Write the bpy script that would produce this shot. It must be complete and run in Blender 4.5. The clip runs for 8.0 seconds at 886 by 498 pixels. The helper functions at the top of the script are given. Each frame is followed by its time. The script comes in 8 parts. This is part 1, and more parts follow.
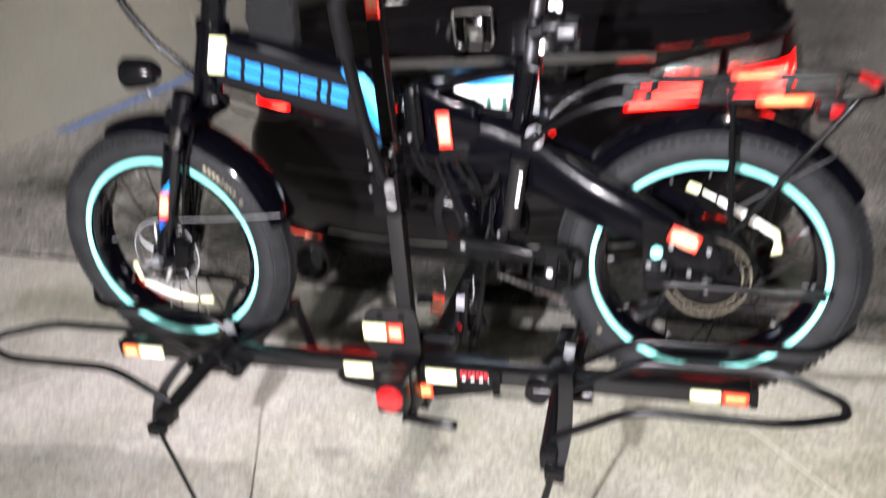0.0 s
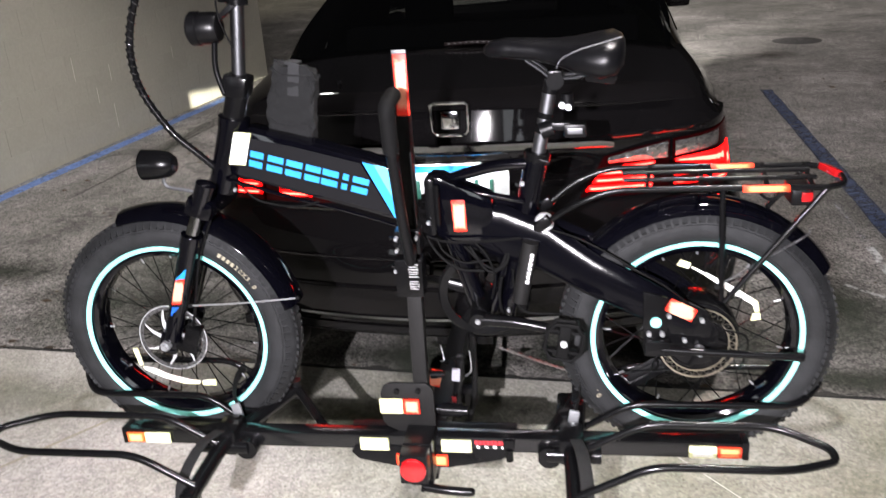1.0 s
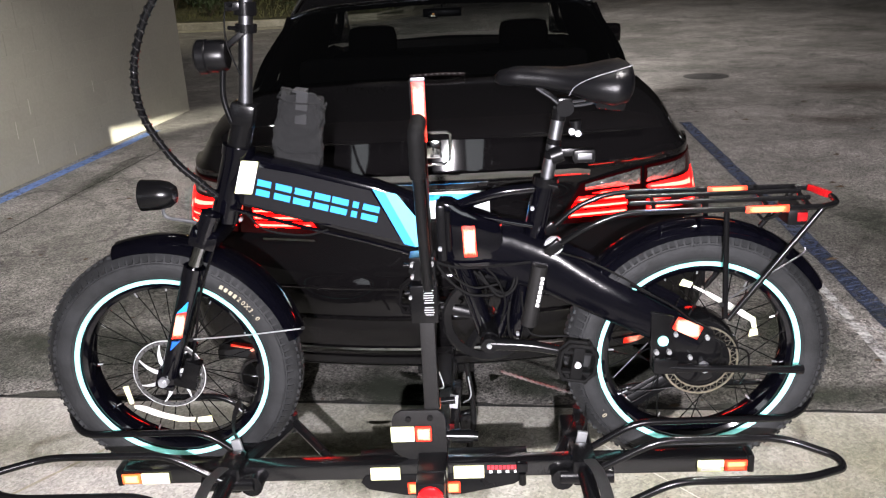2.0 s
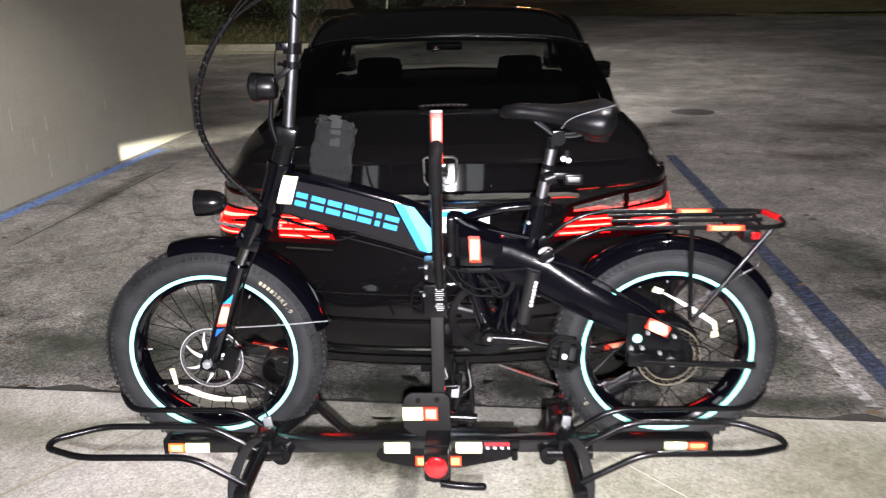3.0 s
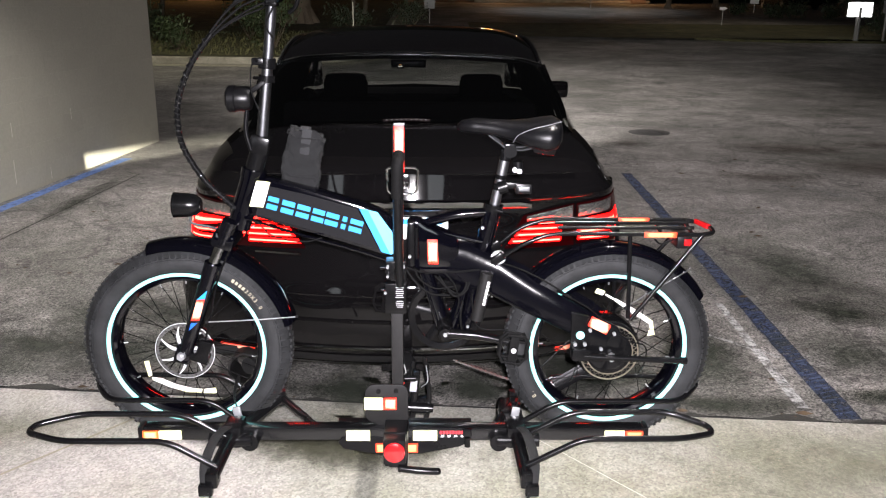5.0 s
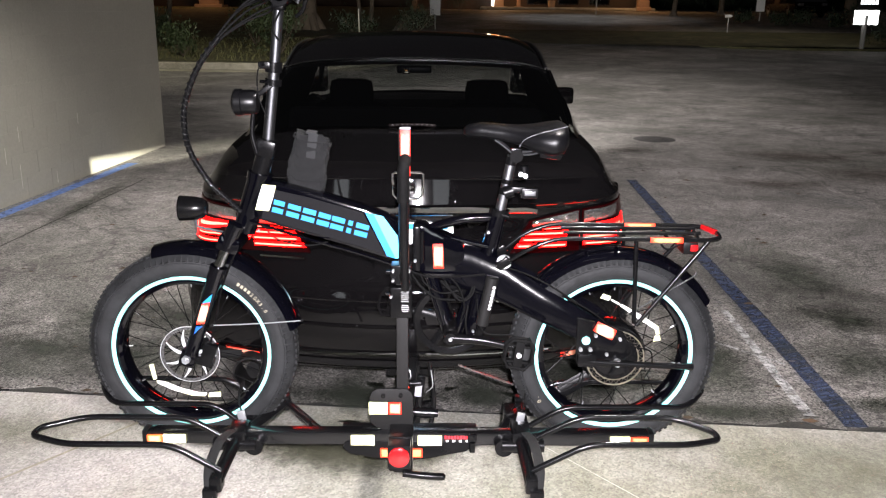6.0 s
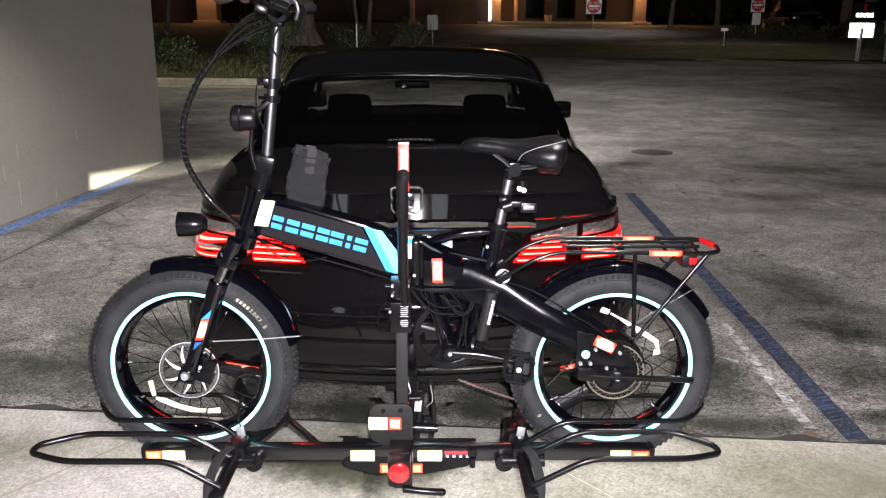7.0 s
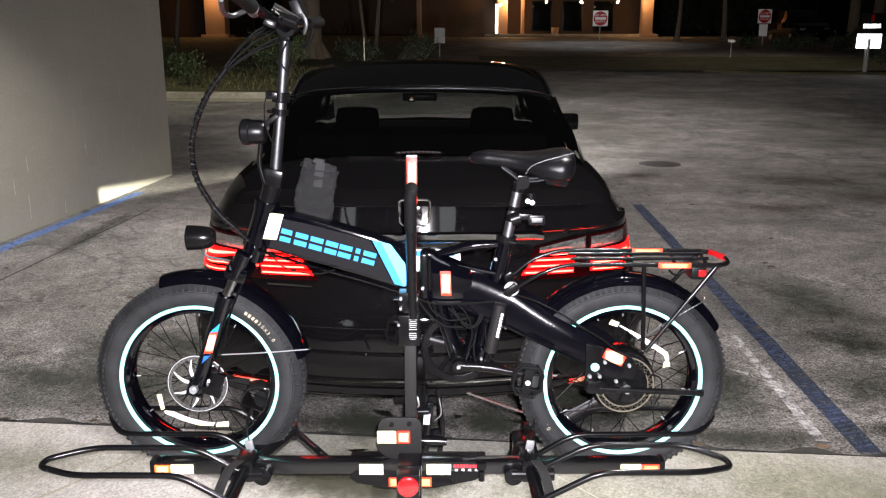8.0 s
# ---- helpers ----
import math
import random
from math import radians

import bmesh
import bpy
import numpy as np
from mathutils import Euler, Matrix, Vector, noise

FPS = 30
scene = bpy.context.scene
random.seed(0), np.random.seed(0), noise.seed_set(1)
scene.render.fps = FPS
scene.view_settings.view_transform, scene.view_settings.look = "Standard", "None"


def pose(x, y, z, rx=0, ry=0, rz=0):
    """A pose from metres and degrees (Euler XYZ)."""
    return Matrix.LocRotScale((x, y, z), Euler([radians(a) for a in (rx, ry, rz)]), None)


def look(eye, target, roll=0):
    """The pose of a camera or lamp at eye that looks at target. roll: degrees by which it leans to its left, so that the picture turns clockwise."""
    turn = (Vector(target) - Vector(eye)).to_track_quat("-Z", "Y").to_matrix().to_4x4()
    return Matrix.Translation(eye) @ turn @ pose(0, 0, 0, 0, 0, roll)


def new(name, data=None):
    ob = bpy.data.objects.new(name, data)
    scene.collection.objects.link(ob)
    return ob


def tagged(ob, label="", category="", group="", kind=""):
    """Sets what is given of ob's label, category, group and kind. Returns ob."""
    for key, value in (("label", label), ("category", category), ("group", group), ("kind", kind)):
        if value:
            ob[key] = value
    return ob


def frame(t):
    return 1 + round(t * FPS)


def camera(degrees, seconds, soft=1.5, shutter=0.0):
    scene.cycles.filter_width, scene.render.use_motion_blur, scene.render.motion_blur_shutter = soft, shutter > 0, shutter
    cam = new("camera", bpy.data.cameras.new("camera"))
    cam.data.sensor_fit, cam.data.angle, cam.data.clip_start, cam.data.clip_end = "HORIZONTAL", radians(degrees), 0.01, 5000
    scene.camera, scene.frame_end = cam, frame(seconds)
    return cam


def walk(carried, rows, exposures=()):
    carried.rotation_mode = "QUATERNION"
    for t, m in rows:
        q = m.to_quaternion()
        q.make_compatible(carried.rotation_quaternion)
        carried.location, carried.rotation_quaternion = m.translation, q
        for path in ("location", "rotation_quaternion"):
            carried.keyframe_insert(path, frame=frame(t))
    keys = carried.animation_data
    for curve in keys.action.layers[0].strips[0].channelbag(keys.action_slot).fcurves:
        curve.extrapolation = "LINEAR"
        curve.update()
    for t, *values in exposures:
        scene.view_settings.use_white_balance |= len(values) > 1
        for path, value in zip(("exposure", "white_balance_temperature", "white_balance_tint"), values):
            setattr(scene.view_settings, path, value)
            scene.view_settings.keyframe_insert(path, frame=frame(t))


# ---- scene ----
cam = camera(55.5, 8.0, soft=1.2, shutter=0.5)
PATH = [
    (0, (0.551, -1.48, 1.4), (-0.024, 0.234, 0.546), -6.0),
    (0.1, (0.535, -1.537, 1.419), (-0.001, 0.234, 0.661), -5.5),
    (0.2, (0.505, -1.594, 1.432), (0.039, 0.220, 0.726), -4.9),
    (0.3, (0.480, -1.620, 1.454), (0.074, 0.205, 0.753), -4.6),
    (0.4, (0.462, -1.636, 1.459), (0.090, 0.197, 0.754), -4.4),
    (0.5, (0.427, -1.650, 1.470), (0.097, 0.175, 0.748), -4.1),
    (0.6, (0.404, -1.651, 1.472), (0.094, 0.171, 0.734), -4.0),
    (0.8, (0.362, -1.653, 1.477), (0.058, 0.168, 0.734), -3.9),
    (1, (0.320, -1.641, 1.487), (0.018, 0.190, 0.768), -3.9),
    (1.2, (0.278, -1.636, 1.488), (0.009, 0.209, 0.795), -4.0),
    (1.5, (0.211, -1.641, 1.482), (0.028, 0.236, 0.815), -3.7),
    (1.7, (0.121, -1.653, 1.477), (0.024, 0.231, 0.812), -3.5),
    (2.8, (0.112, -1.875, 1.534), (0.006, 0.026, 0.922), -1.4),
    (3, (0.081, -1.978, 1.54), (0.018, -0.07, 0.941), -1.1),
    (3.5, (0.089, -2.123, 1.556), (0.08, -0.206, 0.983), -1.0),
    (4, (0.105, -2.16, 1.557), (0.119, -0.244, 0.987), -0.3),
    (4.5, (0.098, -2.157, 1.559), (0.129, -0.239, 0.994), 0.3),
    (6, (0.089, -2.152, 1.551), (0.104, -0.228, 1.003), 0.6),
    (6.5, (0.089, -2.153, 1.552), (0.107, -0.224, 1.024), 0.4),
    (7, (0.088, -2.153, 1.553), (0.106, -0.221, 1.037), 0.3),
    (7.5, (0.088, -2.158, 1.556), (0.098, -0.221, 1.057), 0.2),
    (8, (0.086, -2.151, 1.554), (0.086, -0.212, 1.066), -0.0),
]
walk(cam, [(t, look(eye, target, roll)) for t, eye, target, roll in PATH], [(0, -0.12), (0.2, -0.3), (0.5, -0.25), (0.8, -0.14), (1.2, -0.18), (1.5, -0.02), (3, 0.02), (8, 0.10)])

# ---- world and lights ----
world = bpy.data.worlds.new("night")
scene.world = world
world.use_nodes = True
world.node_tree.nodes["Background"].inputs[0].default_value = (0.45, 0.45, 0.5, 1)
world.node_tree.nodes["Background"].inputs[1].default_value = 0.018


def lamp(name, kind, place, target, power, color, size=0.05, cone=90, blend=0.3):
    data = bpy.data.lights.new(name, kind)
    data.energy, data.color = power, color
    if kind == "AREA":
        data.shape, data.size = "DISK", size
    else:
        data.shadow_soft_size = size
    if kind == "SPOT":
        data.spot_size, data.spot_blend = radians(cone), blend
    ob = new(name, data)
    ob.matrix_world = look(place, target)
    return ob


# two lamps under the canopy over the loading slab
lamp("canopy_lamp", "SPOT", (-1.6, 3.5, 3.0), (-1.601, 3.5, 0), 430, (1.0, 0.94, 0.92), 0.07, 118, 0.75)
lamp("canopy_lamp", "SPOT", (0.9, 0.3, 3.0), (0.901, 0.3, 0), 440, (1.0, 0.93, 0.93), 0.07, 138, 0.3)
# an unseen lamp on the wall behind the slab, added to brighten it
lamp("wall_lamp", "SPOT", (0.3, -6.02, 2.6), (0.3, 2.0, 0.4), 760, (1.0, 0.95, 0.97), 0.05, 150, 0.5)
# the torch held beside the camera
lamp("torch", "SPOT", (0.11, -2.24, 1.62), (0.10, 0.35, 0.05), 930, (0.97, 0.92, 1.0), 0.012, 100, 1.0)
# headlights of the parked car
for x in (-0.767, 0.483):
    lamp("headlight_lamp", "SPOT", (x, 5.35, 0.62), (x + (6 if x > 0 else 1), 34, 0.9), 4600, (1.0, 0.95, 0.9), 0.04, 62, 1.0)
# an extra lamp, added to throw the low lit band on the wall
lamp("wall_band_lamp", "SPOT", (-0.845, 5.209, 0.62), (-3.1, 6.75, 0.05), 1500, (1.0, 0.95, 0.78), 0.002, 60, 0.3)
# the two lamps over its number plate
for x in (-0.068, 0.052):
    lamp("plate_lamp", "SPOT", (x, 0.592, 0.862), (x, 0.640, 0.770), 2.2, (0.95, 0.97, 1.0), 0.008, 150, 0.8)
# unseen lamps over the lot, added to brighten it area by area
lamp("lot_fill_lamp", "SPOT", (1.4, 13.6, 9.0), (1.5, 13.5, 0), 2750, (1.0, 0.94, 0.90), 0.2, 92, 1.0)
lamp("lot_fill_lamp", "SPOT", (3.2, 5.6, 9.0), (3.2, 5.5, 0), 1600, (1.0, 0.93, 0.93), 0.2, 100, 1.0)
lamp("lot_fill_lamp", "SPOT", (7.0, 20.5, 9.0), (7.0, 20.6, 0), 480, (1.0, 0.94, 0.92), 0.2, 96, 1.0)
lamp("lot_fill_lamp", "SPOT", (-9.0, 15.0, 8.0), (-8.0, 18.0, 0), 1600, (1.0, 0.92, 0.75), 0.2, 84, 0.9)
lamp("lot_fill_lamp", "SPOT", (12.0, 30.5, 9.0), (12.0, 30.6, 0), 480, (1.0, 0.85, 0.68), 0.2, 84, 0.9)
lamp("porch_lamp", "POINT", (4.75, 58.6, 4.0), (4.6, 50, 0), 330, (1.0, 0.5, 0.2), 0.15)
lamp("porch_lamp", "POINT", (13.6, 57.2, 4.4), (14.0, 50, 0), 330, (1.0, 0.5, 0.2), 0.15)
lamp("lot_fill_lamp", "SPOT", (7.5, 41.0, 9.0), (7.5, 41.5, 0), 900, (0.92, 0.95, 1.0), 0.2, 84, 0.9)
lamp("porch_lamp", "POINT", (-12.5, 45.0, 3.9), (-15, 50, 0), 130, (1.0, 0.5, 0.2), 0.15)

# ---- materials ----
def mat(name, color, rough=0.5, metal=0.0, vary=0.2, scale=6.0, fine=90.0, bump=0.0, bump_scale=150.0, coat=0.0, spec=0.5, rough_vary=0.1, piecewise=False):
    m = bpy.data.materials.new(name)
    m.use_nodes = True
    nt = m.node_tree
    b = nt.nodes["Principled BSDF"]
    b.inputs["Metallic"].default_value = metal
    b.inputs["Coat Weight"].default_value = coat
    b.inputs["Coat Roughness"].default_value = 0.03
    b.inputs["Specular IOR Level"].default_value = spec
    tc = nt.nodes.new("ShaderNodeTexCoord")
    where = tc.outputs["Object"]
    if piecewise:
        # each piece takes its own stretch of the pattern
        info, shift = nt.nodes.new("ShaderNodeObjectInfo"), nt.nodes.new("ShaderNodeVectorMath")
        shift.operation = "MULTIPLY_ADD"
        shift.inputs[1].default_value = (37.0, 53.0, 71.0)
        nt.links.new(info.outputs["Random"], shift.inputs[0])
        nt.links.new(where, shift.inputs[2])
        where = shift.outputs[0]
    large = nt.nodes.new("ShaderNodeTexNoise")
    large.inputs["Scale"].default_value, large.inputs["Detail"].default_value = scale, 6
    small = nt.nodes.new("ShaderNodeTexNoise")
    small.inputs["Scale"].default_value, small.inputs["Detail"].default_value = fine, 3
    for n in (large, small):
        nt.links.new(where, n.inputs["Vector"])
    both = nt.nodes.new("ShaderNodeMath")
    both.operation = "ADD"
    nt.links.new(large.outputs["Fac"], both.inputs[0])
    nt.links.new(small.outputs["Fac"], both.inputs[1])
    span = nt.nodes.new("ShaderNodeMapRange")
    span.inputs["From Min"].default_value, span.inputs["From Max"].default_value = 0.6, 1.4
    span.inputs["To Min"].default_value, span.inputs["To Max"].default_value = 1 - vary, 1 + vary
    nt.links.new(both.outputs[0], span.inputs["Value"])
    tint = nt.nodes.new("ShaderNodeVectorMath")
    tint.operation = "SCALE"
    tint.inputs[0].default_value = color[:3]
    nt.links.new(span.outputs[0], tint.inputs["Scale"])
    nt.links.new(tint.outputs[0], b.inputs["Base Color"])
    rr = nt.nodes.new("ShaderNodeMapRange")
    rr.inputs["To Min"].default_value, rr.inputs["To Max"].default_value = max(0.02, rough - rough_vary), min(1, rough + rough_vary)
    nt.links.new(large.outputs["Fac"], rr.inputs["Value"])
    nt.links.new(rr.outputs[0], b.inputs["Roughness"])
    if bump:
        grain = nt.nodes.new("ShaderNodeTexNoise")
        grain.inputs["Scale"].default_value, grain.inputs["Detail"].default_value = bump_scale, 4
        nt.links.new(where, grain.inputs["Vector"])
        bp = nt.nodes.new("ShaderNodeBump")
        bp.inputs["Strength"].default_value, bp.inputs["Distance"].default_value = bump, 0.004
        nt.links.new(grain.outputs["Fac"], bp.inputs["Height"])
        nt.links.new(bp.outputs[0], b.inputs["Normal"])
    return m


def glow(name, color, strength):
    m = bpy.data.materials.new(name)
    m.use_nodes = True
    b = m.node_tree.nodes["Principled BSDF"]
    b.inputs["Base Color"].default_value = (*[min(1, c) for c in color], 1)
    b.inputs["Emission Color"].default_value = (*color, 1)
    b.inputs["Emission Strength"].default_value = strength
    return m


def pane(name, tint, keep, rough=0.01):
    """Thin tinted glass: part of the light passes straight, the rest is mirrored."""
    m = bpy.data.materials.new(name)
    m.use_nodes = True
    nt = m.node_tree
    nt.nodes.remove(nt.nodes["Principled BSDF"])
    clear, gloss = nt.nodes.new("ShaderNodeBsdfTransparent"), nt.nodes.new("ShaderNodeBsdfGlossy")
    clear.inputs[0].default_value = (*[c * keep for c in tint], 1)
    gloss.inputs["Roughness"].default_value = rough
    face, mix = nt.nodes.new("ShaderNodeLayerWeight"), nt.nodes.new("ShaderNodeMixShader")
    steep, share = nt.nodes.new("ShaderNodeMath"), nt.nodes.new("ShaderNodeMapRange")
    face.inputs["Blend"].default_value = 0.5
    steep.operation = "POWER"
    steep.inputs[1].default_value = 4.0
    share.inputs["To Min"].default_value, share.inputs["To Max"].default_value = 0.05, 0.9
    nt.links.new(face.outputs["Facing"], steep.inputs[0])
    nt.links.new(steep.outputs[0], share.inputs["Value"])
    nt.links.new(share.outputs[0], mix.inputs[0])
    nt.links.new(clear.outputs[0], mix.inputs[1])
    nt.links.new(gloss.outputs[0], mix.inputs[2])
    nt.links.new(mix.outputs[0], nt.nodes["Material Output"].inputs[0])
    return m


def ground_mat(name, dark, light, stain, scale, rough, bump, speck=0.0, cells=0.0):
    """Worn ground: broad stains, patches, fine grain and stones."""
    m = bpy.data.materials.new(name)
    m.use_nodes = True
    nt = m.node_tree
    b = nt.nodes["Principled BSDF"]
    b.inputs["Roughness"].default_value = rough
    tc = nt.nodes.new("ShaderNodeTexCoord")

    def noise_at(size, detail, rough_=0.55, warp=0.0):
        n = nt.nodes.new("ShaderNodeTexNoise")
        n.inputs["Scale"].default_value, n.inputs["Detail"].default_value = size, detail
        n.inputs["Roughness"].default_value, n.inputs["Distortion"].default_value = rough_, warp
        nt.links.new(tc.outputs["Object"], n.inputs["Vector"])
        return n

    def ramp(source, lo, hi, a, c):
        r = nt.nodes.new("ShaderNodeValToRGB")
        r.color_ramp.elements[0].position, r.color_ramp.elements[1].position = lo, hi
        r.color_ramp.elements[0].color, r.color_ramp.elements[1].color = (*a, 1), (*c, 1)
        nt.links.new(source, r.inputs[0])
        return r

    def mix(kind, fac, a, c):
        x = nt.nodes.new("ShaderNodeMixRGB")
        x.blend_type = kind
        x.inputs[0].default_value = fac
        nt.links.new(a, x.inputs[1])
        nt.links.new(c, x.inputs[2])
        return x

    def cell(size):
        v = nt.nodes.new("ShaderNodeTexVoronoi")
        v.inputs["Scale"].default_value = size
        nt.links.new(tc.outputs["Object"], v.inputs["Vector"])
        bw = nt.nodes.new("ShaderNodeRGBToBW")
        nt.links.new(v.outputs["Color"], bw.inputs[0])
        return bw.outputs[0]

    base = ramp(noise_at(scale, 9, 0.62, 0.3).outputs["Fac"], 0.32, 0.68, dark, light)
    blot = ramp(noise_at(scale * 0.4, 7, 0.68, 0.25).outputs["Fac"], 0.36, 0.62, stain, (1, 1, 1))
    both = mix("MULTIPLY", 1.0, base.outputs[0], blot.outputs[0])
    grain_n = noise_at(420, 3)
    g = speck
    stones = ramp(cell(140), 0.12, 0.88, (1 - 0.8 * g, 1 - 0.8 * g, 1 - 0.8 * g), (1 + 0.8 * g, 1 + 0.8 * g, 1 + 0.78 * g))
    out = mix("MULTIPLY", 1.0, both.outputs[0], stones.outputs[0])
    clods = ramp(noise_at(42, 5, 0.75).outputs["Fac"], 0.36, 0.64, (1 - 0.34 * g, 1 - 0.34 * g, 1 - 0.34 * g), (1 + 0.34 * g, 1 + 0.34 * g, 1 + 0.34 * g))
    out = mix("MULTIPLY", 1.0, out.outputs[0], clods.outputs[0])
    mottle = ramp(noise_at(7, 8, 0.7, 0.4).outputs["Fac"], 0.36, 0.64, (1 - 0.29 * g, 1 - 0.28 * g, 1 - 0.31 * g), (1 + 0.21 * g, 1 + 0.21 * g, 1 + 0.20 * g))
    out = mix("MULTIPLY", 1.0, out.outputs[0], mottle.outputs[0])
    dots = ramp(noise_at(75, 2, 0.5).outputs["Fac"], 0.26, 0.34, (0.35, 0.35, 0.35), (1, 1, 1))
    out = mix("MULTIPLY", 0.7, out.outputs[0], dots.outputs[0])
    if cells:
        v = nt.nodes.new("ShaderNodeTexVoronoi")
        v.feature = "DISTANCE_TO_EDGE"
        v.inputs["Scale"].default_value = cells
        warp = noise_at(2.5, 4)
        add = nt.nodes.new("ShaderNodeVectorMath")
        nt.links.new(tc.outputs["Object"], add.inputs[0])
        nt.links.new(warp.outputs["Color"], add.inputs[1])
        nt.links.new(add.outputs[0], v.inputs["Vector"])
        crack = ramp(v.outputs["Distance"], 0.002, 0.012, (0.4, 0.4, 0.4), (1, 1, 1))
        out = mix("MULTIPLY", 0.85, out.outputs[0], crack.outputs[0])
    nt.links.new(out.outputs[0], b.inputs["Base Color"])
    bp = nt.nodes.new("ShaderNodeBump")
    bp.inputs["Strength"].default_value, bp.inputs["Distance"].default_value = bump, 0.006
    nt.links.new(grain_n.outputs["Fac"], bp.inputs["Height"])
    nt.links.new(bp.outputs[0], b.inputs["Normal"])
    return m


def worn_paint(name, color, under, worn):
    """Road paint worn through to the surface below."""
    m = mat(name, color, 0.75, vary=0.35, scale=9, fine=60, bump=0.4)
    nt = m.node_tree
    b = nt.nodes["Principled BSDF"]
    n = nt.nodes.new("ShaderNodeTexNoise")
    n.inputs["Scale"].default_value, n.inputs["Detail"].default_value, n.inputs["Roughness"].default_value = 22, 10, 0.8
    nt.links.new(nt.nodes["Texture Coordinate"].outputs["Object"], n.inputs["Vector"])
    r = nt.nodes.new("ShaderNodeValToRGB")
    r.color_ramp.elements[0].position, r.color_ramp.elements[1].position = worn, worn + 0.22
    nt.links.new(n.outputs["Fac"], r.inputs[0])
    see = nt.nodes.new("ShaderNodeBsdfTransparent")
    mix = nt.nodes.new("ShaderNodeMixShader")
    nt.links.new(r.outputs[0], mix.inputs[0])
    nt.links.new(see.outputs[0], mix.inputs[1])
    nt.links.new(b.outputs[0], mix.inputs[2])
    nt.links.new(mix.outputs[0], nt.nodes["Material Output"].inputs[0])
    return m


def ragged_patch(name, color, most):
    """A ragged, faded patch over the ground below, for stains and painted shade."""
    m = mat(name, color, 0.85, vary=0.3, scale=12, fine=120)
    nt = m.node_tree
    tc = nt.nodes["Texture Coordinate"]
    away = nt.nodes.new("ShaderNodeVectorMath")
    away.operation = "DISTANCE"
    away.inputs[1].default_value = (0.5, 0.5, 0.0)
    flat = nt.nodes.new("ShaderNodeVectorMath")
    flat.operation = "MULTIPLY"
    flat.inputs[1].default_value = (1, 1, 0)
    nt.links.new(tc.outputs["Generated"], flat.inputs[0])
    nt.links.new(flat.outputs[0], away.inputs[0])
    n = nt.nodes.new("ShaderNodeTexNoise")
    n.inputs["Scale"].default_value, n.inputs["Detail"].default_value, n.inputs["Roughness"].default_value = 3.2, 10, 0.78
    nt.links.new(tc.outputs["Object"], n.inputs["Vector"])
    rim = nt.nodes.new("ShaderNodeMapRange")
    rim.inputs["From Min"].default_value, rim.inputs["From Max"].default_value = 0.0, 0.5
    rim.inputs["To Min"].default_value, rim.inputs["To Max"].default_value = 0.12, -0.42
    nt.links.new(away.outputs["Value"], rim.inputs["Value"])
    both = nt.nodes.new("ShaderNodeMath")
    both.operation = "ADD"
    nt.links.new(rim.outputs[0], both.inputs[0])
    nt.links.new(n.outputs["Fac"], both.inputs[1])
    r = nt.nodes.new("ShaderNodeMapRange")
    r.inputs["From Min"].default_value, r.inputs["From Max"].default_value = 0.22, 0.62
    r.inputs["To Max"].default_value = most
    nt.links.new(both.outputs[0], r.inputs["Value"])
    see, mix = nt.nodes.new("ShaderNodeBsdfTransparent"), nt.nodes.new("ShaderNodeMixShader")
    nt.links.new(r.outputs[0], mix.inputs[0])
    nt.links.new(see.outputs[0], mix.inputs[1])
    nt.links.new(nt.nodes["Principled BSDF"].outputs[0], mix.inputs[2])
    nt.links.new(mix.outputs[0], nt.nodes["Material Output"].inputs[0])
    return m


def glare_reflector(name, core, rim, edge=0.16):
    """A moulded reflector: small prisms, paled to paint glare, inside a deeper coloured border."""
    m = mat(name, core, 0.45, vary=0.05, spec=0.3)
    nt = m.node_tree
    b = nt.nodes["Principled BSDF"]
    tc = nt.nodes["Texture Coordinate"]
    split = nt.nodes.new("ShaderNodeSeparateXYZ")
    nt.links.new(tc.outputs["Generated"], split.inputs[0])
    reach = []
    for axis in ("X", "Z"):
        c = nt.nodes.new("ShaderNodeMath")
        c.operation = "SUBTRACT"
        c.inputs[1].default_value = 0.5
        nt.links.new(split.outputs[axis], c.inputs[0])
        d = nt.nodes.new("ShaderNodeMath")
        d.operation = "ABSOLUTE"
        nt.links.new(c.outputs[0], d.inputs[0])
        reach.append(d)
    far = nt.nodes.new("ShaderNodeMath")
    far.operation = "MAXIMUM"
    nt.links.new(reach[0].outputs[0], far.inputs[0])
    nt.links.new(reach[1].outputs[0], far.inputs[1])
    v = nt.nodes.new("ShaderNodeTexVoronoi")
    v.inputs["Scale"].default_value = 330
    nt.links.new(tc.outputs["Object"], v.inputs["Vector"])
    wave = nt.nodes.new("ShaderNodeMath")
    wave.operation = "MULTIPLY_ADD"
    wave.inputs[1].default_value = 0.10
    nt.links.new(v.outputs["Distance"], wave.inputs[0])
    nt.links.new(far.outputs[0], wave.inputs[2])
    r = nt.nodes.new("ShaderNodeMapRange")
    r.inputs["From Min"].default_value, r.inputs["From Max"].default_value = 0.5 - edge, 0.5 - edge * 0.25
    nt.links.new(wave.outputs[0], r.inputs["Value"])
    x = nt.nodes.new("ShaderNodeMixRGB")
    x.inputs[1].default_value, x.inputs[2].default_value = (*core, 1), (*rim, 1)
    nt.links.new(r.outputs[0], x.inputs[0])
    nt.links.new(x.outputs[0], b.inputs["Base Color"])
    return m


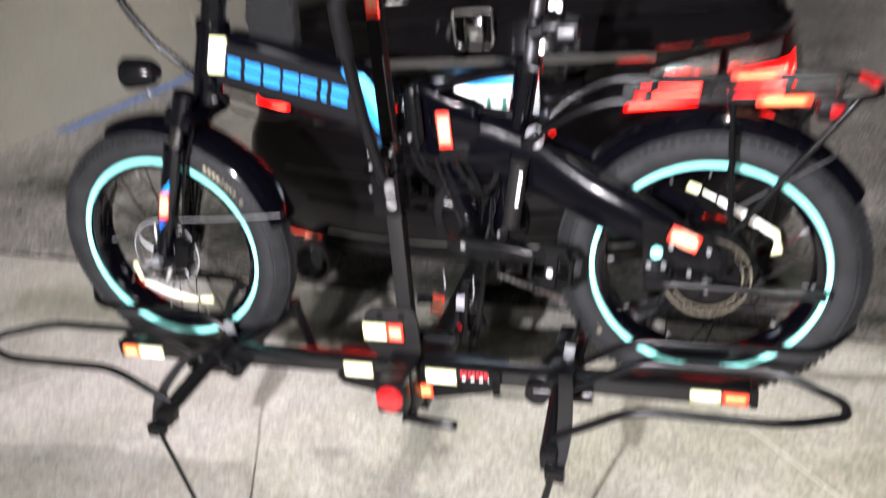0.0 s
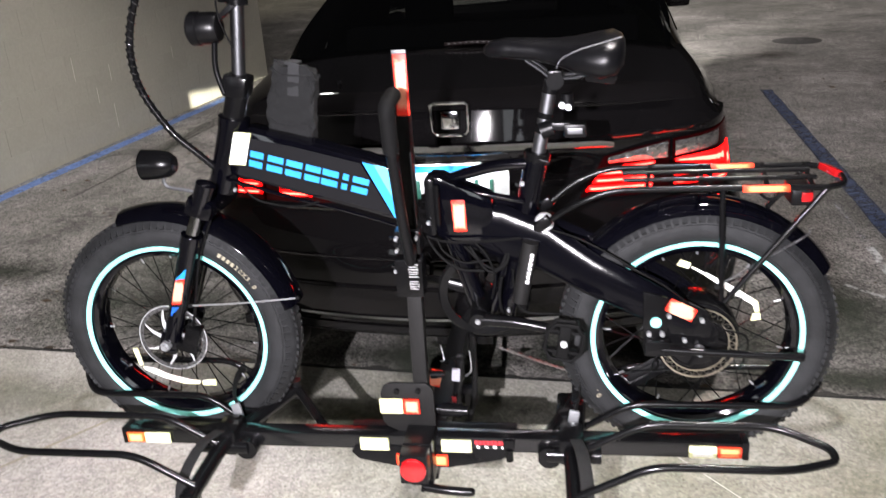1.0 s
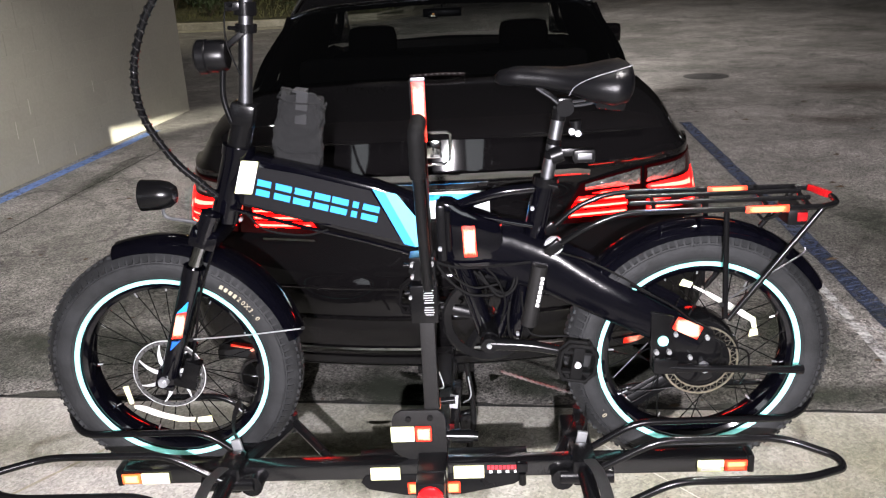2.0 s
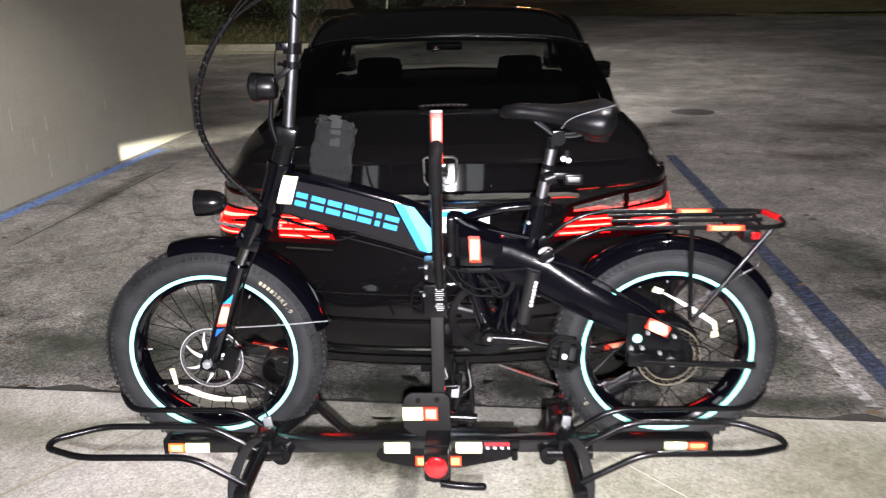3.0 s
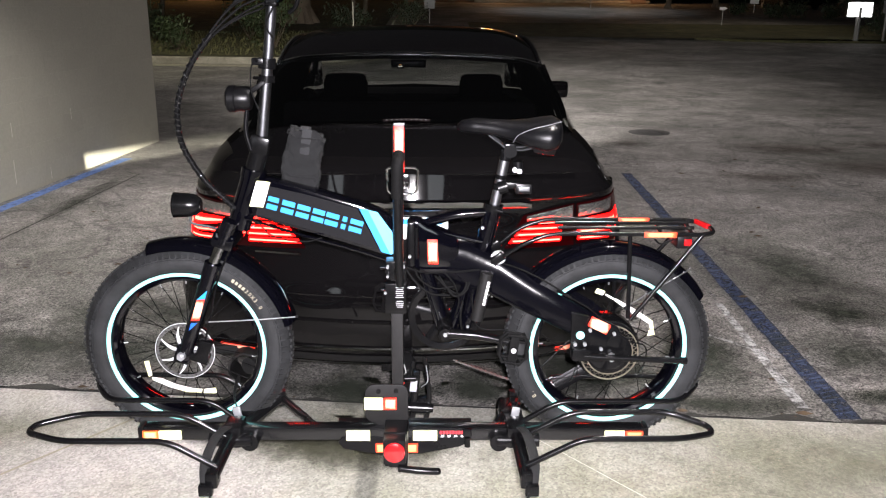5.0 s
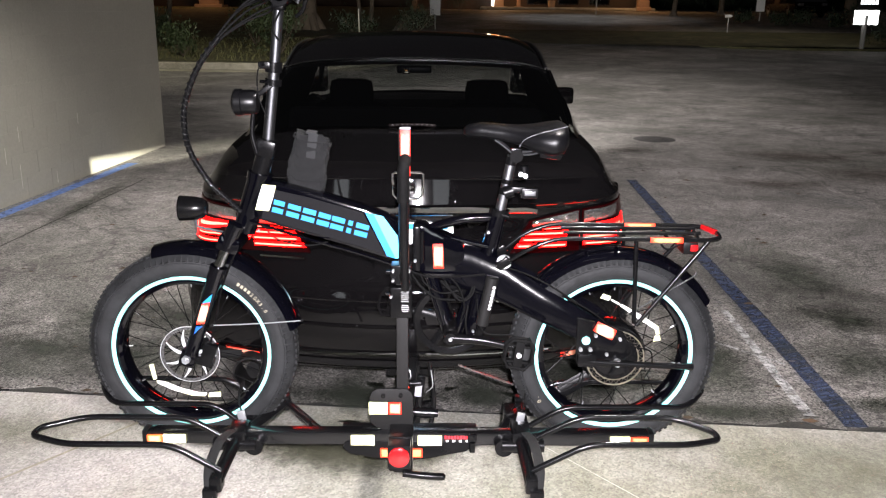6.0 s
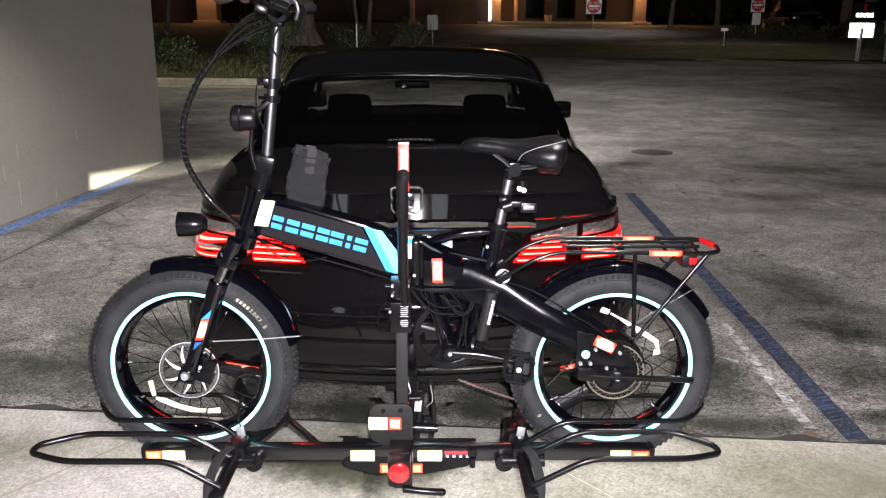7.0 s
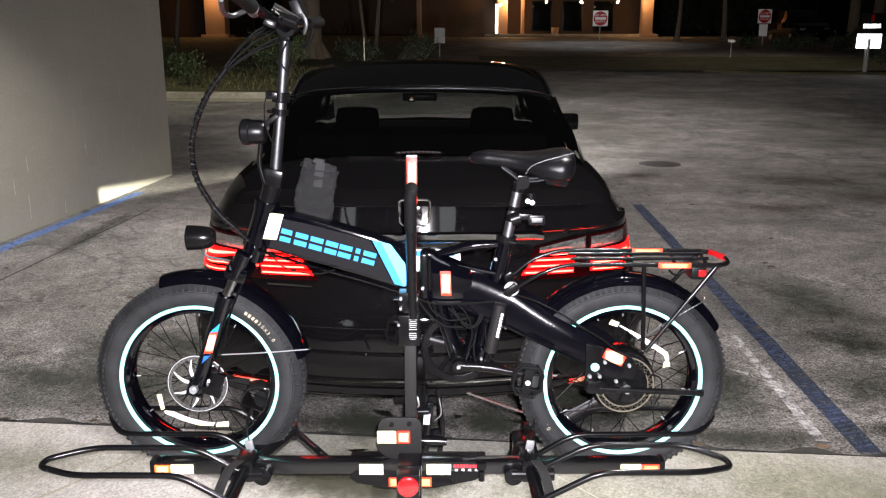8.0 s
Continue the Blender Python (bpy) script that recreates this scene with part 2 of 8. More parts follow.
asphalt = ground_mat("asphalt", (0.135, 0.127, 0.122), (0.295, 0.275, 0.268), (0.50, 0.515, 0.48), 1.3, 0.8, 0.5, speck=1.0, cells=0.4)
concrete = ground_mat("concrete", (0.30, 0.290, 0.268), (0.425, 0.403, 0.382), (0.63, 0.65, 0.53), 1.6, 0.8, 0.2, speck=0.34)
grass_soil = ground_mat("grass_soil", (0.04, 0.045, 0.02), (0.13, 0.12, 0.06), (0.6, 0.6, 0.5), 2.5, 0.95, 0.8, speck=1.0)
blue_paint = worn_paint("blue_road_paint", (0.015, 0.024, 0.052), asphalt, 0.32)
ridge_paint = worn_paint("slate_blue_road_paint", (0.032, 0.043, 0.080), asphalt, 0.30)
faint_paint = worn_paint("faint_road_paint", (0.4, 0.4, 0.42), asphalt, 0.48)
oil_stain = ragged_patch("oil_stain", (0.022, 0.026, 0.016), 0.88)
brown_stain = ragged_patch("brown_stain", (0.075, 0.058, 0.048), 0.55)
# slab stain, darkened to paint the shade behind the rack too
slab_stain_shade = ragged_patch("slab_stain_shade", (0.05, 0.05, 0.028), 0.92)
# carries painted shade under the car as well as stains
ground_stain_shade = ragged_patch("dark_stain_shade", (0.035, 0.042, 0.028), 0.62)
moss_stain = ragged_patch("pale_moss_stain", (0.17, 0.175, 0.10), 0.40)
edge_dirt = mat("edge_dirt", (0.03, 0.029, 0.024), 0.95, vary=0.6, scale=30, fine=160, bump=1.0, bump_scale=120)
leaf_brown = mat("dry_leaf_bits", (0.06, 0.04, 0.022), 0.9, vary=0.6, scale=3, fine=9)
bright_blue_paint = worn_paint("bright_blue_road_paint", (0.1, 0.18, 0.42), asphalt, 0.30)
white_paint = worn_paint("white_road_paint", (0.5, 0.5, 0.49), asphalt, 0.36)
block_paint = mat("painted_block", (0.285, 0.275, 0.235), 0.6, vary=0.10, scale=2.2, fine=45, bump=0.2, bump_scale=90, piecewise=True)
mortar = mat("painted_mortar", (0.33, 0.325, 0.27), 0.75, vary=0.2, bump=0.4, bump_scale=90)
car_paint = mat("black_car_paint", (0.0027, 0.0025, 0.0027), 0.045, vary=0.1, rough_vary=0.01, spec=0.2)
trim_black = mat("black_plastic_trim", (0.0030, 0.0030, 0.0034), 0.34, vary=0.2, bump=0.05, spec=0.2)
iron = mat("worn_iron_cover", (0.045, 0.043, 0.042), 0.7, vary=0.5, scale=6, fine=60, bump=0.5, bump_scale=60, spec=0.3)
under_black = mat("underbody_black", (0.01, 0.01, 0.01), 0.8, vary=0.3, bump=0.3, spec=0.15)
chrome = mat("chrome", (0.75, 0.76, 0.78), 0.08, metal=1, vary=0.04, rough_vary=0.04)
dark_chrome = mat("dark_chrome", (0.2, 0.205, 0.21), 0.12, metal=1, vary=0.1, rough_vary=0.04)
bumper_chrome = mat("bumper_chrome", (0.5, 0.51, 0.54), 0.10, metal=1, vary=0.1, rough_vary=0.05)
blue_decal = mat("blue_vinyl", (0.01, 0.09, 0.42), 0.4, vary=0.06)
steel = mat("brushed_steel", (0.4, 0.41, 0.42), 0.35, metal=0.7, vary=0.12, fine=300)
alu = mat("grey_aluminium", (0.15, 0.153, 0.16), 0.46, metal=1, vary=0.12)
dark_alu = mat("dark_anodised_aluminium", (0.075, 0.077, 0.082), 0.42, metal=1, vary=0.12)
gloss_black = mat("glossy_black_frame_paint", (0.0011, 0.0011, 0.0021), 0.055, vary=0.15, rough_vary=0.02, spec=0.4)
arm_black = mat("worn_gloss_black_paint", (0.0016, 0.0016, 0.0026), 0.17, vary=0.3, rough_vary=0.08, bump=0.08, bump_scale=45, spec=0.11)
chain_steel = mat("oily_chain_steel", (0.30, 0.29, 0.28), 0.34, metal=1, vary=0.5, fine=300)
post_alu = mat("grey_anodised_post", (0.095, 0.097, 0.102), 0.40, metal=1, vary=0.15)
satin_black = mat("satin_black_coating", (0.0030, 0.0030, 0.0033), 0.22, vary=0.2, scale=14, bump=0.03, bump_scale=260, spec=0.2)
powder = mat("black_powder_coat", (0.0035, 0.0035, 0.0038), 0.3, vary=0.25, scale=12, bump=0.08, bump_scale=320, spec=0.15)
grey_plate = mat("charcoal_steel_plate", (0.0085, 0.0083, 0.0081), 0.5, vary=0.2, bump=0.15, spec=0.2)
wrap_gloss = mat("glossy_black_spiral_wrap", (0.012, 0.012, 0.012), 0.10, vary=0.2, rough_vary=0.03, spec=0.8)
bar_gloss = mat("glossy_black_bar_paint", (0.0042, 0.0042, 0.0046), 0.16, vary=0.2, bump=0.06, bump_scale=240, spec=0.5)
ring_steel = mat("drilled_disc_steel", (0.07, 0.069, 0.068), 0.5, metal=0.35, vary=0.15, fine=260)
rubber = mat("tyre_rubber", (0.0112, 0.0118, 0.0124), 0.70, vary=0.65, scale=9, fine=34, bump=0.3, bump_scale=180, spec=0.3)
soft_rubber = mat("rubber_grip", (0.0035, 0.0035, 0.0035), 0.7, vary=0.2, bump=0.3, spec=0.08)
leather = mat("black_vinyl", (0.0025, 0.0025, 0.003), 0.33, vary=0.25, scale=20, bump=0.12, bump_scale=300, spec=0.22)
fabric = mat("dark_grey_canvas", (0.0095, 0.0098, 0.0100), 0.9, vary=0.25, scale=10, bump=0.7, bump_scale=420, spec=0.2)
pale_web = mat("grey_webbing", (0.0085, 0.009, 0.010), 0.8, vary=0.2, bump=0.5, bump_scale=500)
strap_web = mat("woven_strap", (0.009, 0.009, 0.009), 0.7, vary=0.2, bump=0.5, bump_scale=500, spec=0.2)
brake_gold = mat("warm_steel_rotor", (0.42, 0.38, 0.30), 0.35, metal=1, vary=0.15)
bright_steel = mat("bare_steel_bright", (0.85, 0.86, 0.88), 0.45, metal=0.6, vary=0.1)
cyan_vinyl = mat("cyan_vinyl", (0.016, 0.235, 0.58), 0.4, vary=0.06)
pale_cyan_vinyl = mat("pale_cyan_vinyl", (0.10, 0.52, 0.86), 0.4, vary=0.08)
dark_vinyl = mat("matte_black_vinyl", (0.004, 0.004, 0.0047), 0.6, vary=0.15, spec=0.1)
# reflector cores are paled to paint the torchlight they throw back
ref_white = glare_reflector("white_reflector", (1.0, 1.0, 0.93), (0.78, 0.80, 0.42), 0.10)
ref_amber = glare_reflector("amber_reflector", (1.0, 0.55, 0.22), (1.0, 0.15, 0.03))
ref_red = glare_reflector("red_reflector", (1.0, 0.36, 0.23), (1.0, 0.03, 0.012), 0.13)
ref_dim_red = mat("deep_red_reflector", (0.34, 0.006, 0.008), 0.2, vary=0.1, coat=0.6)
ref_orange = glare_reflector("orange_reflector", (1.0, 0.36, 0.13), (1.0, 0.05, 0.015), 0.13)
ref_teal = mat("pale_teal_reflective_band", (0.29, 0.88, 0.80), 0.6, vary=0.06)
lens_red = glow("red_lamp_lens", (0.30, 0.003, 0.005), 0.035)
lens_red.node_tree.nodes["Principled BSDF"].inputs["Base Color"].default_value = (0.006, 0.0004, 0.0006, 1)
lens_red.node_tree.nodes["Principled BSDF"].inputs["Roughness"].default_value = 0.15
lens_red.node_tree.nodes["Principled BSDF"].inputs["Specular IOR Level"].default_value = 0.2
lens_clear = mat("clear_lamp_lens", (0.50, 0.48, 0.47), 0.07, metal=0.95, vary=0.9, scale=90, fine=220, bump=1.0, bump_scale=130, rough_vary=0.03)
lamp_red = glow("lit_red_tail_lamp", (1.0, 0.0013, 0.0012), 7.0)
lamp_core = glow("lit_red_lamp_core", (1.0, 0.050, 0.034), 20.0)
lamp_white = glow("lit_white_lamp", (1.0, 0.97, 0.9), 6.0)
lamp_warm = glow("lit_warm_bulb", (1.0, 0.72, 0.35), 40.0)
sign_lit = glow("lit_sign_panel", (1.0, 1.0, 1.0), 3.0)
camera_screen = glow("lit_camera_screen", (1.0, 0.93, 0.8), 1.6)
camera_amber = glow("amber_camera_screen", (1.0, 0.42, 0.10), 0.9)
plate_white = mat("white_plate", (0.85, 0.87, 0.86), 0.35, vary=0.04)
ink_green = mat("green_plate_ink", (0.03, 0.12, 0.09), 0.5)
pale_label = mat("pale_grey_sticker", (0.28, 0.28, 0.31), 0.4, vary=0.25, fine=300)
ink_white = mat("white_print", (0.8, 0.8, 0.78), 0.5, vary=0.03)
ink_red = mat("red_print", (0.55, 0.02, 0.03), 0.5, vary=0.05)
lamp_facet = mat("dull_lamp_facet", (0.020, 0.018, 0.018), 0.4, vary=0.4, fine=300, spec=0.2)
lamp_dark = mat("unlit_dark_red_lens", (0.004, 0.002, 0.002), 0.5, vary=0.4, fine=200, spec=0.1)
piping_grey = mat("pale_piping", (0.17, 0.17, 0.18), 0.5)
ink_gold = mat("tan_print", (0.30, 0.27, 0.19), 0.6, vary=0.1)
dark_glass = pane("dark_side_glass", (0.9, 0.95, 0.95), 0.1)
tint_glass = pane("tinted_rear_glass", (0.93, 0.97, 0.98), 0.40)
lit_pane = glow("lit_window_pane", (0.90, 0.95, 1.0), 5.0)
back_wall = mat("dark_rear_wall", (0.05, 0.05, 0.048), 0.85, vary=0.2, scale=1.5)
clear_glass = pane("windshield_glass", (0.95, 0.97, 0.96), 0.93)
seat_cloth = mat("black_seat_cloth", (0.0035, 0.0033, 0.0034), 0.95, vary=0.2, bump=0.3, spec=0.03)
bark = mat("tree_bark", (0.11, 0.085, 0.06), 0.9, vary=0.4, scale=4, fine=30, bump=1.0, bump_scale=25)
leaf_green = mat("leaf_green", (0.035, 0.055, 0.018), 0.6, vary=0.5, scale=2, fine=20)
leaf_dark = mat("leaf_dark_green", (0.02, 0.034, 0.014), 0.65, vary=0.5, scale=2, fine=20)
grass_blade = mat("dry_grass", (0.12, 0.12, 0.045), 0.8, vary=0.5, scale=3, fine=15)
stucco = mat("tan_stucco", (0.3, 0.2, 0.13), 0.85, vary=0.2, scale=1.5, fine=20, bump=0.4, bump_scale=40)
stucco_dark = mat("brown_siding", (0.05, 0.03, 0.02), 0.85, vary=0.25, scale=1.5, fine=20, bump=0.4, bump_scale=40)
sign_back = mat("dull_grey_sign_back", (0.10, 0.10, 0.10), 0.5, vary=0.3)
sign_white = mat("white_sign_sheet", (0.8, 0.8, 0.78), 0.4, vary=0.05)
sign_red = mat("red_sign_sheet", (0.42, 0.008, 0.012), 0.4, vary=0.05)
post_metal = mat("galvanised_post", (0.3, 0.3, 0.29), 0.55, metal=0.6, vary=0.2)
yellow_post = mat("pale_post_paint", (0.55, 0.53, 0.42), 0.6, vary=0.2)
kerb_stone = ground_mat("kerb_concrete", (0.3, 0.28, 0.23), (0.45, 0.42, 0.35), (0.7, 0.7, 0.65), 2.0, 0.85, 0.4, speck=0.5)
ceiling_paint = mat("canopy_paint", (0.09, 0.088, 0.08), 0.85, vary=0.1, scale=1)

# ---- building helpers ----
ORIGIN = {}


def thing(name, base, label, category, group="", kind=""):
    ob = new(name)
    ob.location = base
    ob.empty_display_size = 0.1
    ORIGIN[ob.name] = Vector(base)
    return tagged(ob, label, category, group, kind)


def to_mesh(name, bm, material, angle=38):
    bmesh.ops.recalc_face_normals(bm, faces=bm.faces)
    me = bpy.data.meshes.new(name)
    bm.to_mesh(me)
    bm.free()
    me.materials.append(material)
    me.polygons.foreach_set("use_smooth", [True] * len(me.polygons))
    me.set_sharp_from_angle(angle=radians(angle))
    return me


def part(name, bm, material, parent, label="", angle=38):
    """Links a bmesh, built in world metres, as one mesh under a thing or a part."""
    base = ORIGIN[parent.name]
    bmesh.ops.translate(bm, verts=bm.verts, vec=-base)
    ob = new(name, to_mesh(name, bm, material, angle))
    ob.parent = parent
    ORIGIN[ob.name] = base
    return tagged(ob, label)


def solo(name, bm, material, label, category="", group="", kind="", base=None, angle=38):
    base = Vector(base) if base is not None else Vector((0, 0, 0))
    bmesh.ops.translate(bm, verts=bm.verts, vec=-base)
    ob = new(name, to_mesh(name, bm, material, angle))
    ob.location = base
    ORIGIN[ob.name] = base
    return tagged(ob, label, category, group, kind)


def B():
    return bmesh.new()


def box(bm, c, s, turn=(0, 0, 0), bevel=0.0):
    """A block with centre c, size s and turn in degrees."""
    m = pose(*c, *turn) @ Matrix.Diagonal((*s, 1))
    made = bmesh.ops.create_cube(bm, size=1.0, matrix=m)["verts"]
    if bevel:
        edges = list({e for v in made for e in v.link_edges})
        bmesh.ops.bevel(bm, geom=edges, offset=bevel, segments=2, affect="EDGES", profile=0.6)
    return bm


def rod(bm, a, b, r, r2=None, n=14):
    """A round bar from a to b."""
    a, b = Vector(a), Vector(b)
    d = b - a
    m = Matrix.Translation((a + b) / 2) @ d.to_track_quat("Z", "Y").to_matrix().to_4x4()
    bmesh.ops.create_cone(bm, cap_ends=True, segments=n, radius1=r, radius2=r if r2 is None else r2, depth=d.length, matrix=m)
    return bm


def smooth_path(pts, steps=6):
    p = [Vector(q) for q in pts]
    if len(p) < 3:
        return p
    p = [2 * p[0] - p[1], *p, 2 * p[-1] - p[-2]]
    out = []
    for i in range(1, len(p) - 2):
        a, b, c, d = p[i - 1 : i + 3]
        for k in range(steps):
            t = k / steps
            out.append(0.5 * (2 * b + (c - a) * t + (2 * a - 5 * b + 4 * c - d) * t * t + (3 * b - a - 3 * c + d) * t**3))
    return out + [p[-2]]


def bent_path(pts, radius=0.03, steps=5):
    """A line through the points with rounded corners, as a bent tube has."""
    p = [Vector(q) for q in pts]
    out = [p[0]]
    for a, b, c in zip(p, p[1:], p[2:]):
        r = min(radius, (a - b).length * 0.45, (c - b).length * 0.45)
        s, e = b + (a - b).normalized() * r, b + (c - b).normalized() * r
        for k in range(steps + 1):
            t = k / steps
            out.append((1 - t) ** 2 * s + 2 * t * (1 - t) * b + t * t * e)
    return out + [p[-1]]


def tube(bm, path, r, n=12, r_end=None, flat=None):
    """A tube along a path; flat: (width, thickness) of a flat band instead."""
    rings, up = [], Vector((0.03, 0.2, 1)).normalized()
    last = None
    for i, q in enumerate(path):
        d = (path[min(i + 1, len(path) - 1)] - path[max(i - 1, 0)]).normalized()
        s = d.cross(last if last is not None else up)
        if s.length < 1e-4:
            s = d.orthogonal()
        s.normalize()
        u = s.cross(d).normalized()
        last = u
        rr = r if r_end is None else r + (r_end - r) * i / max(1, len(path) - 1)
        ring = []
        for k in range(n):
            a = 2 * math.pi * k / n
            w, h = (rr, rr) if flat is None else (flat[0] / 2, flat[1] / 2)
            ring.append(bm.verts.new(q + s * math.cos(a) * w + u * math.sin(a) * h))
        rings.append(ring)
    for a, b in zip(rings, rings[1:]):
        for k in range(n):
            bm.faces.new((a[k], a[(k + 1) % n], b[(k + 1) % n], b[k]))
    bm.faces.new(rings[0])
    bm.faces.new(rings[-1][::-1])
    return bm


def lathe(bm, profile, c, n=64, axis="Y", arc=(0, 360), closed=True):
    """Turns (radius, along) points about an axis through c."""
    full = arc[1] - arc[0] >= 360
    count = n if full else n + 1
    rings = []
    for k in range(count):
        a = radians(arc[0] + (arc[1] - arc[0]) * k / n)
        ca, sa = math.cos(a), math.sin(a)
        ring = []
        for r, h in profile:
            if axis == "Y":
                v = (c[0] + r * ca, c[1] + h, c[2] + r * sa)
            elif axis == "X":
                v = (c[0] + h, c[1] + r * ca, c[2] + r * sa)
            else:
                v = (c[0] + r * ca, c[1] + r * sa, c[2] + h)
            ring.append(bm.verts.new(v))
        rings.append(ring)
    m = len(profile)
    for k in range(count if full else count - 1):
        a, b = rings[k], rings[(k + 1) % count]
        for i in range(m if closed else m - 1):
            j = (i + 1) % m
            bm.faces.new((a[i], a[j], b[j], b[i]))
    if not full and closed:
        bm.faces.new(rings[0])
        bm.faces.new(rings[-1][::-1])
    bmesh.ops.remove_doubles(bm, verts=bm.verts, dist=1e-6)
    return bm


def prism(bm, pts, thick, bevel=0.0):
    """A plate: the outline pts in a plane facing -y, thick metres deep (towards +y)."""
    front = [bm.verts.new(p) for p in pts]
    back = [bm.verts.new(Vector(p) + Vector((0, thick, 0))) for p in pts]
    faces = [bm.faces.new(front), bm.faces.new(back[::-1])]
    n = len(pts)
    for k in range(n):
        faces.append(bm.faces.new((front[k], back[k], back[(k + 1) % n], front[(k + 1) % n])))
    if bevel:
        bmesh.ops.recalc_face_normals(bm, faces=faces)
        edges = list({e for f in faces for e in f.edges})
        bmesh.ops.bevel(bm, geom=edges, offset=bevel, segments=2, affect="EDGES", profile=0.6)
    return bm


def loft(bm, rings, closed=False, caps=False):
    vs = [[bm.verts.new(p) for p in ring] for ring in rings]
    m = len(vs[0])
    for a, b in zip(vs, vs[1:]):
        for i in range(m if closed else m - 1):
            j = (i + 1) % m
            bm.faces.new((a[i], a[j], b[j], b[i]))
    if caps:
        bm.faces.new(vs[0])
        bm.faces.new(vs[-1][::-1])
    return bm


def bar_on(bm, a, b, height, y=0.0, lift=0.0015):
    """A flat printed bar from a to b (its centre line), facing -y."""
    a, b = Vector(a), Vector(b)
    d = (b - a).normalized()
    u = Vector((-d.z, 0, d.x)) * height / 2
    off = Vector((0, y, 0))
    return prism(bm, [a - u + off, b - u + off, b + u + off, a + u + off], lift)


def letters(bm, text, size, matrix, depth=0.001):
    """Raised letters in the built-in font, centred, as mesh in bm."""
    cu = bpy.data.curves.new("letters", "FONT")
    cu.body, cu.size, cu.extrude, cu.align_x, cu.align_y = text, size, depth, "CENTER", "CENTER"
    ob = bpy.data.objects.new("letters", cu)
    scene.collection.objects.link(ob)
    me = bpy.data.meshes.new_from_object(ob.evaluated_get(bpy.context.evaluated_depsgraph_get()))
    me.transform(matrix)
    bm.from_mesh(me)
    bpy.data.objects.remove(ob)
    bpy.data.curves.remove(cu)
    bpy.data.meshes.remove(me)
    return bm

# ---- ground, slab, wall, canopy ----
SITE = radians(-5.0)  # the lot is turned against the car by this much
ALONG = Vector((math.sin(-SITE), math.cos(SITE), 0))
ACROSS = Vector((math.cos(SITE), -math.sin(-SITE), 0))


def site(a, b, z=0.0):
    """A place on the lot: a metres across, b metres along, from the middle of the slab's edge."""
    return Vector((0, 0.9, z)) + ACROSS * a + ALONG * b


RISE = ((-80, 0), (8, 0), (14, 0.04), (18, 0.12), (21, 0.19), (26, 0.352), (34, 0.82), (42, 1.28), (52, 1.5), (60, 1.56), (120, 1.9), (700, 2.5))


def ground_z(y):
    return float(np.interp(y, [r[0] for r in RISE], [r[1] for r in RISE]))


bm = B()
rows = [-80, -20, -5, 0, 4, 8, 10, 12, 14, 16, 18, 19.5, 21, 23.5, 26, 30, 34, 38, 42, 47, 52, 60, 120, 300, 700]
loft(bm, [[(x, y, ground_z(y)) for x in (-600, -100, -30, -12, -6, 0, 6, 12, 30, 100, 600)] for y in rows])
solo("road", bm, asphalt, "worn dark asphalt parking lot with stains and fine cracks", "road", kind="structure")


def slab_piece(name, pts, z0, z1, material, label):
    bm = B()
    top = [bm.verts.new((p.x, p.y, z1)) for p in pts]
    low = [bm.verts.new((p.x, p.y, z0)) for p in pts]
    bm.faces.new(top)
    for k in range(len(pts)):
        j = (k + 1) % len(pts)
        bm.faces.new((top[k], low[k], low[j], top[j]))
    return solo(name, bm, material, label, "pavement", kind="structure")


slab_piece("pavement", [site(-4.5, -8), site(9, -8), site(9, 0), site(-4.5, 0)], -0.05, 0.012, concrete, "pale stained concrete loading slab with cut joints")
bm = B()
wob = random.Random(4)
edge = [site(-4.4 + 13.2 * k / 160, 0.012 + wob.uniform(-0.008, 0.012)) for k in range(161)]
tube(bm, [Vector((p.x, p.y, 0.004)) for p in edge], 0.008, n=5)
solo("trim", bm, under_black, "dark dirt-filled joint between slab and asphalt", "joint", kind="structure")


def joint(a, b, width, material, label):
    d = (Vector(b) - Vector(a)).normalized()
    s = Vector((-d.y, d.x, 0)) * width / 2
    bm = B()
    loft(bm, [[Vector(a) - s, Vector(a) + s], [Vector(b) - s, Vector(b) + s]])
    solo("trim", bm, material, label, "joint", kind="structure")


pale_joint = mat("pale_joint_filler", (0.5, 0.48, 0.42), 0.8, vary=0.25, scale=12)
brown_joint = mat("dirty_joint_filler", (0.26, 0.24, 0.18), 0.9, vary=0.3, scale=12)
joint((0.40, 0.72, 0.0165), (1.75, -0.95, 0.0165), 0.004, pale_joint, "thin pale saw-cut line in the slab")
joint((-1.03, 0.80, 0.0165), (-2.6, -1.2, 0.0165), 0.012, brown_joint, "dirty saw-cut joint in the slab")
joint((-0.1, -0.3, 0.0165), (-0.1, -4.0, 0.0165), 0.010, brown_joint, "dirty saw-cut joint in the slab")


def stripe(p0, p1, width, material, label):
    a, b = Vector((*p0, 0.004)), Vector((*p1, 0.004))
    d = (b - a).normalized()
    s = Vector((-d.y, d.x, 0)) * width / 2
    bm = B()
    n = max(4, int((b - a).length / 0.12))
    w = random.Random(7)
    loft(bm, [[a + (b - a) * k / n - s * w.uniform(0.9, 1.06), a + (b - a) * k / n + s * w.uniform(0.9, 1.06)] for k in range(n + 1)])
    solo("trim", bm, material, label, "road marking", kind="structure")


stripe((1.730, 0.80), (1.940, 5.75), 0.098, blue_paint, "worn blue parking line on asphalt")
